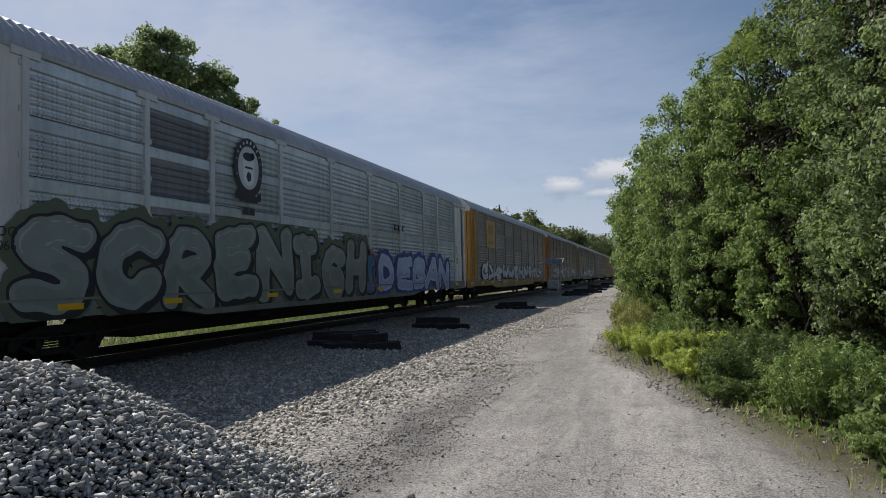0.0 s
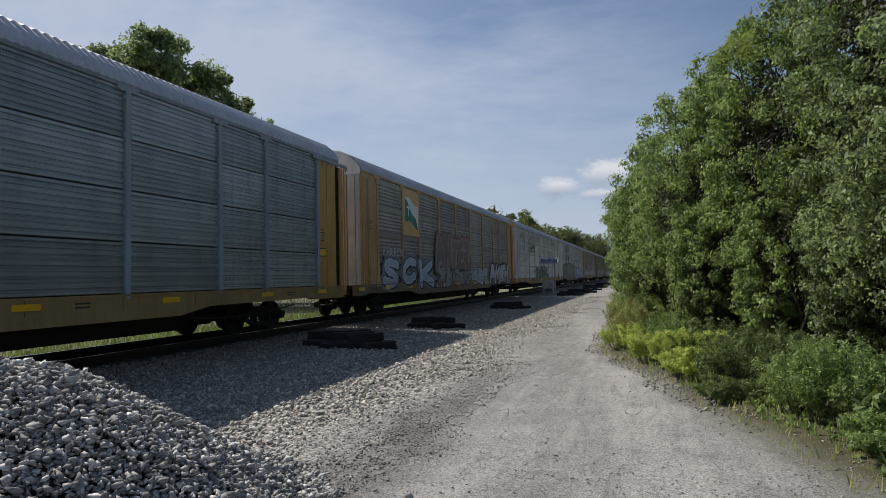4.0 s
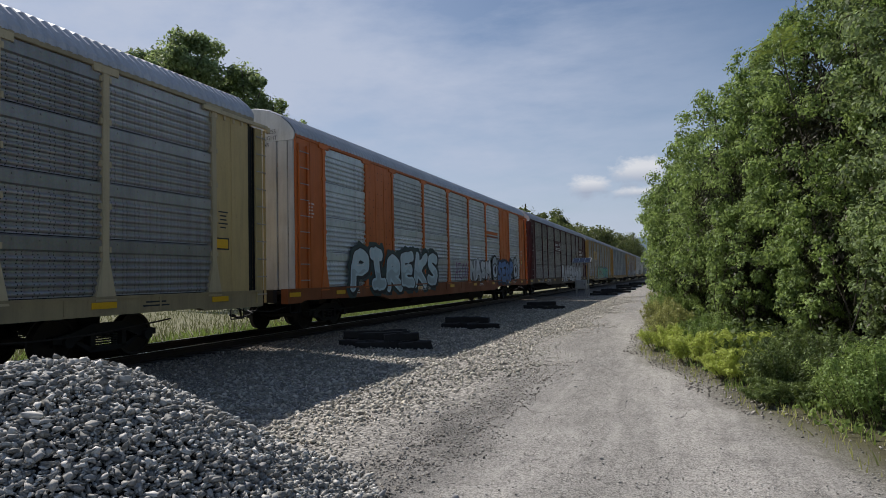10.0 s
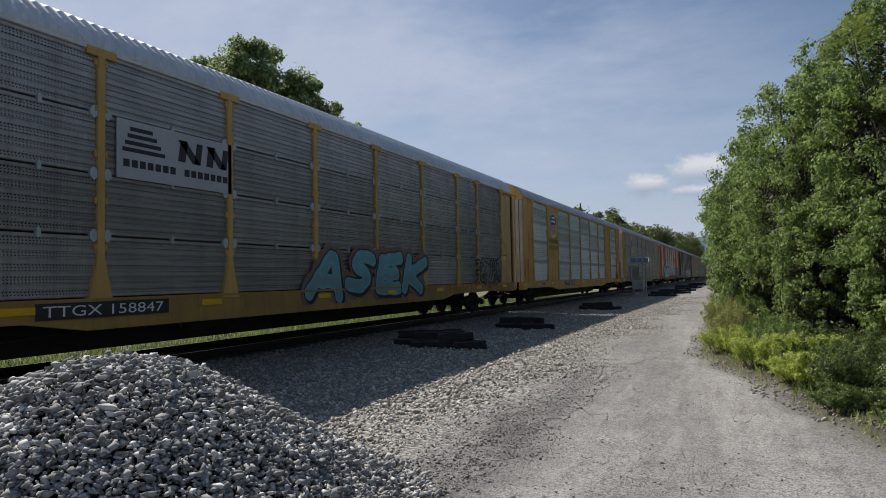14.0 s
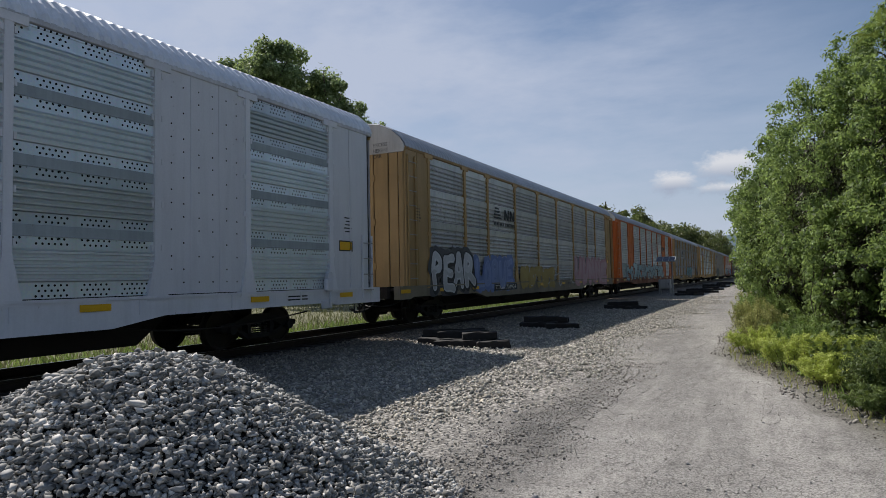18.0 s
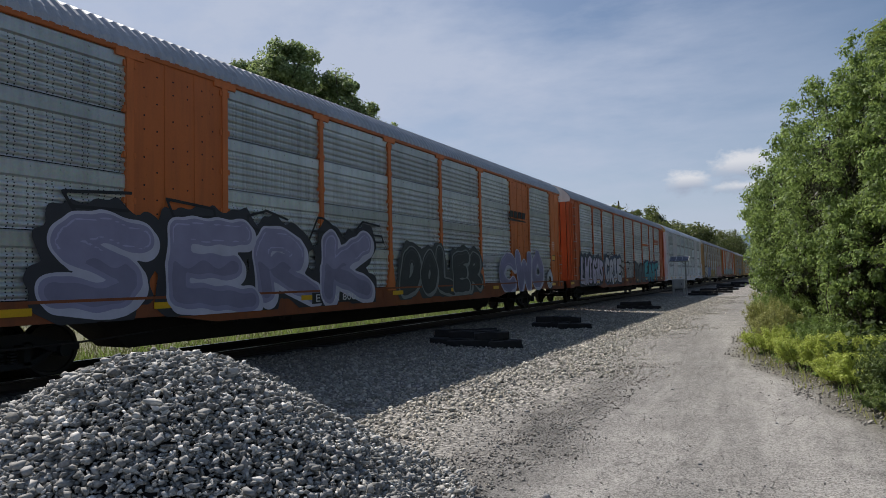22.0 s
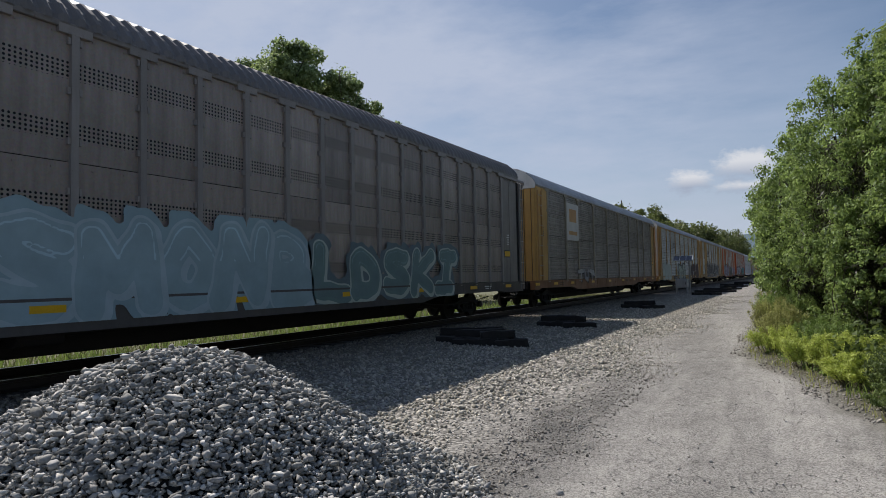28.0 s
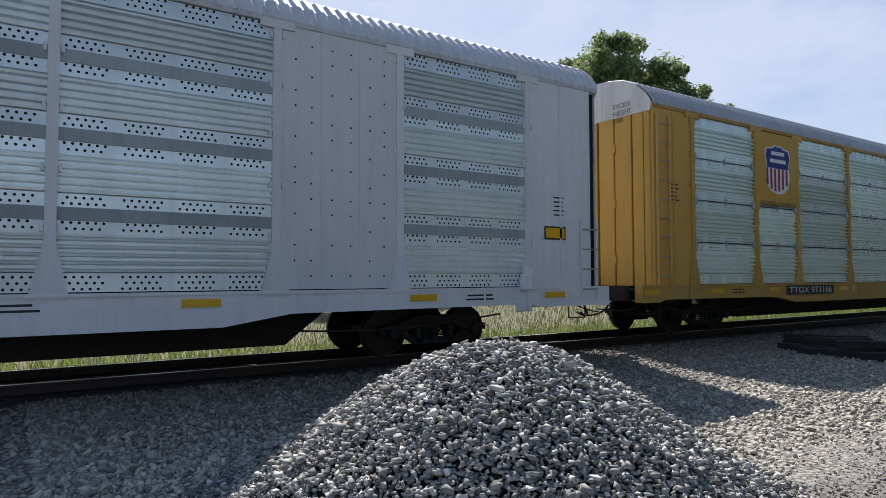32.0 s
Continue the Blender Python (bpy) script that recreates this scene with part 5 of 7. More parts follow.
def board_logo(p0, p1, z0, z1, board, mark=(0.7, 0.7, 0.68), round_mark=False):
    def draw(car):
        decal(car, "sign_board", [rect(p0, p1, z0, z1)], ink(board), 1.576, 0.03)
        w, h = p1 - p0, z1 - z0
        if round_mark:
            q = [disc(p1 - 0.2 * w, (z0 + z1) / 2 + 0.05 * h, 0.28 * h, 20)]
            q += [rect(p0 + 0.06 * w + 0.085 * i * w, p0 + 0.12 * w + 0.085 * i * w, z0 + 0.38 * h, z0 + 0.68 * h) for i in range(6)]
            q += [rect(p0 + 0.2 * w, p1 - 0.25 * w, z0 + 0.12 * h, z0 + 0.2 * h)]
        else:
            q = [rect(p0 + 0.2 * w, p1 - 0.2 * w, z0 + 0.5 * h, z0 + 0.85 * h), rect(p0 + 0.15 * w, p1 - 0.15 * w, z0 + 0.15 * h, z0 + 0.25 * h)]
        decal(car, "logo", q, ink(mark), 1.582)
    return draw


def stripe(z0, z1, col, p0=1.75, p1=25.35):
    def draw(car):
        decal(car, "stripe", [rect(p0, p1, z0, z1)], ink(col), 1.556, 0.008)
    return draw


def number_board(p0, p1, text, ink_col=WHITE_INK, board=BLACK_INK):
    """The car's number on a dark strip of the sill."""
    def draw(car):
        decal(car, "number_strip", [rect(p0, p1, 0.70, 0.95)], board, 1.5935, 0.012)
        g = Geo()
        _, _, w = glyph(text)
        lettering(g, text, -p1 + 0.1, 0.745, 0.17, 1.598, (p1 - p0 - 0.2) / (w * 0.17 / 0.72))
        tagged(part("lettering", g, ink_col, car), kind="stuff")
    return draw


# ---- the cars, from the one that leads to the last ----
YEL, TAN = (0.48, 0.278, 0.078), (0.46, 0.297, 0.13)
ORA, MAR, WHI = (0.56, 0.150, 0.036), (0.085, 0.030, 0.032), (0.64, 0.645, 0.68)
K_ = (0.014, 0.014, 0.016)
POSTS_B = (1.85, 4.6, 6.75, 9.2, 12.0, 14.87, 17.7, 20.5, 22.6, 25.35)
FAR = dict(detail=1, tiers=1)
CARS = {
    -8: dict(FAR, panel=(0.19, 0.18, 0.155), post=(0.16, 0.15, 0.12), label="distant grey-green steel autorack car"),
    -7: dict(FAR, panel=(0.15, 0.14, 0.13), post=(0.2, 0.13, 0.07), label="distant dark grey steel autorack car"),
    -6: dict(FAR, panel=(0.24, 0.23, 0.2), post=(0.26, 0.25, 0.22), label="distant pale grey steel autorack car"),
    -5: dict(FAR, panel=(0.2, 0.19, 0.165), post=YEL, label="distant grey autorack car with yellow posts"),
    -4: dict(FAR, panel=(0.23, 0.22, 0.19), post=(0.2, 0.2, 0.16), label="distant grey autorack car, dusty"),
    -3: dict(FAR, panel=(0.19, 0.195, 0.175), post=(0.2, 0.19, 0.15), label="distant grey-green autorack car with graffiti", graffiti=(("~8", 4, 22, 0.95, 1.8, (0.5, 0.5, 0.5), K_),)),
    -2: dict(FAR, panel=(0.19, 0.175, 0.15), post=(0.22, 0.18, 0.13), end=(0.25, 0.13, 0.06), label="dusty brown-grey steel autorack car with faded graffiti", graffiti=(("~9", 4, 24, 0.95, 1.9, (0.42, 0.42, 0.4), K_),)),
    -1: dict(panel=(0.27, 0.26, 0.24), post=(0.3, 0.27, 0.2), sill=(0.3, 0.2, 0.08), end=(0.42, 0.235, 0.063), tiers=4, label="grey autorack car with yellow-brown ends and sprayed lettering",
             logos=(board_logo(21.0, 23.2, 3.0, 4.7, (0.45, 0.29, 0.1), (0.3, 0.2, 0.1)),), graffiti=(("~11", 4, 25, 1.0, 1.9, (0.5, 0.52, 0.55), K_),)),
    0: dict(panel=(0.43, 0.48, 0.51), post=(0.52, 0.52, 0.51), end=(0.62, 0.6, 0.57), sill=(0.2, 0.2, 0.17), cap=(0.35, 0.26, 0.12), odd={(7, None): (0.20, 0.215, 0.235), (6, 1): (0.36, 0.42, 0.43), (6, 2): (0.4, 0.46, 0.47), (6, 3): (0.4, 0.46, 0.47)},
            label="silver corrugated autorack car with large green graffiti", logos=(badge_logo(19.3, 4.05), small_logo(9.2, 3.1, 1.5, 0.22, K_, False)),
            letters=(("SOO", 25.95, 2.0, 0.16, "k"), ("7066", 25.95, 1.78, 0.16, "k"), ("TTGX 707639", 20.6, 0.72, 0.2, "w")),
            graffiti=(("SCRENIGH", 12.4, 25.6, 0.72, 2.35, (0.20, 0.225, 0.20), K_, (0.085, 0.105, 0.062)), ("I", 11.6, 12.5, 0.8, 2.0, (0.05, 0.13, 0.25), K_, (0.3, 0.12, 0.12)), ("DEBAN", 2.6, 11.4, 0.8, 2.05, (0.36, 0.42, 0.52), (0.03, 0.045, 0.2), (0.04, 0.055, 0.22)))),
    1: dict(rear=(0.50, 0.50, 0.49), panel=(0.64, 0.71, 0.72), style="louver", holes="none", post=(0.5, 0.52, 0.52), sill=(0.34, 0.226, 0.084), end=(0.6, 0.6, 0.58), cap=(0.46, 0.30, 0.08), label="bright silver autorack car with pale posts and yellow sill",
            logos=(horse_logo(18.0, 20.3, 3.25), small_logo(8.0, 2.9, 1.9, 0.2, K_, False), number_board(17.9, 20.4, "TTGX 708287")),
            letters=(("TTX", 8.6, 0.74, 0.16, (0.3, 0.06, 0.03)),), graffiti=(("~7", 9.8, 17.5, 1.0, 2.0, (0.09, 0.125, 0.115), (0.075, 0.105, 0.095)),)),
    2: dict(rear=(0.50, 0.50, 0.49), panel=(0.27, 0.27, 0.265), post=TAN, end=TAN, sill=(0.2, 0.15, 0.09), ladder=TAN, label="dark grey autorack car with tan posts and tall graffiti",
            logos=(flag_logo(20.75, 22.63, 3.0, 4.95, (0.5, 0.33, 0.14)), number_board(16.2, 18.8, "TTGX 987406")),
            graffiti=(("-6", 22.8, 25.0, 2.05, 2.4, (0.4, 0.4, 0.42), None), ("SCK", 18.9, 25.2, 0.85, 1.95, (0.36, 0.40, 0.48), K_, (0.16, 0.17, 0.22)), ("ANTEZ", 12.2, 18.4, 1.5, 3.1, (0.17, 0.13, 0.12), (0.31, 0.26, 0.23), (0.17, 0.09, 0.07)), ("~5", 12.2, 18.2, 0.8, 1.6, (0.22, 0.25, 0.23), (0.13, 0.03, 0.035), (0.15, 0.05, 0.05)), ("~4", 8.0, 12, 0.85, 1.6, (0.30, 0.34, 0.36), (0.45, 0.46, 0.47)), ("AMEH", 1.6, 7.4, 0.8, 1.9, (0.46, 0.46, 0.48), K_, (0.05, 0.05, 0.055)))),
    3: dict(style="flat", holes="rows", panel=(0.27, 0.31, 0.34), post=(0.27, 0.31, 0.34), end=(0.48, 0.282, 0.074), sill=(0.34, 0.226, 0.095), flare=0, label="blue-grey autorack car with yellow ends", logos=(small_logo(17.2, 3.3, 1.5, 0.4),), ladder=YEL),
    4: dict(panel=(0.28, 0.285, 0.28), post=(0.47, 0.31, 0.126), end=(0.5, 0.31, 0.095), sill=(0.27, 0.2, 0.09), label="dark grey autorack car with cream-yellow posts and green graffiti",
            logos=(worm_logo(17.86, 20.6, 3.0, 3.95, (0.52, 0.37, 0.15), (0.10, 0.035, 0.02)), number_board(17.9, 20.8, "ETTX 820071")),
            letters=(),
            graffiti=(("RIZE", 12.1, 17.3, 0.75, 1.95, (0.20, 0.40, 0.30), (0.24, 0.05, 0.04), (0.08, 0.17, 0.12)), ("DENTS", 6.0, 11.8, 0.85, 1.9, (0.12, 0.40, 0.25), (0.02, 0.06, 0.16), (0.05, 0.14, 0.24)), ("-3", 1.2, 2.4, 1.0, 1.5, (0.5, 0.5, 0.52), None), ("-5", 21.6, 24.4, 1.05, 1.9, (0.42, 0.42, 0.43), None))),
    5: dict(style="flat", holes="rows", panel=(0.27, 0.27, 0.265), post=MAR, end=MAR, sill=(0.12, 0.085, 0.055), top=MAR, flare=0, stencil="w", label="dark grey autorack car with maroon posts and white graffiti", dirt=0.5,
            logos=(wheel_logo(15.0, 17.6, 3.15, 4.0, MAR), wheel_logo(1.85, 4.45, 3.05, 3.8, MAR)), letters=(("TTGX 980507", 21.4, 0.74, 0.2, "w"), ("TTX", 7.6, 0.76, 0.16, (0.4, 0.22, 0.03))),
            graffiti=(("RANE", 9.7, 14.9, 0.72, 1.95, (0.52, 0.53, 0.54), K_), ("BHWO", 3.6, 9.6, 0.68, 1.9, (0.5, 0.52, 0.54), K_, (0.27, 0.28, 0.29)), ("-6", 17.0, 21.5, 1.0, 1.8, (0.26, 0.27, 0.27), None), ("*~3", 22.2, 24.8, 0.8, 2.0, (0.34, 0.34, 0.36), None))),
    6: dict(rear=(0.50, 0.50, 0.49), panel=(0.47, 0.52, 0.55), post=ORA, end=ORA, sill=(0.27, 0.085, 0.03), solid=(1, 7), stencil="w", label="silver autorack car with orange posts and cartoon-eyed graffiti", cap=(0.6, 0.6, 0.58), odd={},
            logos=(stripe(3.45, 3.6, ORA, 6.75, 9.1), stripe(3.3, 3.38, (0.28, 0.07, 0.02), 6.75, 9.1)), letters=(("TTGX 987178", 18.6, 0.74, 0.16, "w"),),
            graffiti=(("NASM", 8.5, 12.0, 1.1, 2.0, (0.58, 0.6, 0.6), K_), ("@", 2.2, 8.3, 0.9, 2.35, (0.30, 0.34, 0.38), K_), ("SERP", 3.6, 7.0, 0.9, 2.0, (0.10, 0.20, 0.40), K_, (0.02, 0.03, 0.06)), ("Pireks", 16.4, 23.9, 0.85, 2.1, (0.45, 0.55, 0.58), K_, (0.03, 0.05, 0.05)), ("-4", 12.3, 14.2, 1.1, 1.9, (0.2, 0.05, 0.2), None))),
    7: dict(rear=(0.50, 0.50, 0.49), panel=(0.29, 0.295, 0.295), post=(0.46, 0.38, 0.24), end=(0.44, 0.33, 0.15), sill=(0.34, 0.27, 0.15), label="dark grey autorack car with cream posts and shield sign", logos=(shield_logo(20.75, 22.63, 3.05, 4.97, (0.42, 0.33, 0.2)), number_board(18.4, 20.9, "TTGX 986622")), cap=(0.62, 0.62, 0.6),
            graffiti=(("*DUKS", 21.5, 25.3, 0.85, 1.95, K_, None), ("NOTE", 17.9, 21.4, 0.78, 1.9, (0.07, 0.105, 0.095), K_, (0.17, 0.2, 0.18)), ("*~5", 9.2, 14.5, 0.95, 1.9, (0.36, 0.38, 0.36), None), ("-5", 9.4, 14.3, 0.9, 1.5, (0.26, 0.24, 0.22), None))),
    8: dict(strips=True, rear=(0.50, 0.50, 0.49), posts=POSTS_B, style="louver", holes="groups", panel=(0.46, 0.54, 0.59), post=(0.5, 0.291, 0.074), end=(0.46, 0.273, 0.079), sill=(0.46, 0.273, 0.074), solid=(1, 7), label="yellow autorack car with bright ribbed panels and shield sign", metal=0.65, dirt=0.22,
            logos=(shield_logo(20.55, 22.5, 2.2, 4.97, (0.50, 0.31, 0.07), 2), number_board(17.0, 19.2, "TTGX 821089")), tall_ladder=False, cap=(0.48, 0.32, 0.1), letters=(("UPL", 25.9, 3.0, 0.13, "k"),)),
    9: dict(clips=True, rear=(0.50, 0.50, 0.49), style="flat", holes="rows", panel=(0.26, 0.26, 0.265), post=(0.48, 0.291, 0.089), end=(0.52, 0.338, 0.137), sill=(0.38, 0.226, 0.063), roof=(0.60, 0.62, 0.65), top=(0.6, 0.6, 0.6), label="dark grey autorack car with yellow posts and turquoise graffiti",
            logos=(horse_logo(17.85, 20.3, 3.2, (0.34, 0.34, 0.35)), number_board(19.35, 21.75, "TTGX 158847")), graffiti=(("ASEK", 9.1, 15.2, 0.8, 1.9, (0.12, 0.30, 0.34), K_, (0.16, 0.10, 0.075)), ("*BC", 22.7, 25.2, 0.95, 2.0, K_, None), ("*~6", 1.8, 4.6, 0.95, 2.0, K_, None))),
    10: dict(panel=(0.48, 0.53, 0.54), post=ORA, end=ORA, sill=(0.24, 0.075, 0.03), solid=(1, 7), stencil="w", label="silver autorack car with orange posts and teal graffiti", logos=(wedge_logo(4.65, 6.55, 3.4, K_),),
             graffiti=(("~12", 6, 24, 0.9, 1.9, (0.30, 0.42, 0.44), K_), ("-6", 22.7, 25.2, 1.0, 2.0, (0.05, 0.25, 0.27), None))),
    11: dict(band=1.1, panel=(0.38, 0.40, 0.41), post=(0.42, 0.263, 0.105), end=(0.36, 0.235, 0.105), sill=(0.22, 0.19, 0.14), label="grey perforated autorack car with tan posts and pastel graffiti", logos=(horse_logo(17.95, 20.2, 3.2), number_board(17.9, 20.3, "TTGX 704924")), cap=(0.5, 0.48, 0.45),
             graffiti=(("PEAR", 22.2, 25.3, 0.8, 2.05, (0.46, 0.47, 0.49), K_, (0.06, 0.06, 0.065)), ("LOBUE", 18.4, 22.0, 0.8, 1.85, (0.18, 0.24, 0.42), (0.12, 0.17, 0.35), (0.13, 0.18, 0.36)), ("~5", 12.6, 17.4, 0.8, 1.5, (0.31, 0.23, 0.07), None, (0.31, 0.22, 0.055)), ("*~6", 8.5, 17.3, 0.9, 2.2, (0.42, 0.42, 0.42), None), ("UUMNE", 1.8, 9.0, 0.85, 2.0, (0.42, 0.29, 0.31), None, (0.38, 0.21, 0.23)))),
    12: dict(strips=True, posts=POSTS_B, style="louver", holes="groups", panel=(0.44, 0.51, 0.57), post=WHI, end=WHI, sill=WHI, solid=(1, 7), roof=(0.66, 0.68, 0.72), cap=(0.46, 0.33, 0.14), tall_ladder=False, metal=0.6, dirt=0.15, label="clean white autorack car with ribbed silver panels",
             letters=(("SFLC", 26.05, 2.38, 0.15, "k"), ("20981", 26.05, 2.16, 0.15, "k"), ("SFLC 307781", 20.1, 0.72, 0.2, "k"))),
    13: dict(panel=(0.50, 0.55, 0.57), post=(0.50, 0.13, 0.042), end=(0.48, 0.115, 0.038), sill=(0.24, 0.07, 0.03), stencil="w", label="silver autorack car with orange-red posts and block graffiti", logos=(wedge_logo(2.0, 4.3, 3.6, (0.40, 0.09, 0.03)), stripe(3.35, 3.5, ORA, 6.75, 9.1)),
             graffiti=(("LWIGHS", 20.9, 25.4, 0.75, 2.15, (0.50, 0.45, 0.55), K_, (0.05, 0.06, 0.08)), ("CRIE", 16.3, 20.4, 0.8, 2.2, (0.48, 0.48, 0.52), K_, (0.04, 0.07, 0.13)), ("*JTRS", 11.6, 16.3, 0.75, 2.05, K_, None), ("~3", 8.6, 11.9, 0.75, 1.9, (0.07, 0.10, 0.11), K_, (0.03, 0.045, 0.06)), ("EAST", 3.0, 8.5, 0.78, 2.0, (0.03, 0.29, 0.33), K_, (0.015, 0.03, 0.09)), ("-3", 17, 20, 2.3, 2.6, K_, None))),
    14: dict(rear=(0.50, 0.50, 0.49), panel=(0.45, 0.49, 0.50), post=(0.55, 0.155, 0.042), end=(0.55, 0.155, 0.042), sill=(0.26, 0.08, 0.03), solid=(1, 7), stencil="w", cap=(0.62, 0.62, 0.6), tall_ladder=False, label="silver autorack car with orange panels and lilac graffiti", logos=(wedge_logo(4.65, 6.55, 3.4, K_), number_board(15.9, 18.2, "ETTX 800156")), letters=(("BNSF", 26.0, 2.5, 0.14, "k"), ("28517", 26.0, 2.3, 0.14, "k")),
             graffiti=(("SERK", 15.9, 24.2, 0.8, 2.3, (0.25, 0.235, 0.34), (0.44, 0.43, 0.50), (0.03, 0.03, 0.035)), ("DOLER", 9.2, 14.4, 0.8, 2.0, (0.035, 0.04, 0.04), (0.20, 0.22, 0.21), (0.05, 0.055, 0.055)), ("BREAK", 8.0, 9.0, 1.75, 1.95, (0.5, 0.5, 0.5), None), ("EM", 8.2, 8.8, 1.5, 1.68, (0.5, 0.5, 0.5), None), ("OFF!", 8.0, 8.8, 1.25, 1.43, (0.5, 0.5, 0.5), None), ("CWO", 2.5, 7.6, 0.72, 2.2, (0.21, 0.195, 0.31), (0.44, 0.43, 0.50), None), ("O", 1.3, 2.3, 0.7, 1.5, (0.5, 0.5, 0.53), K_), ("-5", 15, 24, 2.1, 2.7, K_, None))),
    15: dict(rear=(0.50, 0.50, 0.49), panel=(0.48, 0.53, 0.56), post=(0.47, 0.291, 0.105), end=(0.46, 0.291, 0.105), sill=(0.36, 0.235, 0.105), solid=(1, 7), tall_ladder=False, label="blue-grey autorack car with tan posts and black-white graffiti", logos=(horse_logo(17.9, 20.2, 3.3),), letters=(("TTX", 7.6, 0.74, 0.15, (0.3, 0.06, 0.03)),),
             graffiti=(("JAMAES", 9.0, 20.8, 0.72, 2.3, (0.022, 0.022, 0.026), (0.48, 0.48, 0.49), (0.10, 0.10, 0.105)), ("*SOK", 21.0, 25.2, 0.8, 2.2, K_, None), ("ART", 5.8, 9.0, 0.85, 2.2, (0.03, 0.035, 0.05), (0.36, 0.40, 0.50)), ("~3", 2.8, 5.2, 0.95, 1.6, (0.42, 0.30, 0.12), K_), ("-4", 1.0, 3.0, 1.0, 1.7, K_, None), ("-4", 1.2, 5.2, 1.0, 1.8, K_, None))),
    16: dict(rear=(0.50, 0.50, 0.49), panel=(0.44, 0.48, 0.51), post=(0.45, 0.273, 0.095), end=(0.47, 0.291, 0.105), sill=(0.33, 0.207, 0.074), label="grey-blue autorack car with yellow posts and teal graffiti", logos=(small_logo(18.95, 3.55, 1.5, 0.42), number_board(17.4, 19.4, "TTGX 716255")), letters=(("TTX", 7.9, 0.74, 0.15, "w"),),
             graffiti=(("BROOB", 20.9, 24.8, 0.75, 1.9, (0.38, 0.44, 0.41), None, (0.36, 0.41, 0.37)), ("JROTA", 12.0, 16.6, 0.72, 1.95, (0.36, 0.42, 0.37), K_, (0.03, 0.045, 0.045)), ("-2", 17.0, 17.8, 0.9, 1.4, (0.4, 0.33, 0.2), None), ("CTUB", 1.5, 7.7, 0.7, 1.95, (0.028, 0.018, 0.024), (0.12, 0.022, 0.025), (0.022, 0.014, 0.02)))),
    17: dict(style="flat", holes="rows", panel=(0.26, 0.25, 0.245), post=(0.3, 0.26, 0.2), end=(0.47, 0.282, 0.095), sill=(0.24, 0.12, 0.06), flare=0.08, ladder=(0.4, 0.235, 0.105), label="dark grey autorack car with rusted yellow ends", dirt=0.5, logos=(board_logo(20.7, 22.6, 2.9, 4.7, (0.50, 0.48, 0.44), (0.42, 0.24, 0.1)),), cap=(0.6, 0.58, 0.55), graffiti=(("~3", 18, 21, 0.9, 1.5, (0.3, 0.3, 0.3), K_),)),
    18: dict(style="plate", holes="bands", panel=(0.245, 0.218, 0.205), posts=tuple(round(1.7 + 1.158 * i, 3) for i in range(22)), post=(0.27, 0.245, 0.232), end=(0.2, 0.18, 0.168), sill=(0.1, 0.09, 0.085), roof=(0.20, 0.185, 0.18), tiers=2, flare=0, metal=0.15, rib=0.26, stencil="w", label="brown autorack car with many posts and pale blue graffiti", cap=(0.5, 0.5, 0.52),
             graffiti=(("SMONB", 12.6, 19.2, 0.72, 2.1, (0.25, 0.34, 0.37), (0.32, 0.40, 0.43), (0.22, 0.31, 0.345)), ("LDSKI", 5.6, 12.6, 0.78, 1.95, (0.13, 0.20, 0.20), (0.36, 0.41, 0.38), (0.11, 0.15, 0.17)), ("VAHBI", 19.4, 25.4, 0.75, 2.1, (0.14, 0.14, 0.21), (0.38, 0.34, 0.36), (0.27, 0.25, 0.26)))),
    19: dict(panel=(0.34, 0.37, 0.39), post=(0.39, 0.40, 0.44), end=(0.40, 0.40, 0.42), sill=(0.22, 0.22, 0.24), cap=(0.52, 0.54, 0.58), label="silver autorack car with maroon stripes and blue graffiti", ladder=(0.55, 0.55, 0.55),
             logos=(stripe(2.62, 2.70, (0.10, 0.035, 0.05)), stripe(2.42, 2.52, (0.10, 0.035, 0.05)), stripe(2.2, 2.32, (0.10, 0.035, 0.05)), stripe(1.85, 1.93, (0.10, 0.035, 0.05)), number_board(17.4, 20.2, "TTGX  705470"), board_logo(17.75, 20.4, 4.05, 4.98, (0.15, 0.03, 0.055), (0.6, 0.58, 0.58), True)),
             graffiti=(("-5", 23.0, 25.2, 0.95, 1.6, (0.5, 0.5, 0.5), None), ("-3", 26.0, 27.0, 1.2, 1.8, (0.55, 0.55, 0.55), None), ("LOKEY", 15.6, 22.0, 0.75, 2.15, (0.025, 0.075, 0.22), (0.60, 0.62, 0.65)), ("BINAU", 3.0, 11.8, 0.72, 1.9, (0.26, 0.30, 0.26), K_, (0.13, 0.165, 0.13)))),
    20: dict(clips=True, style="louver", holes="groups", panel=(0.50, 0.60, 0.70), post=(0.50, 0.295, 0.066), end=(0.50, 0.295, 0.066), sill=(0.44, 0.262, 0.074), label="bright yellow autorack car with ribbed silver panels and shield sign", metal=0.65, dirt=0.15, cap=(0.62, 0.6, 0.58), ladder=(0.6, 0.357, 0.126),
             logos=(shield_logo(20.75, 22.63, 3.05, 4.97, (0.57, 0.325, 0.055), 1), number_board(18.9, 21.4, "TTGX 973166")), letters=(("R1", 17.75, 0.76, 0.16, "w"),), end_letters=1),
    21: dict(strips=True, posts=(1.95, 4.75, 6.85, 9.7, 12.5, 15.3, 18.1, 20.8, 22.9, 25.35), style="louver", holes="groups", band=0.45, panel=(0.50, 0.58, 0.66), post=WHI, end=WHI, sill=WHI, solid=(1,), roof=(0.66, 0.68, 0.72), cap=WHI, tall_ladder=False, metal=0.6, dirt=0.15, label="white autorack car with deep ribbed silver panels"),
}
SPEED, START, GAIN = 17.9594, 32.4624, 0.002
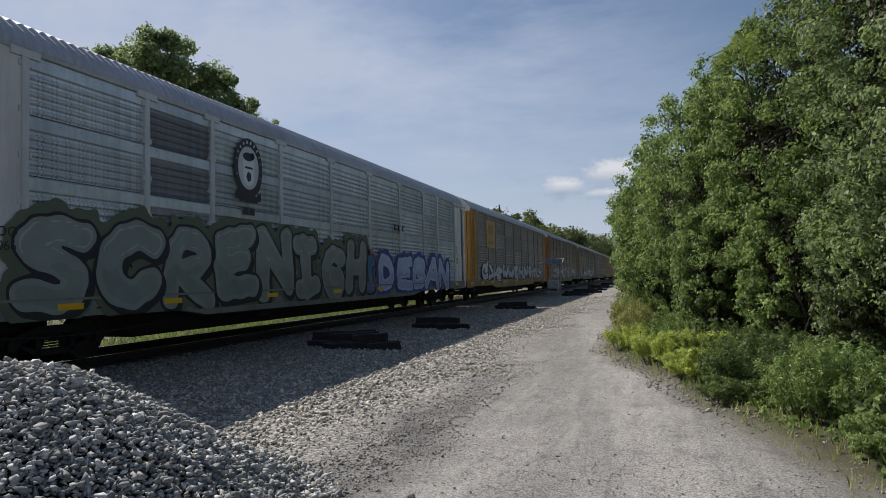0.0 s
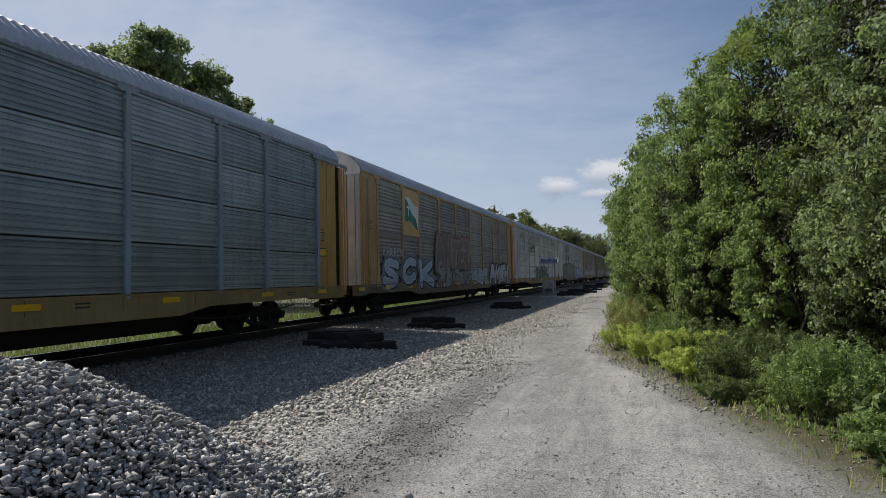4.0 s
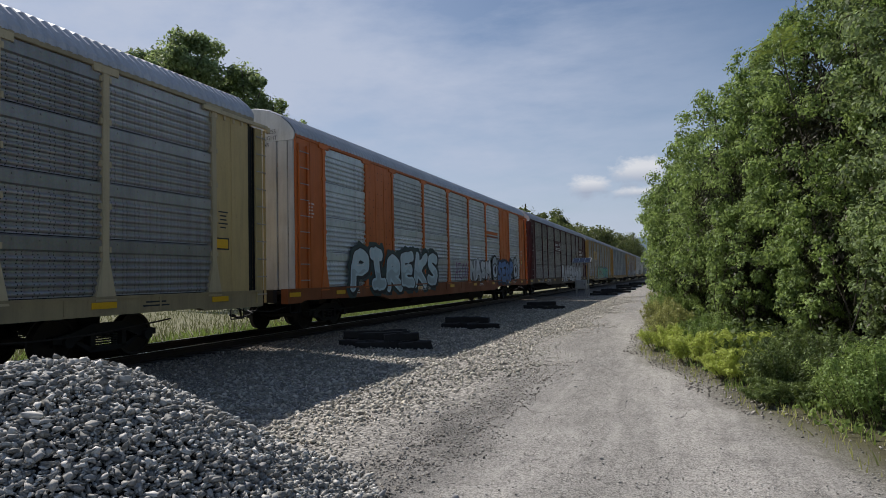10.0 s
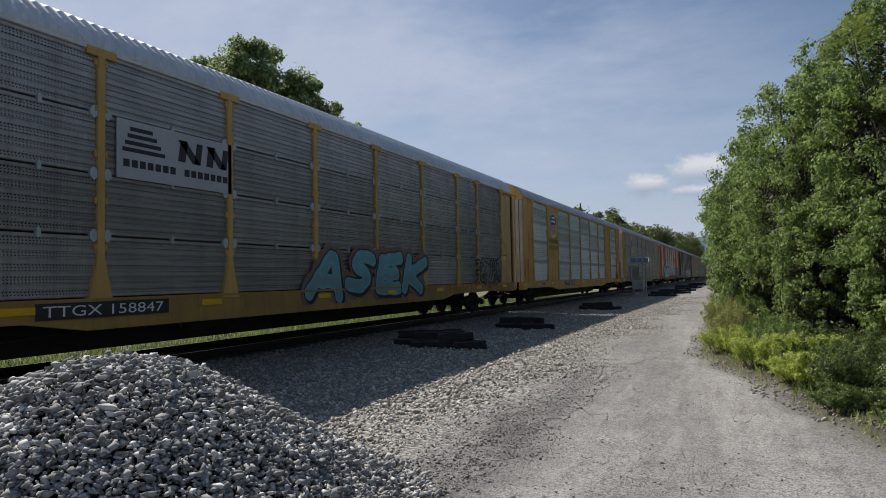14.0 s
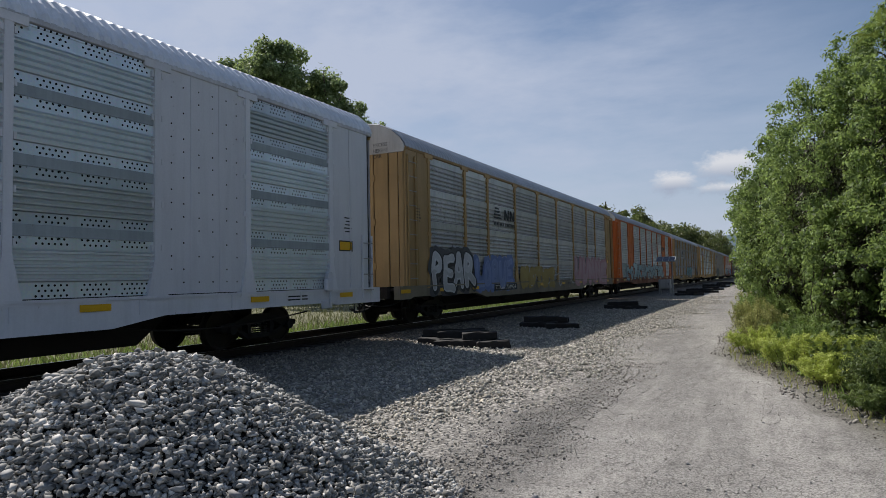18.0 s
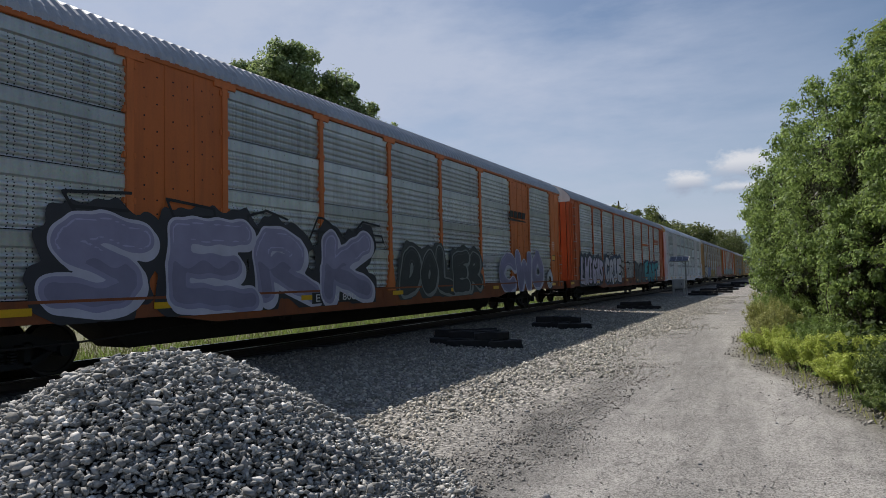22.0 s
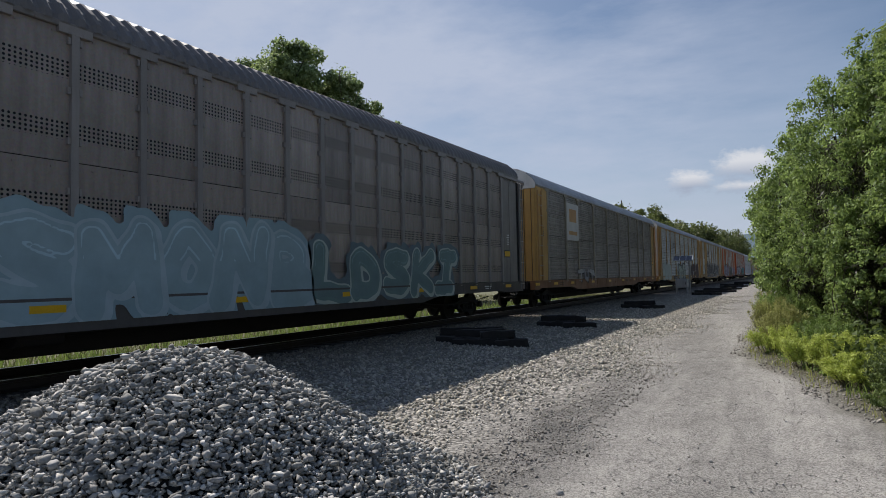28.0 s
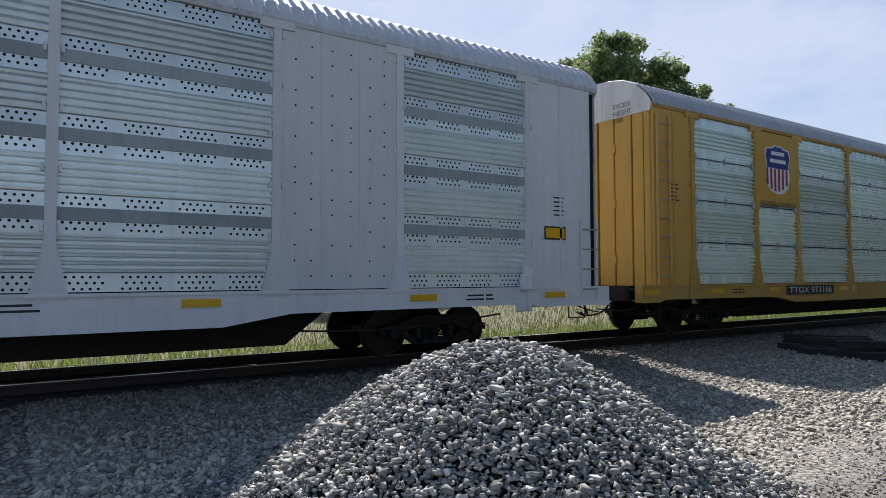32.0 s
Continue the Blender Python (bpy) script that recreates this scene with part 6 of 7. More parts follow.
OFFSETS = {15: 0.3, 16: 0.35, 17: 0.3}
train = {}


def build_train():
    for k, spec in CARS.items():
        train[k] = autorack(spec, k + 20)
        train[k].matrix_basis = pose(TRACK_X, START - k * CAR_LENGTH, 0)


build_train()

# ---- loose stone, heaps and trackside things ----
def fast_mesh(name, verts, faces, material, smooth=False):
    """verts: n x 3 array; faces: m x k array of indices."""
    me = bpy.data.meshes.new(name)
    n, (m, k) = len(verts), faces.shape
    me.vertices.add(n)
    me.vertices.foreach_set("co", np.asarray(verts, dtype=np.float32).ravel())
    me.loops.add(m * k)
    me.loops.foreach_set("vertex_index", faces.astype(np.int32).ravel())
    me.polygons.add(m)
    me.polygons.foreach_set("loop_start", np.arange(0, m * k, k, dtype=np.int32))
    if smooth:
        me.polygons.foreach_set("use_smooth", np.ones(m, dtype=bool))
    me.materials.append(material)
    me.update(calc_edges=True)
    me.validate()
    return me


def stone_shapes(count=9, corners=8):
    """Broken stones: hulls of a few corners with flat facets, about 1 across."""
    rng = np.random.default_rng(2)
    out = []
    for _ in range(count):
        while True:             # corners that keep well apart give large plain facets
            p = rng.normal(size=(corners, 3))
            p /= np.linalg.norm(p, axis=1)[:, None]
            gap = np.linalg.norm(p[:, None] - p[None], axis=2) + 9 * np.eye(corners)
            if gap.min() > 0.62:
                break
        p = p * 0.52 * rng.uniform(0.78, 1.12, (corners, 1))
        bm = bmesh.new()
        for q in p:
            bm.verts.new(q)
        bmesh.ops.convex_hull(bm, input=bm.verts[:])
        bmesh.ops.delete(bm, geom=[v for v in bm.verts if not v.link_faces], context="VERTS")
        bmesh.ops.triangulate(bm, faces=bm.faces[:])
        bm.verts.index_update()
        out.append((np.array([v.co[:] for v in bm.verts]), np.array([[v.index for v in q.verts] for q in bm.faces])))
        bm.free()
    return out


STONE_SHAPES = stone_shapes()
PILE_STONE = stone_material("crushed_stone", (0.055, 0.052, 0.047), (0.80, 0.775, 0.73), (0.31, 0.275, 0.23), False, 2.4)
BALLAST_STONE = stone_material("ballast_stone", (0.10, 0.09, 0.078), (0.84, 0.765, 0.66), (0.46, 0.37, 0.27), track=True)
RUBBLE = stone_material("dark_rubble", (0.09, 0.083, 0.076), (0.48, 0.445, 0.40))
DRIVE_STONE = stone_material("drive_stone", (0.24, 0.225, 0.205), (0.46, 0.44, 0.41))


def stones(name, places, sizes, material, rng, flat=(1.12, 0.82, 0.6), parent=None, tilt=0.5):
    """Many stones in one mesh, lying mostly on their flat sides."""
    verts, faces, base = [], [], 0
    pick = rng.integers(0, len(STONE_SHAPES), len(places))
    for k, (sv, sf) in enumerate(STONE_SHAPES):
        w = np.where(pick == k)[0]
        n = len(w)
        v = sv[None] * (np.array(flat) * rng.uniform(0.75, 1.25, (n, 3)))[:, None] + rng.normal(0, 0.03, (n, len(sv), 3))
        a = rng.uniform(0, 2 * math.pi, n)
        c, s = np.cos(a)[:, None], np.sin(a)[:, None]
        v = np.stack([c * v[:, :, 0] - s * v[:, :, 1], s * v[:, :, 0] + c * v[:, :, 1], v[:, :, 2]], 2)
        tip, way = rng.normal(0, tilt, n)[:, None], rng.uniform(0, 2 * math.pi, n)
        ax = np.stack([np.cos(way), np.sin(way), np.zeros(n)], 1)[:, None]
        v = v * np.cos(tip)[:, :, None] + np.cross(np.broadcast_to(ax, v.shape), v) * np.sin(tip)[:, :, None] + ax * np.sum(ax * v, 2, keepdims=True) * (1 - np.cos(tip))[:, :, None]
        v = v * sizes[w][:, None, None] + places[w][:, None]
        verts.append(v.reshape(-1, 3))
        faces.append((sf[None] + (np.arange(n) * len(sv))[:, None, None] + base).reshape(-1, 3))
        base += n * len(sv)
    me = fast_mesh(name, np.concatenate(verts), np.concatenate(faces), material)
    ob = new(name, me)
    if parent:
        ob.parent = parent
    return ob


PILE = (-4.12, 3.08)
PILE_R, PILE_H = 2.2, 1.07


def pile_z(x, y):
    dx, dy = x - PILE[0], y - PILE[1]
    r = math.hypot(dx, dy) * (1 + 0.05 * noise.noise((dx, dy, 2.0)))
    if r >= PILE_R:
        return -9.0
    return ROAD_Z + PILE_H - 0.85 * (math.sqrt(r * r + 1) - 1) + 0.05 * noise.noise((x * 1.6, y * 1.6, 7.0))


def build_pile():
    pile = tagged(new("gravel_pile"), "heap of grey crushed stone beside the track", "gravel pile")
    pile.location = (PILE[0], PILE[1], ROAD_Z)
    m = Matrix.Translation((-PILE[0], -PILE[1], -ROAD_Z))
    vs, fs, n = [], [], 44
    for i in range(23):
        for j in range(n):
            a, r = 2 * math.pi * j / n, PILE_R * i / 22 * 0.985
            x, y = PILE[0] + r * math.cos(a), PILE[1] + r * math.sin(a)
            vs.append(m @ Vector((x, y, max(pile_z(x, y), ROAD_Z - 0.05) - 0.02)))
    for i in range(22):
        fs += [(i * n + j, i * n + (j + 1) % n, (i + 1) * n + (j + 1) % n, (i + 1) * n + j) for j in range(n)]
    # near-black mound: the shade between the stones is put into its colour
    part("mound", Geo().add(vs, fs), plain("gap_shade", (0.014, 0.013, 0.012), 0.95, 0, 30, 0.5, 0.5), pile)
    rng = np.random.default_rng(3)
    count = 50000
    r, a = PILE_R * np.sqrt(rng.uniform(0, 1.06, count)), rng.uniform(0, 2 * math.pi, count)
    xy = np.stack([PILE[0] + r * np.cos(a), PILE[1] + r * np.sin(a)], 1)
    front = (xy[:, 0] - PILE[0]) * 0.8 - (xy[:, 1] - PILE[1]) * 0.6 > -0.7        # the slope beyond the crest gets fewer, larger stones
    xy = xy[front | (rng.uniform(0, 1, count) < 0.35)]
    count = len(xy)
    front = (xy[:, 0] - PILE[0]) * 0.8 - (xy[:, 1] - PILE[1]) * 0.6 > -0.7
    size = np.clip(rng.lognormal(math.log(0.044), 0.32, count), 0.02, 0.095) * np.where(front, 1.0, 1.6)
    z = np.array([max(pile_z(*q), ground_z(*q)) for q in xy]) + rng.uniform(-0.5, 0.6, count) * size
    pts = np.column_stack([xy, z]) - np.array([PILE[0], PILE[1], ROAD_Z])
    # the side towards the drive: single stones
    near = np.where((xy[:, 0] - PILE[0]) * 0.8 - (xy[:, 1] - PILE[1]) * 0.45 > 0.9)[0]
    near = near[np.argsort(-size[near])][:300]
    rest = np.setdiff1d(np.arange(count), near)
    tagged(stones("loose_stone", pts[rest], size[rest], PILE_STONE, rng, parent=pile), kind="stuff")
    shapes = []
    for i in range(8):
        v, f = STONE_SHAPES[i % len(STONE_SHAPES)]
        shapes.append(fast_mesh("stone", v * np.array([1.1, 0.8, 0.55]) * rng.uniform(0.85, 1.15, 3), f, SINGLE_STONE))
    for i, k in enumerate(near):
        e = (rng.normal(0, 28), rng.normal(0, 28), rng.uniform(0, 360))
        ob = part("stone", shapes[i % 8], None, pile, m=pose(*pts[k], *e) @ Matrix.Scale(float(size[k]), 4))


def single_stone_material():
    mt, nt, bsdf, N, K = nodes_of("single_stone")
    rnd = N("ShaderNodeObjectInfo").outputs["Random"]
    co = N("ShaderNodeTexCoord").outputs["Object"]
    c = mix_node(nt, rnd, (0.05, 0.05, 0.05), (0.42, 0.415, 0.405))
    c = mix_node(nt, 0.5, c, mix_node(nt, noise_node(nt, co, 3, 4), (0.07, 0.07, 0.07), (0.45, 0.45, 0.45)))
    K(c, bsdf.inputs["Base Color"])
    bsdf.inputs["Roughness"].default_value = 0.85
    return mt


SINGLE_STONE = single_stone_material()
build_pile()


def scatter(name, label, count, box, size, seed, keep, flat=(1.1, 0.8, 0.6), material=None, sink=0.15):
    rng = np.random.default_rng(seed)
    x0, x1, y0, y1 = box
    x = rng.uniform(x0, x1, count)
    y = y0 + (y1 - y0) * rng.uniform(0, 1, count) ** 1.9      # thicker where the eye is near
    xy = np.array([(a, b) for a, b in zip(x, y) if keep(a, b, rng)])
    s = np.clip(rng.lognormal(math.log(size), 0.36, len(xy)), size * 0.45, size * 2.2)
    if name == "ballast":           # the stones shrink where they thin out on the drive
        s *= np.array([1 - 0.55 * smooth(ballast_edge(b) - 1.0, ballast_edge(b) + 0.6, a) for a, b in xy])
    z = np.array([ground_z(a, b) for a, b in xy]) + sink * s
    return tagged(stones(name, np.column_stack([xy, z]), s, material or BALLAST_STONE, rng, flat, tilt=0.9), label, "gravel", kind="stuff")


def on_pile(x, y):
    return math.hypot(x - PILE[0], y - PILE[1]) < PILE_R * 0.97


def ballast_edge(y):
    return -2.75 + 0.35 * math.sin(y * 0.7) + 0.2 * math.sin(y * 1.9)


scatter("ballast", "loose grey and buff ballast stone beside the rails", 78000, (-9.9, -1.5, 0.2, 48), 0.05, 11,
        lambda a, b, r: not on_pile(a, b) and r.random() < smooth(ballast_edge(b) + 1.0, ballast_edge(b) - 0.9, a))
scatter("ballast", "loose grey ballast stone beside the rails", 14000, (-9.9, -3.0, -4.0, 2.5), 0.055, 14,
        lambda a, b, r: not on_pile(a, b))
scatter("loose_gravel", "small loose stones on the packed drive", 34000, (-3.8, 2.6, 2.2, 20), 0.014, 12,
        lambda a, b, r: a < road_right(b) + 0.4 and r.random() < 0.25 + 0.75 * smooth(0.35, 0.7, noise.noise((a * 0.9, b * 0.5, 3.0)) + 0.5), material=DRIVE_STONE)
scatter("chippings", "dark fine chippings between the ballast and the drive", 13000, (-3.4, -1.3, 3.4, 12), 0.02, 15,
        lambda a, b, r: not on_pile(a, b) and abs(a + 2.45 + 0.4 * noise.noise((a * 0.6, b * 0.6, 6.0))) < 0.55 * (0.35 + 0.65 * r.random()), material=RUBBLE)
scatter("verge_gravel", "dark stones along the overgrown edge of the drive", 24000, (-3.2, 2.6, 5.0, 26), 0.032, 13,
        lambda a, b, r: b > 6.8 and abs(a - road_right(b) - 0.02) < 0.3 + 0.2 * noise.noise((a, b, 8.0)) and r.random() < smooth(6.6, 9.5, b), material=RUBBLE)


def old_sleeper(stack, m, length=1.25, w=0.23, h=0.18, seed=0):
    """A worn, cracked length of sleeper with split ends."""
    rnd = random.Random(seed)
    bm = bmesh.new()
    bmesh.ops.create_cube(bm, size=1, matrix=Matrix.Diagonal((length, w, h, 1)))
    bmesh.ops.subdivide_edges(bm, edges=[e for e in bm.edges if abs((e.verts[0].co - e.verts[1].co).x) > 0.5 * length], cuts=5)
    bmesh.ops.bevel(bm, geom=[e for e in bm.edges if len(e.link_faces) == 2 and e.calc_face_angle(0) > 1.0], offset=0.018, segments=1, affect="EDGES")
    for v in bm.verts:
        v.co += Vector((rnd.uniform(-0.03, 0.03), rnd.uniform(-0.014, 0.014), rnd.uniform(-0.014, 0.014)))
    part("sleeper", Geo().bm(bm), OLD_WOOD, stack, m=m)


OLD_WOOD = plain("tarred_wood", (0.018, 0.016, 0.015), 0.8, 0.0, 16, 0.5, 0.6)


def sleeper_heap(x, y, turn, rows, seed, label):
    st = tagged(new("sleeper_heap"), label, "sleeper heap", "heaps of old sleepers")
    st.matrix_basis = pose(x, y, ground_z(x, y), 0, 0, turn)
    rnd = random.Random(seed)
    for i, (dx, dy, level, rz, ln) in enumerate(rows):
        old_sleeper(st, pose(dx, dy, 0.07 + 0.175 * level, rnd.uniform(-5, 5), rnd.uniform(-3, 3), rz + rnd.uniform(-4, 4)), ln, seed=seed + i)
    return st


HEAP = ((-0.75, 0.55, 0, 12, 1.5), (-0.6, 0.2, 0, 15, 1.4), (-0.35, -0.2, 0, 8, 1.5), (-0.6, 0.45, 1, 4, 1.7), (-0.1, 0.1, 1, 18, 1.2), (0.35, -0.3, 0, 35, 1.0), (0.62, 0.0, 0, 38, 0.9), (0.5, -0.1, 1, 30, 0.8), (0.95, -0.25, 0, 30, 0.75), (0.1, -0.45, 0, 14, 1.1))
HEAP_B = ((-0.45, 0.3, 0, 10, 1.2), (-0.3, -0.05, 0, 14, 1.2), (-0.3, 0.2, 1, 8, 1.1), (0.15, 0.1, 0, 20, 1.0), (0.1, 0.2, 1, 10, 0.9), (0.55, -0.25, 0, 38, 1.0))
sleeper_heap(-6.75, 14.0, -8, HEAP, 21, "heap of black tarred sleepers on the ballast")
sleeper_heap(-6.45, 19.6, -4, HEAP_B, 22, "low heap of black tarred sleepers on the ballast")
sleeper_heap(-6.3, 30.8, 0, HEAP_B, 23, "low heap of tarred sleepers in the train's shadow")
sleeper_heap(-5.55, 50.4, 10, HEAP_B, 24, "distant heap of black sleepers beside the track")
sleeper_heap(-5.3, 57.5, -12, HEAP, 25, "distant heap of black sleepers beside the track")
sleeper_heap(-5.2, 66, 5, HEAP_B, 26, "distant heap of black sleepers beside the track")
sleeper_heap(-5.6, 78, 15, HEAP, 27, "distant heap of black sleepers beside the track")
sleeper_heap(-5.6, 96, -9, HEAP, 28, "distant heap of black sleepers beside the track")


def signal_box():
    """A trackside cabinet with a tilted solar panel on a mast."""
    b = tagged(new("trackside_cabinet"), "white trackside cabinet with tilted solar panel on a mast", "signal cabinet")
    b.matrix_basis = pose(-7.7, 53.8, ground_z(-7.7, 53.8), 0, 0, 0)
    grey, dark = paint((0.34, 0.34, 0.33), 0.5, 0.1, 0.3, 0.1), plain("solar_cell", (0.02, 0.025, 0.05), 0.2, 0.0, 20, 0.3, 0)
    part("cabinet", Geo().box(-0.48, 0.42, -0.35, 0.35, 0.42, 1.15, 0.03), grey, b)
    part("cabinet_door", Geo().box(-0.42, 0.36, -0.375, -0.352, 0.48, 1.09, 0.01), grey, b)
    part("door_handle", Geo().box(0.24, 0.28, -0.40, -0.375, 0.7, 0.88, 0.006), BLACK_STEEL, b)
    for lx in (-0.42, 0.36):
        for ly in (-0.28, 0.28):
            part("leg", Geo().box(lx - 0.04, lx + 0.04, ly - 0.04, ly + 0.04, -0.15, 0.42, 0.008), grey, b)
    part("mast", Geo().tube([(0.55, 0, -0.1), (0.55, 0, 2.75)], 0.055, 10), grey, b)
    fr = part("panel_frame", Geo().box(-0.75, 0.75, -0.42, 0.42, -0.03, 0.03, 0.008), grey, b, m=pose(0.1, 0, 2.75, 28, 0, 0))
    for i in range(3):
        part("solar_cell", Geo().box(-0.68 + i * 0.47, -0.26 + i * 0.47, -0.36, 0.36, 0.031, 0.036), dark, fr)
        part("backing", Geo().box(-0.68 + i * 0.47, -0.26 + i * 0.47, -0.36, 0.36, -0.036, -0.031), WHITE_INK, fr)
    part("strut", Geo().tube([(0.55, 0, 2.3), (0.0, 0.2, 2.68)], 0.025, 8), grey, b)


signal_box()


def drive_stone(x, y, s, seed):
    rng = np.random.default_rng(seed)
    v, f = STONE_SHAPES[seed % len(STONE_SHAPES)]
    ob = tagged(new("stone", fast_mesh("stone", v * np.array([1, 0.75, 0.5]) * rng.uniform(0.8, 1.2, 3) * s, f, SINGLE_STONE)), "single loose stone lying on the drive", "stone", "stones on the drive")
    ob.location = (x, y, ground_z(x, y) + 0.15 * s)


for i, (x, y, s) in enumerate(((-0.84, 5.79, 0.05), (-2.74, 4.65, 0.075), (-1.74, 4.5, 0.08), (-2.6, 5.6, 0.07), (-2.2, 6.6, 0.06), (-0.3, 7.7, 0.04), (-1.6, 9.4, 0.05), (-2.9, 7.2, 0.08))):
    drive_stone(x, y, s, 40 + i)


# ---- plants ----
def leaf_cloud(name, blobs, count, size, material, seed, parent=None, droop=0.3, shell=0.75, floor=None, long=1.5, flutter=0.6):
    """Many small leaves on lumpy masses; blobs: (x, y, z, rx, ry, rz)."""
    rng = np.random.default_rng(seed)
    B = np.array(blobs, dtype=float)
    area = (B[:, 3] * B[:, 4] + B[:, 4] * B[:, 5] + B[:, 3] * B[:, 5])
    pick = rng.choice(len(B), count, p=area / area.sum())
    d = rng.normal(size=(count, 3))
    d /= np.linalg.norm(d, axis=1)[:, None]
    r = 1 - (1 - shell) * rng.uniform(0, 1, count) ** 0.8 + rng.normal(0, 0.07, count)
    p = B[pick, :3] + d * B[pick, 3:] * r[:, None]
    if floor is not None:
        up = p[:, 2] > floor
        p, d = p[up], d[up]
    n = len(p)
    out = d + rng.normal(0, flutter, (n, 3)) + np.array([0, 0, 0.25])
    out /= np.linalg.norm(out, axis=1)[:, None]
    along = rng.normal(size=(n, 3)) + np.array([0, 0, -droop * 3])
    along -= out * np.sum(along * out, axis=1)[:, None]
    along /= np.linalg.norm(along, axis=1)[:, None]
    side = np.cross(out, along)
    s = size * rng.uniform(0.55, 1.35, n)[:, None]
    quad = np.stack([p - along * s * 0.5 * long, p + side * s * 0.42 + out * s * 0.1, p + along * s * 0.5 * long, p - side * s * 0.42 + out * s * 0.1], 1)
    f = np.arange(n * 4).reshape(n, 4)
    ob = new(name, fast_mesh(name, quad.reshape(-1, 3), f, material))
    if parent:
        ob.parent = parent
    return ob


def lumps(rng, c, r, n, small, full=False):
    """Smaller lumps spread over an ellipsoid, for an uneven outline."""
    out = []
    for _ in range(n):
        d = rng.normal(size=3)
        d /= np.sum(np.abs(d) ** 3) ** (1 / 3) if full else np.linalg.norm(d)
        k = rng.uniform(0.7, 0.97) if full else rng.uniform(0.45, 0.95)
        s = small * rng.uniform(0.6, 1.35)
        q = np.array(c) + d * np.array(r) * k
        out.append((*q, s, s, s * rng.uniform(0.7, 1.05)))
    return out


def limbs(g, rng, base, top, radius, crown_c, crown_r, n):
    base, top = Vector(base), Vector(top)
    mid = base.lerp(top, 0.5) + Vector((rng.uniform(-0.2, 0.2), rng.uniform(-0.2, 0.2), 0))
    g.tube([base - Vector((0, 0, 0.2)), base.lerp(mid, 0.5), mid, top], [radius * 1.25, radius, radius * 0.75, radius * 0.3], 9)
    for _ in range(n):
        a = base.lerp(top, rng.uniform(0.3, 0.9))
        d = rng.normal(size=3)
        d /= np.linalg.norm(d)
        e = Vector(np.array(crown_c) + d * np.array(crown_r) * 0.85)
        m = a.lerp(e, 0.5) + Vector((0, 0, 0.12 * (e - a).length))
        g.tube([a, m, e], [radius * 0.4, radius * 0.25, radius * 0.08], 6)


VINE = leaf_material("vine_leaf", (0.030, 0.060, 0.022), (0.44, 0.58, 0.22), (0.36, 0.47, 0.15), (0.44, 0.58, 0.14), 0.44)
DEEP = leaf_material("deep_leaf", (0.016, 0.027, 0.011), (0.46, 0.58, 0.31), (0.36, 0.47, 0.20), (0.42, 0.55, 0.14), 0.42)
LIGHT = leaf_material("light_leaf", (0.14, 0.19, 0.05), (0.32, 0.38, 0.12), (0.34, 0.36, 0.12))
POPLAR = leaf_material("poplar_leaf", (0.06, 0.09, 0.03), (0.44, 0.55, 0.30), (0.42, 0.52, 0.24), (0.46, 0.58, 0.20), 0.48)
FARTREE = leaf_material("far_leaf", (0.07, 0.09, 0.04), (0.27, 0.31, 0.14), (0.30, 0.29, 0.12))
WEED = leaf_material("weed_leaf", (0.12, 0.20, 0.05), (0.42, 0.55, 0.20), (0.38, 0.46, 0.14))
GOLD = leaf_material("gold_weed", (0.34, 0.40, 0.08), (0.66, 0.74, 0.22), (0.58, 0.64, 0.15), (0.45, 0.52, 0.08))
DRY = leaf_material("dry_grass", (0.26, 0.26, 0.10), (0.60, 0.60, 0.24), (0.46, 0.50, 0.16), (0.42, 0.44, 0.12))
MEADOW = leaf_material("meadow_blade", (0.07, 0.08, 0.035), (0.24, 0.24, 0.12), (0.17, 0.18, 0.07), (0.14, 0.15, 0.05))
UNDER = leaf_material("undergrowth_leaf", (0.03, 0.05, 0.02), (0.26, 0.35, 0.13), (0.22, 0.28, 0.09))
# near-black leaves: the shade inside the crowns is put into their colour
SHADED_INNER = leaf_material("shaded_inner_leaf", (0.018, 0.018, 0.010), (0.10, 0.095, 0.045), (0.06, 0.07, 0.03), (0.04, 0.05, 0.01), 0.15)
TWIG = plain("twig", (0.10, 0.08, 0.06), 0.9, 0, 20, 0.4, 0.3)


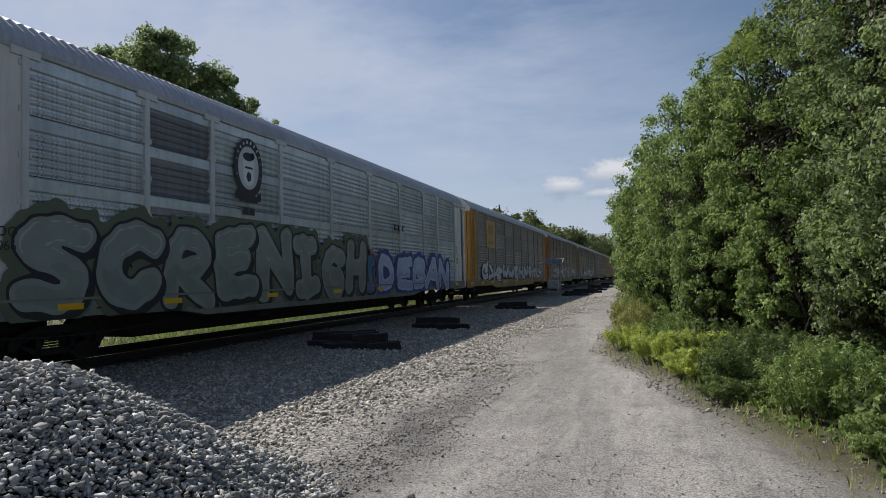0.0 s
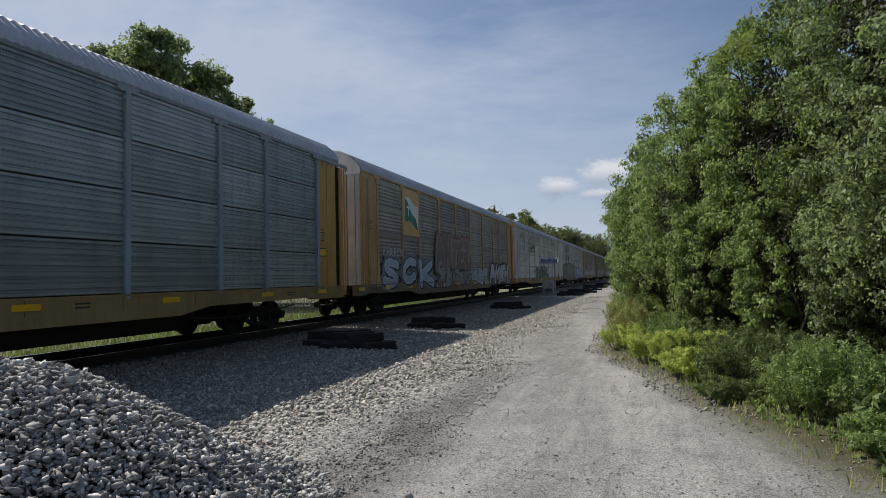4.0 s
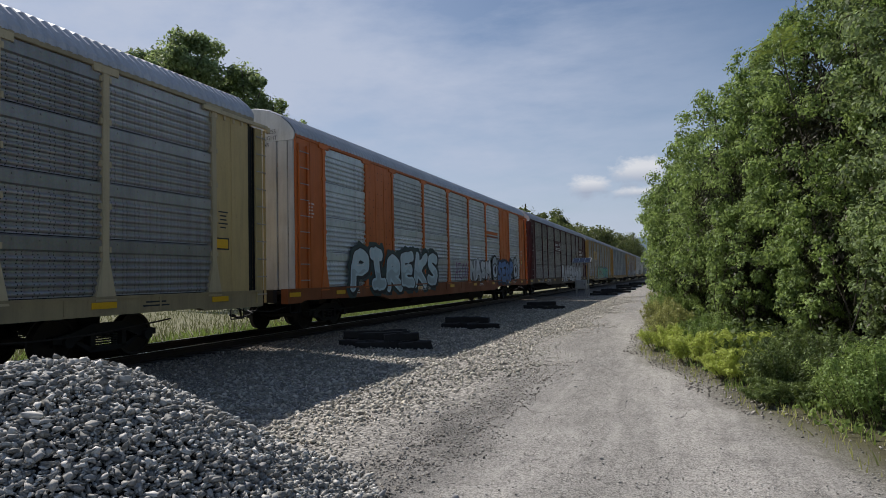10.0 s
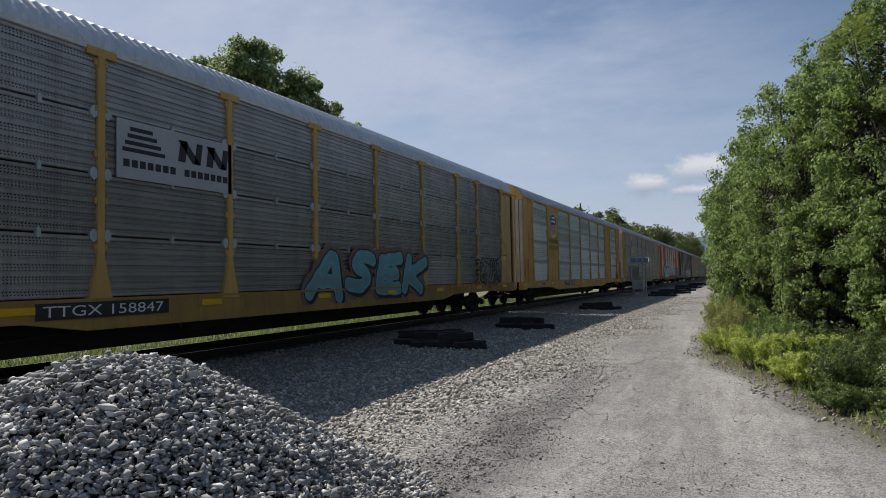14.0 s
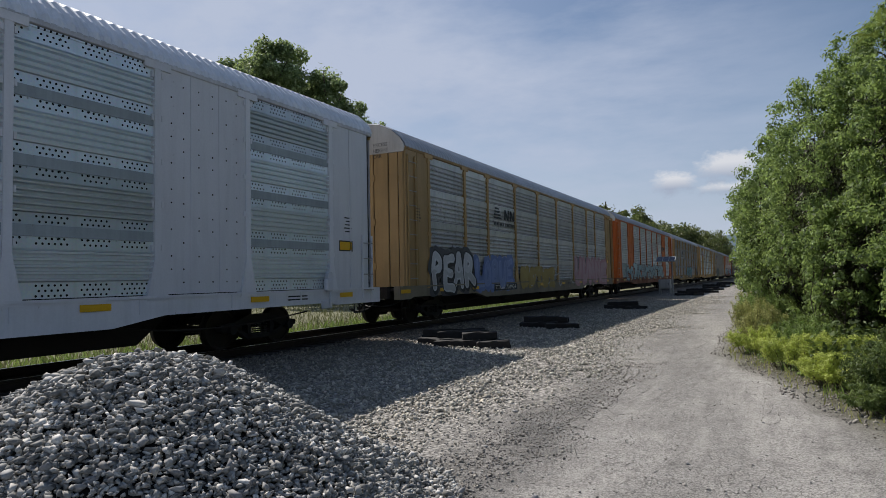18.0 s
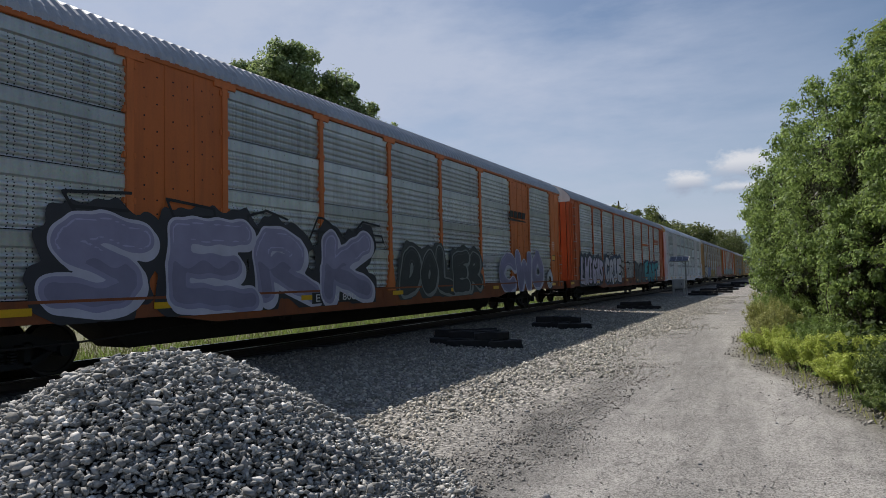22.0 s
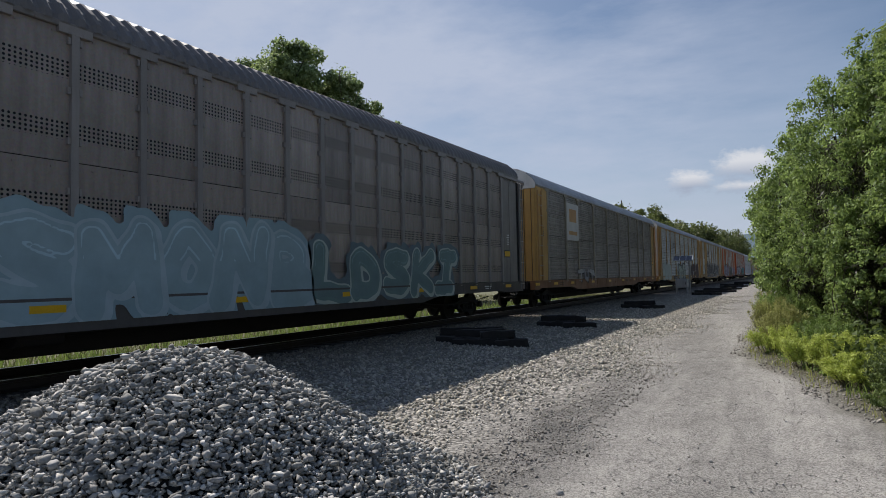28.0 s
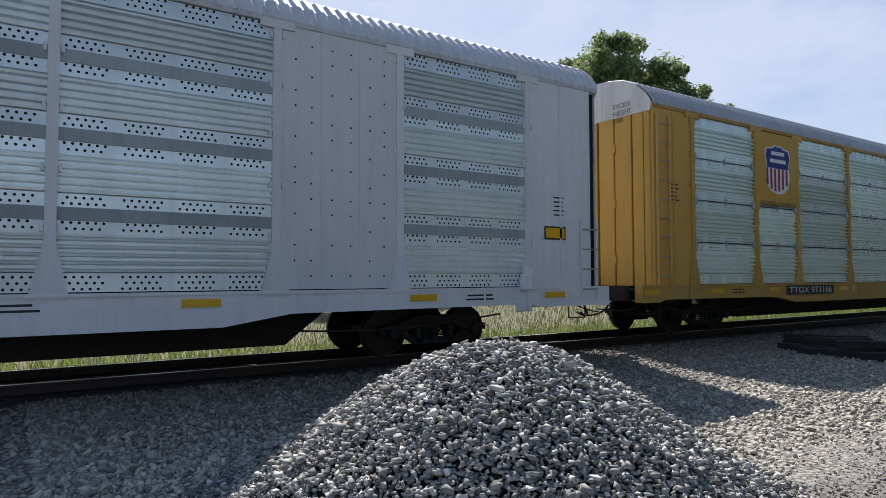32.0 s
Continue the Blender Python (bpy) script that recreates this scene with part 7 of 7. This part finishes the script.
def overgrown_tree(x, y, h, r, leaves, seed, label, material=VINE, size=0.085, extra=()):
    """A tree hung with climbers: trunk, limbs, crown and bare hanging stems."""
    rng = np.random.default_rng(seed)
    z = ground_z(x, y)
    t = tagged(new("tree"), label, "tree", "overgrown trees along the drive")
    g = Geo()
    c = (x, y, z + h * 0.55)
    limbs(g, rng, (x, y, z), (x + rng.uniform(-0.3, 0.3), y, z + h * 0.9), 0.065, c, (r, r, h * 0.42), 9)
    part("trunk", g, BARK, t)
    blobs = lumps(rng, c, (r * 0.96, r * 0.96, h * 0.46), 400, r * 0.105, True) + lumps(rng, (x, y, z + h * 0.25), (r * 0.92, r * 0.92, h * 0.24), 110, r * 0.105, True) + list(extra)
    leaf_cloud("crown", blobs, leaves, size * 1.05, material, seed, t, 0.5, 0.35, z - 0.05, 1.5, 0.5)
    # a dark leaf shell inside makes the gaps in the crown look shaded
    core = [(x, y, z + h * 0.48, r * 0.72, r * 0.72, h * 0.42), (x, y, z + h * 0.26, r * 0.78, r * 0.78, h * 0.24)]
    tagged(leaf_cloud("inner_foliage", core, leaves // 3, size * 1.15, SHADED_INNER, seed + 1, t, 0.5, 0.55, z - 0.05, 2.2, 0.8), kind="stuff")
    for _ in range(22):
        g = Geo()
        a = rng.uniform(0, 6.28)
        q = Vector((x + r * math.cos(a) * rng.uniform(0.4, 0.8), y + r * math.sin(a) * rng.uniform(0.4, 0.8), z + h * rng.uniform(0.35, 0.9)))
        e = q + Vector((rng.uniform(-0.5, 0.5), rng.uniform(-0.5, 0.5), -rng.uniform(0.6, 1.8)))
        g.tube([q, q.lerp(e, 0.5) + Vector((rng.uniform(-0.15, 0.15), rng.uniform(-0.15, 0.15), 0.1)), e], 0.011, 4)
        part("hanging_stem", g, TWIG, t)
    return t


overgrown_tree(4.9, 12.4, 8.8, 2.8, 96200, 31, "tall tree smothered in dark green climbers", DEEP, 0.052)
overgrown_tree(4.3, 10.2, 4.8, 2.0, 46800, 37, "broad bush of dark climbers beside the drive", DEEP, 0.047)
overgrown_tree(3.5, 11.6, 2.6, 1.25, 26000, 40, "low bush of dark climbers beside the drive", DEEP, 0.043)
overgrown_tree(2.7, 13.4, 2.8, 1.2, 23400, 41, "low bush of tangled green vines", VINE, 0.043)
overgrown_tree(3.5, 14.8, 6.8, 2.45, 70200, 32, "tree covered in hanging green vines", VINE, 0.050)
overgrown_tree(1.7, 16.0, 3.0, 1.3, 22100, 42, "low bush of bright green vines", VINE, 0.047)
overgrown_tree(2.1, 18.0, 6.1, 2.6, 62400, 33, "rounded tree thick with green vines", VINE, 0.053)
overgrown_tree(1.2, 21.4, 5.4, 2.55, 49400, 34, "low leafy tree draped in green vines", VINE, 0.058)
overgrown_tree(2.6, 16.4, 6.9, 1.9, 42000, 43, "leafy vine-hung tree between its neighbours", VINE, 0.052)
overgrown_tree(7.0, 16.0, 8.5, 2.8, 20800, 35, "tall tree behind the vines with small dark leaves", DEEP, 0.086)
overgrown_tree(0.95, 26.5, 5.3, 2.5, 20800, 36, "leafy tree at the bend of the drive", VINE, 0.086)
overgrown_tree(1.2, 33.5, 5.4, 2.7, 14300, 38, "leafy tree further along the drive", VINE, 0.112)
overgrown_tree(6.8, 10.2, 8.6, 2.6, 44200, 39, "tree with thin stems and dark leaves", DEEP, 0.069)


def sumac(x, y, z, foot, seed, n=13):
    """A sapling whose long feathered leaves arch out of the crowns."""
    rng = np.random.default_rng(seed)
    t = tagged(new("sapling"), "slender sapling with arching feathered pale leaves", "sapling")
    g = Geo().tube([(x + 0.9, y + 0.4, foot), (x + 0.5, y + 0.2, (z + foot) / 2), (x + 0.05, y, z - 0.5), (x, y, z)], [0.02, 0.016, 0.01, 0.006], 6)
    part("stem", g, TWIG, t)
    vs = []
    for i in range(n):
        a, up = i * 2.4 + rng.uniform(-0.3, 0.3), rng.uniform(0.05, 0.9)
        way = np.array([math.cos(a), math.sin(a), up])
        root, length = np.array([x, y, z - 0.45 + 0.45 * i / n]), rng.uniform(0.45, 0.7)
        across = np.array([-math.sin(a), math.cos(a), 0])
        for k in range(3, 16):
            f = k / 15
            q = root + way * length * f + np.array([0, 0, -0.42 * length * f * f])
            w = 0.15 * math.sin(0.5 + 2.4 * f)
            for sd in (-1, 1):
                tip = q + across * sd * w + way * 0.05 + np.array([0, 0, -0.05])
                mid = (q + tip) / 2
                vs += [q, mid + way * 0.012, tip, mid - way * 0.012]
    v = np.array(vs)
    new("leaves", fast_mesh("leaves", v, np.arange(len(v)).reshape(-1, 4), LIGHT)).parent = t


sumac(1.9, 14.2, 5.8, 0.0, 61)
sumac(2.4, 14.1, 6.0, 0.0, 62, 10)


def weed_clump(x, y, r, h, n, seed, label, material, kind="shrub", size=0.026):
    """Upright stems with narrow leaves."""
    rng = np.random.default_rng(seed)
    z = ground_z(x, y)
    t = tagged(new(kind), label, kind, "weeds along the drive")
    g = Geo()
    blobs = []
    for _ in range(n):
        a, q = rng.uniform(0, 6.28), r * math.sqrt(rng.uniform(0, 1))
        bx, by = x + q * math.cos(a) * 0.75, y + q * math.sin(a) * 0.75
        hh = h * rng.uniform(0.6, 1.1) * (1 - 0.35 * (q / r) ** 2)
        tx, ty = x + q * math.cos(a) * 1.15 + rng.uniform(-0.08, 0.08), y + q * math.sin(a) * 1.15 + rng.uniform(-0.08, 0.08)
        g.tube([(bx, by, z - 0.02), ((bx + tx) / 2, (by + ty) / 2, z + hh * 0.55), (tx, ty, z + hh)], [0.006, 0.005, 0.002], 4)
        for k in range(3):
            f = (k + 1.2) / 4
            blobs.append((bx + (tx - bx) * f, by + (ty - by) * f, z + hh * (f + 0.1), 0.09, 0.09, hh * 0.2))
    tagged(part("stalk", g, TWIG, t), kind="stuff")
    leaf_cloud("leaves", blobs, n * 280, size * 0.6, material, seed, t, -0.15, 0.2, None, 2.6)
    return t


weed_clump(1.75, 7.6, 0.62, 0.75, 85, 71, "bushy bright green weed at the drive's edge", WEED)
weed_clump(0.95, 8.6, 0.4, 0.3, 40, 73, "dark low weeds by the drive", UNDER)
weed_clump(0.75, 10.4, 0.6, 0.38, 80, 74, "dense yellow-green weeds by the drive", GOLD)
weed_clump(0.9, 12.2, 0.6, 0.5, 60, 87, "yellow-green flowering weeds by the drive", GOLD)
weed_clump(0.2, 11.9, 0.55, 0.6, 60, 75, "yellow-green flowering weeds by the drive", GOLD)
weed_clump(-0.35, 13.9, 0.6, 0.5, 65, 76, "yellow-green flowering weeds by the drive", GOLD)
weed_clump(0.35, 13.0, 0.5, 0.75, 40, 77, "green weeds in front of the vines", WEED)
weed_clump(-0.35, 16.2, 0.5, 0.8, 40, 78, "tall yellowing grass and weeds by the drive", DRY)
weed_clump(-0.6, 18.5, 0.5, 0.9, 40, 79, "tall yellowing grass and weeds by the drive", DRY)
weed_clump(-0.3, 19.8, 0.7, 1.2, 50, 80, "tall green weeds at the foot of the trees", WEED)
weed_clump(-0.8, 23.0, 0.6, 1.0, 40, 81, "tall dry weeds by the drive", DRY)
weed_clump(2.0, 6.2, 0.5, 0.3, 50, 82, "low creeping weeds at the drive's edge", VINE)
weed_clump(1.5, 10.2, 0.6, 0.75, 70, 84, "dark leafy undergrowth below the trees", UNDER)
weed_clump(1.1, 9.3, 0.5, 0.6, 60, 88, "dark leafy undergrowth below the trees", UNDER)


def grass(name, label, count, box, h, seed, keep, material, w=0.008):
    rng = np.random.default_rng(seed)
    x0, x1, y0, y1 = box
    x, y = rng.uniform(x0, x1, count), rng.uniform(y0, y1, count)
    ok = np.array([keep(a, b, rng) for a, b in zip(x, y)])
    x, y = x[ok], y[ok]
    n = len(x)
    z = np.array([ground_z(a, b) for a, b in zip(x, y)]) - 0.02
    a = rng.uniform(0, 6.28, n)
    lean, hh = rng.normal(0, 0.28, (n, 2)) * h, h * rng.uniform(0.45, 1.3, n)
    dx, dy = np.cos(a) * w, np.sin(a) * w
    base = np.column_stack([x, y, z])
    v = np.stack([base + np.column_stack([-dx, -dy, 0 * x]), base + np.column_stack([dx, dy, 0 * x]),
                  base + np.column_stack([lean[:, 0] * 0.5 + dx * 0.7, lean[:, 1] * 0.5 + dy * 0.7, hh * 0.6]), base + np.column_stack([lean[:, 0], lean[:, 1], hh])], 1)
    return tagged(new(name, fast_mesh(name, v.reshape(-1, 3), np.arange(n * 4).reshape(n, 4), material)), label, "grass", kind="stuff")


grass("verge_grass", "patchy green and yellow grass along the drive", 14000, (-1.6, 4.0, 5.2, 26), 0.16, 91,
      lambda a, b, r: a > road_right(b) + 0.3 + 0.3 * noise.noise((a, b, 1.0)) and a < road_right(b) + 2.2, WEED)
grass("dry_verge", "dry straw and fallen stalks along the drive", 9000, (-1.6, 4.0, 5.2, 24), 0.12, 92,
      lambda a, b, r: abs(a - road_right(b) - 0.3) < 0.4 + 0.2 * noise.noise((a * 2, b * 2, 3.0)), DRY)
grass("meadow_grass", "tall yellow-green meadow grass beyond the track", 42000, (-34, -13.6, -14, 60), 0.3, 93,
      lambda a, b, r: r.random() < 0.35 + 0.65 * smooth(-24, -14, a), MEADOW, 0.016)
grass("track_weeds", "sparse weeds along the far side of the ballast", 4000, (-15, -13.2, -10, 40), 0.35, 94, lambda a, b, r: True, WEED, 0.012)


def ground_cover(name, label, count, seed, keep, material, size, tall):
    """Small leaves of creepers close to the soil."""
    rng = np.random.default_rng(seed)
    y = 4.6 + 22 * rng.uniform(0, 1, count) ** 1.5
    x = np.array([road_right(b) for b in y]) + rng.uniform(-0.1, 2.6, count)
    ok = np.array([keep(a, b) for a, b in zip(x, y)])
    x, y = x[ok], y[ok]
    blobs = [(a, b, ground_z(a, b) + tall * h, 0.05, 0.05, tall * 0.5) for a, b, h in zip(x, y, rng.uniform(0, 1, len(x)))]
    tagged(leaf_cloud(name, blobs, len(blobs) * 4, size, material, seed, None, -0.1, 0.1, None, 1.7), label, "ground cover", kind="stuff")


ground_cover("creeper", "low green creepers along the drive's edge", 5000, 95, lambda a, b: a > road_right(b) + 0.25 * noise.noise((a * 1.3, b * 1.3, 0)) + 0.3, VINE, 0.04, 0.10)
ground_cover("undergrowth", "dark leafy undergrowth below the trees", 6000, 96, lambda a, b: a > road_right(b) + 0.7 + 0.5 * noise.noise((a, b, 5.0)), UNDER, 0.07, 0.38)


def far_tree(x, y, h, r, leaves, seed, label, material=FARTREE, size=0.35, slim=1.0):
    rng = np.random.default_rng(seed)
    z = ground_z(x, y)
    t = tagged(new("tree"), label, "tree", "trees beyond the track")
    g = Geo()
    c = (x, y, z + h * 0.6)
    limbs(g, rng, (x, y, z), (x, y, z + h * 0.93), 0.02 * h + 0.05, c, (r, r, h * 0.35), 10)
    part("trunk", g, BARK, t)
    blobs = [(x, y, z + h * 0.58, r * 0.6, r * 0.6, h * 0.34)] + lumps(rng, c, (r, r, h * 0.38 * slim), 26, r * 0.38)
    leaf_cloud("crown", blobs, leaves, size, material, seed, t, 0.2, 0.5)
    return t


# the tall poplars behind the train
def poplar(x, y, top, r, deep, leaves, seed, label):
    """A bare stem with a dense crown of fluttering leaves."""
    rng = np.random.default_rng(seed)
    z = ground_z(x, y)
    t = tagged(new("tree"), label, "tree", "trees beyond the track")
    g = Geo()
    c = (x, y, top - deep)
    limbs(g, rng, (x, y, z), (x, y, top - 0.4 * deep), 0.3, c, (r, r, deep), 10)
    part("trunk", g, BARK, t)
    blobs = [(*c, r * 0.75, r * 0.75, deep * 0.78)] + lumps(rng, c, (r * 0.92, r * 0.92, deep * 0.92), 46, r * 0.24) + [(x, y, z + 7, r * 0.8, r * 0.8, 5)]
    leaf_cloud("crown", blobs, leaves, 0.23, POPLAR, seed, t, 0.2, 0.45)


poplar(-40.2, 44.5, 23.9, 4.8, 5.5, 38000, 101, "tall poplar with a rounded green crown")
poplar(-36.3, 47.8, 22.3, 2.9, 5.2, 19000, 102, "tall poplar with a narrow green crown")
poplar(-44.0, 40.8, 21.4, 1.3, 2.8, 3500, 103, "slender poplar top beside the others")
poplar(-34.3, 49.4, 18.9, 2.4, 4.4, 11000, 104, "poplar with a sloping green crown")
poplar(-32.5, 50.5, 16.6, 1.7, 3.4, 5000, 105, "smaller poplar at the end of the clump")
poplar(-38.3, 46.3, 18.0, 2.2, 4.0, 6000, 107, "poplar standing behind the others")
# hedgerow across the meadow
for i, (x, y, h, r) in enumerate(((-33, 3, 11, 3.2), (-31, 8.5, 9.5, 3.0), (-36, -4, 12, 3.5), (-34, 14, 9, 3), (-38, 22, 8, 3), (-36, -12, 10, 3.5))):
    far_tree(x, y, h, r, 5200, 110 + i, "hedgerow tree with loose green foliage beyond the meadow", POPLAR, 0.22)
# trees that follow the track into the distance
rng_row = random.Random(9)
for i in range(22):
    y = 112 + i * 13 + rng_row.uniform(-4, 4)
    x = -27.5 + 0.02 * (y - 112) + rng_row.uniform(-2.5, 2.5)
    far_tree(x, y, 15.0 + 0.03 * (y - 112) + rng_row.uniform(-1.8, 2.0), rng_row.uniform(4.6, 6.2), 5200 if i < 10 else 2400, 130 + i, "tree in the row that follows the railway", FARTREE, 0.5)


def far_hill():
    vs, fs = [], []
    n = 90
    for i in range(n + 1):
        a = -1.2 + 1.9 * i / n
        for k, (d, hgt) in enumerate(((1500, -5), (1750, 0.55), (1950, 1.0), (2300, 0.6))):
            top = 105 + 22 * math.sin(a * 5.0 + 0.6) + 14 * noise.noise((a * 7, 0, 0)) + 3 * noise.noise((a * 60, 1, 0))
            vs.append((d * math.sin(a), d * math.cos(a), hgt * top if hgt > 0 else hgt))
    fs = [(i * 4 + k, (i + 1) * 4 + k, (i + 1) * 4 + k + 1, i * 4 + k + 1) for i in range(n) for k in range(3)]
    # the haze of distance is put into the blue-grey base colour
    part("backdrop", Geo().add(vs, fs), plain("hazed_woods", (0.10, 0.15, 0.19), 1.0, 0, 0.02, 0.25, 0))
    tagged(bpy.data.objects["backdrop"], "low wooded hills on the horizon", "hills", kind="structure")


far_hill()
# unseen trees, added behind the hedge to block sky that far cars reflect
for i in range(34):
    y = 42 + i * 10.5 + rng_row.uniform(-2, 2)
    far_tree((6.0 if y < 85 else 3.8) + rng_row.uniform(-0.4, 1.4), y, min(21.0, 1.0 + (0.19 if y < 85 else 0.15) * y) + rng_row.uniform(-0.8, 0.8), rng_row.uniform(3.8, 4.8), 1900, 170 + i, "unseen tree added to darken what the far cars reflect", FARTREE, 0.65)

# ---- what moves ----
def motions():
    times = [0.0, 0.1] + [2.0 * i for i in range(1, 16)] + [31.9, 32.0]
    for k, car in train.items():
        s0 = START - k * CAR_LENGTH + OFFSETS.get(k, 0.0)

        def where(t):
            return s0 + SPEED * t + GAIN * t * t - 0.000154 * (t - 16) ** 3
        walk(car, [(t, pose(TRACK_X, where(t), 0)) for t in times])
        if k < 0:
            continue
        # the wheels roll; each turn is keyed while the car goes by
        f0 = max(0, math.ceil(FPS * (-2.0 - s0) / SPEED))
        f1 = min(FPS * 32, math.floor(FPS * (58.0 - s0) / SPEED))
        for truck in [c for c in car.children if c.name.startswith("truck")]:
            for ws in truck.children:
                y, rows = ws.location.y, []
                for f in sorted({0, *range(f0, f1 + 1), FPS * 32}):
                    a = -math.degrees(where(min(max(f, f0), f1) / FPS) / WHEEL_R) % 360
                    rows.append((f / FPS, pose(0, y, WHEEL_R, a, 0, 0)))
                walk(ws, rows)


motions()
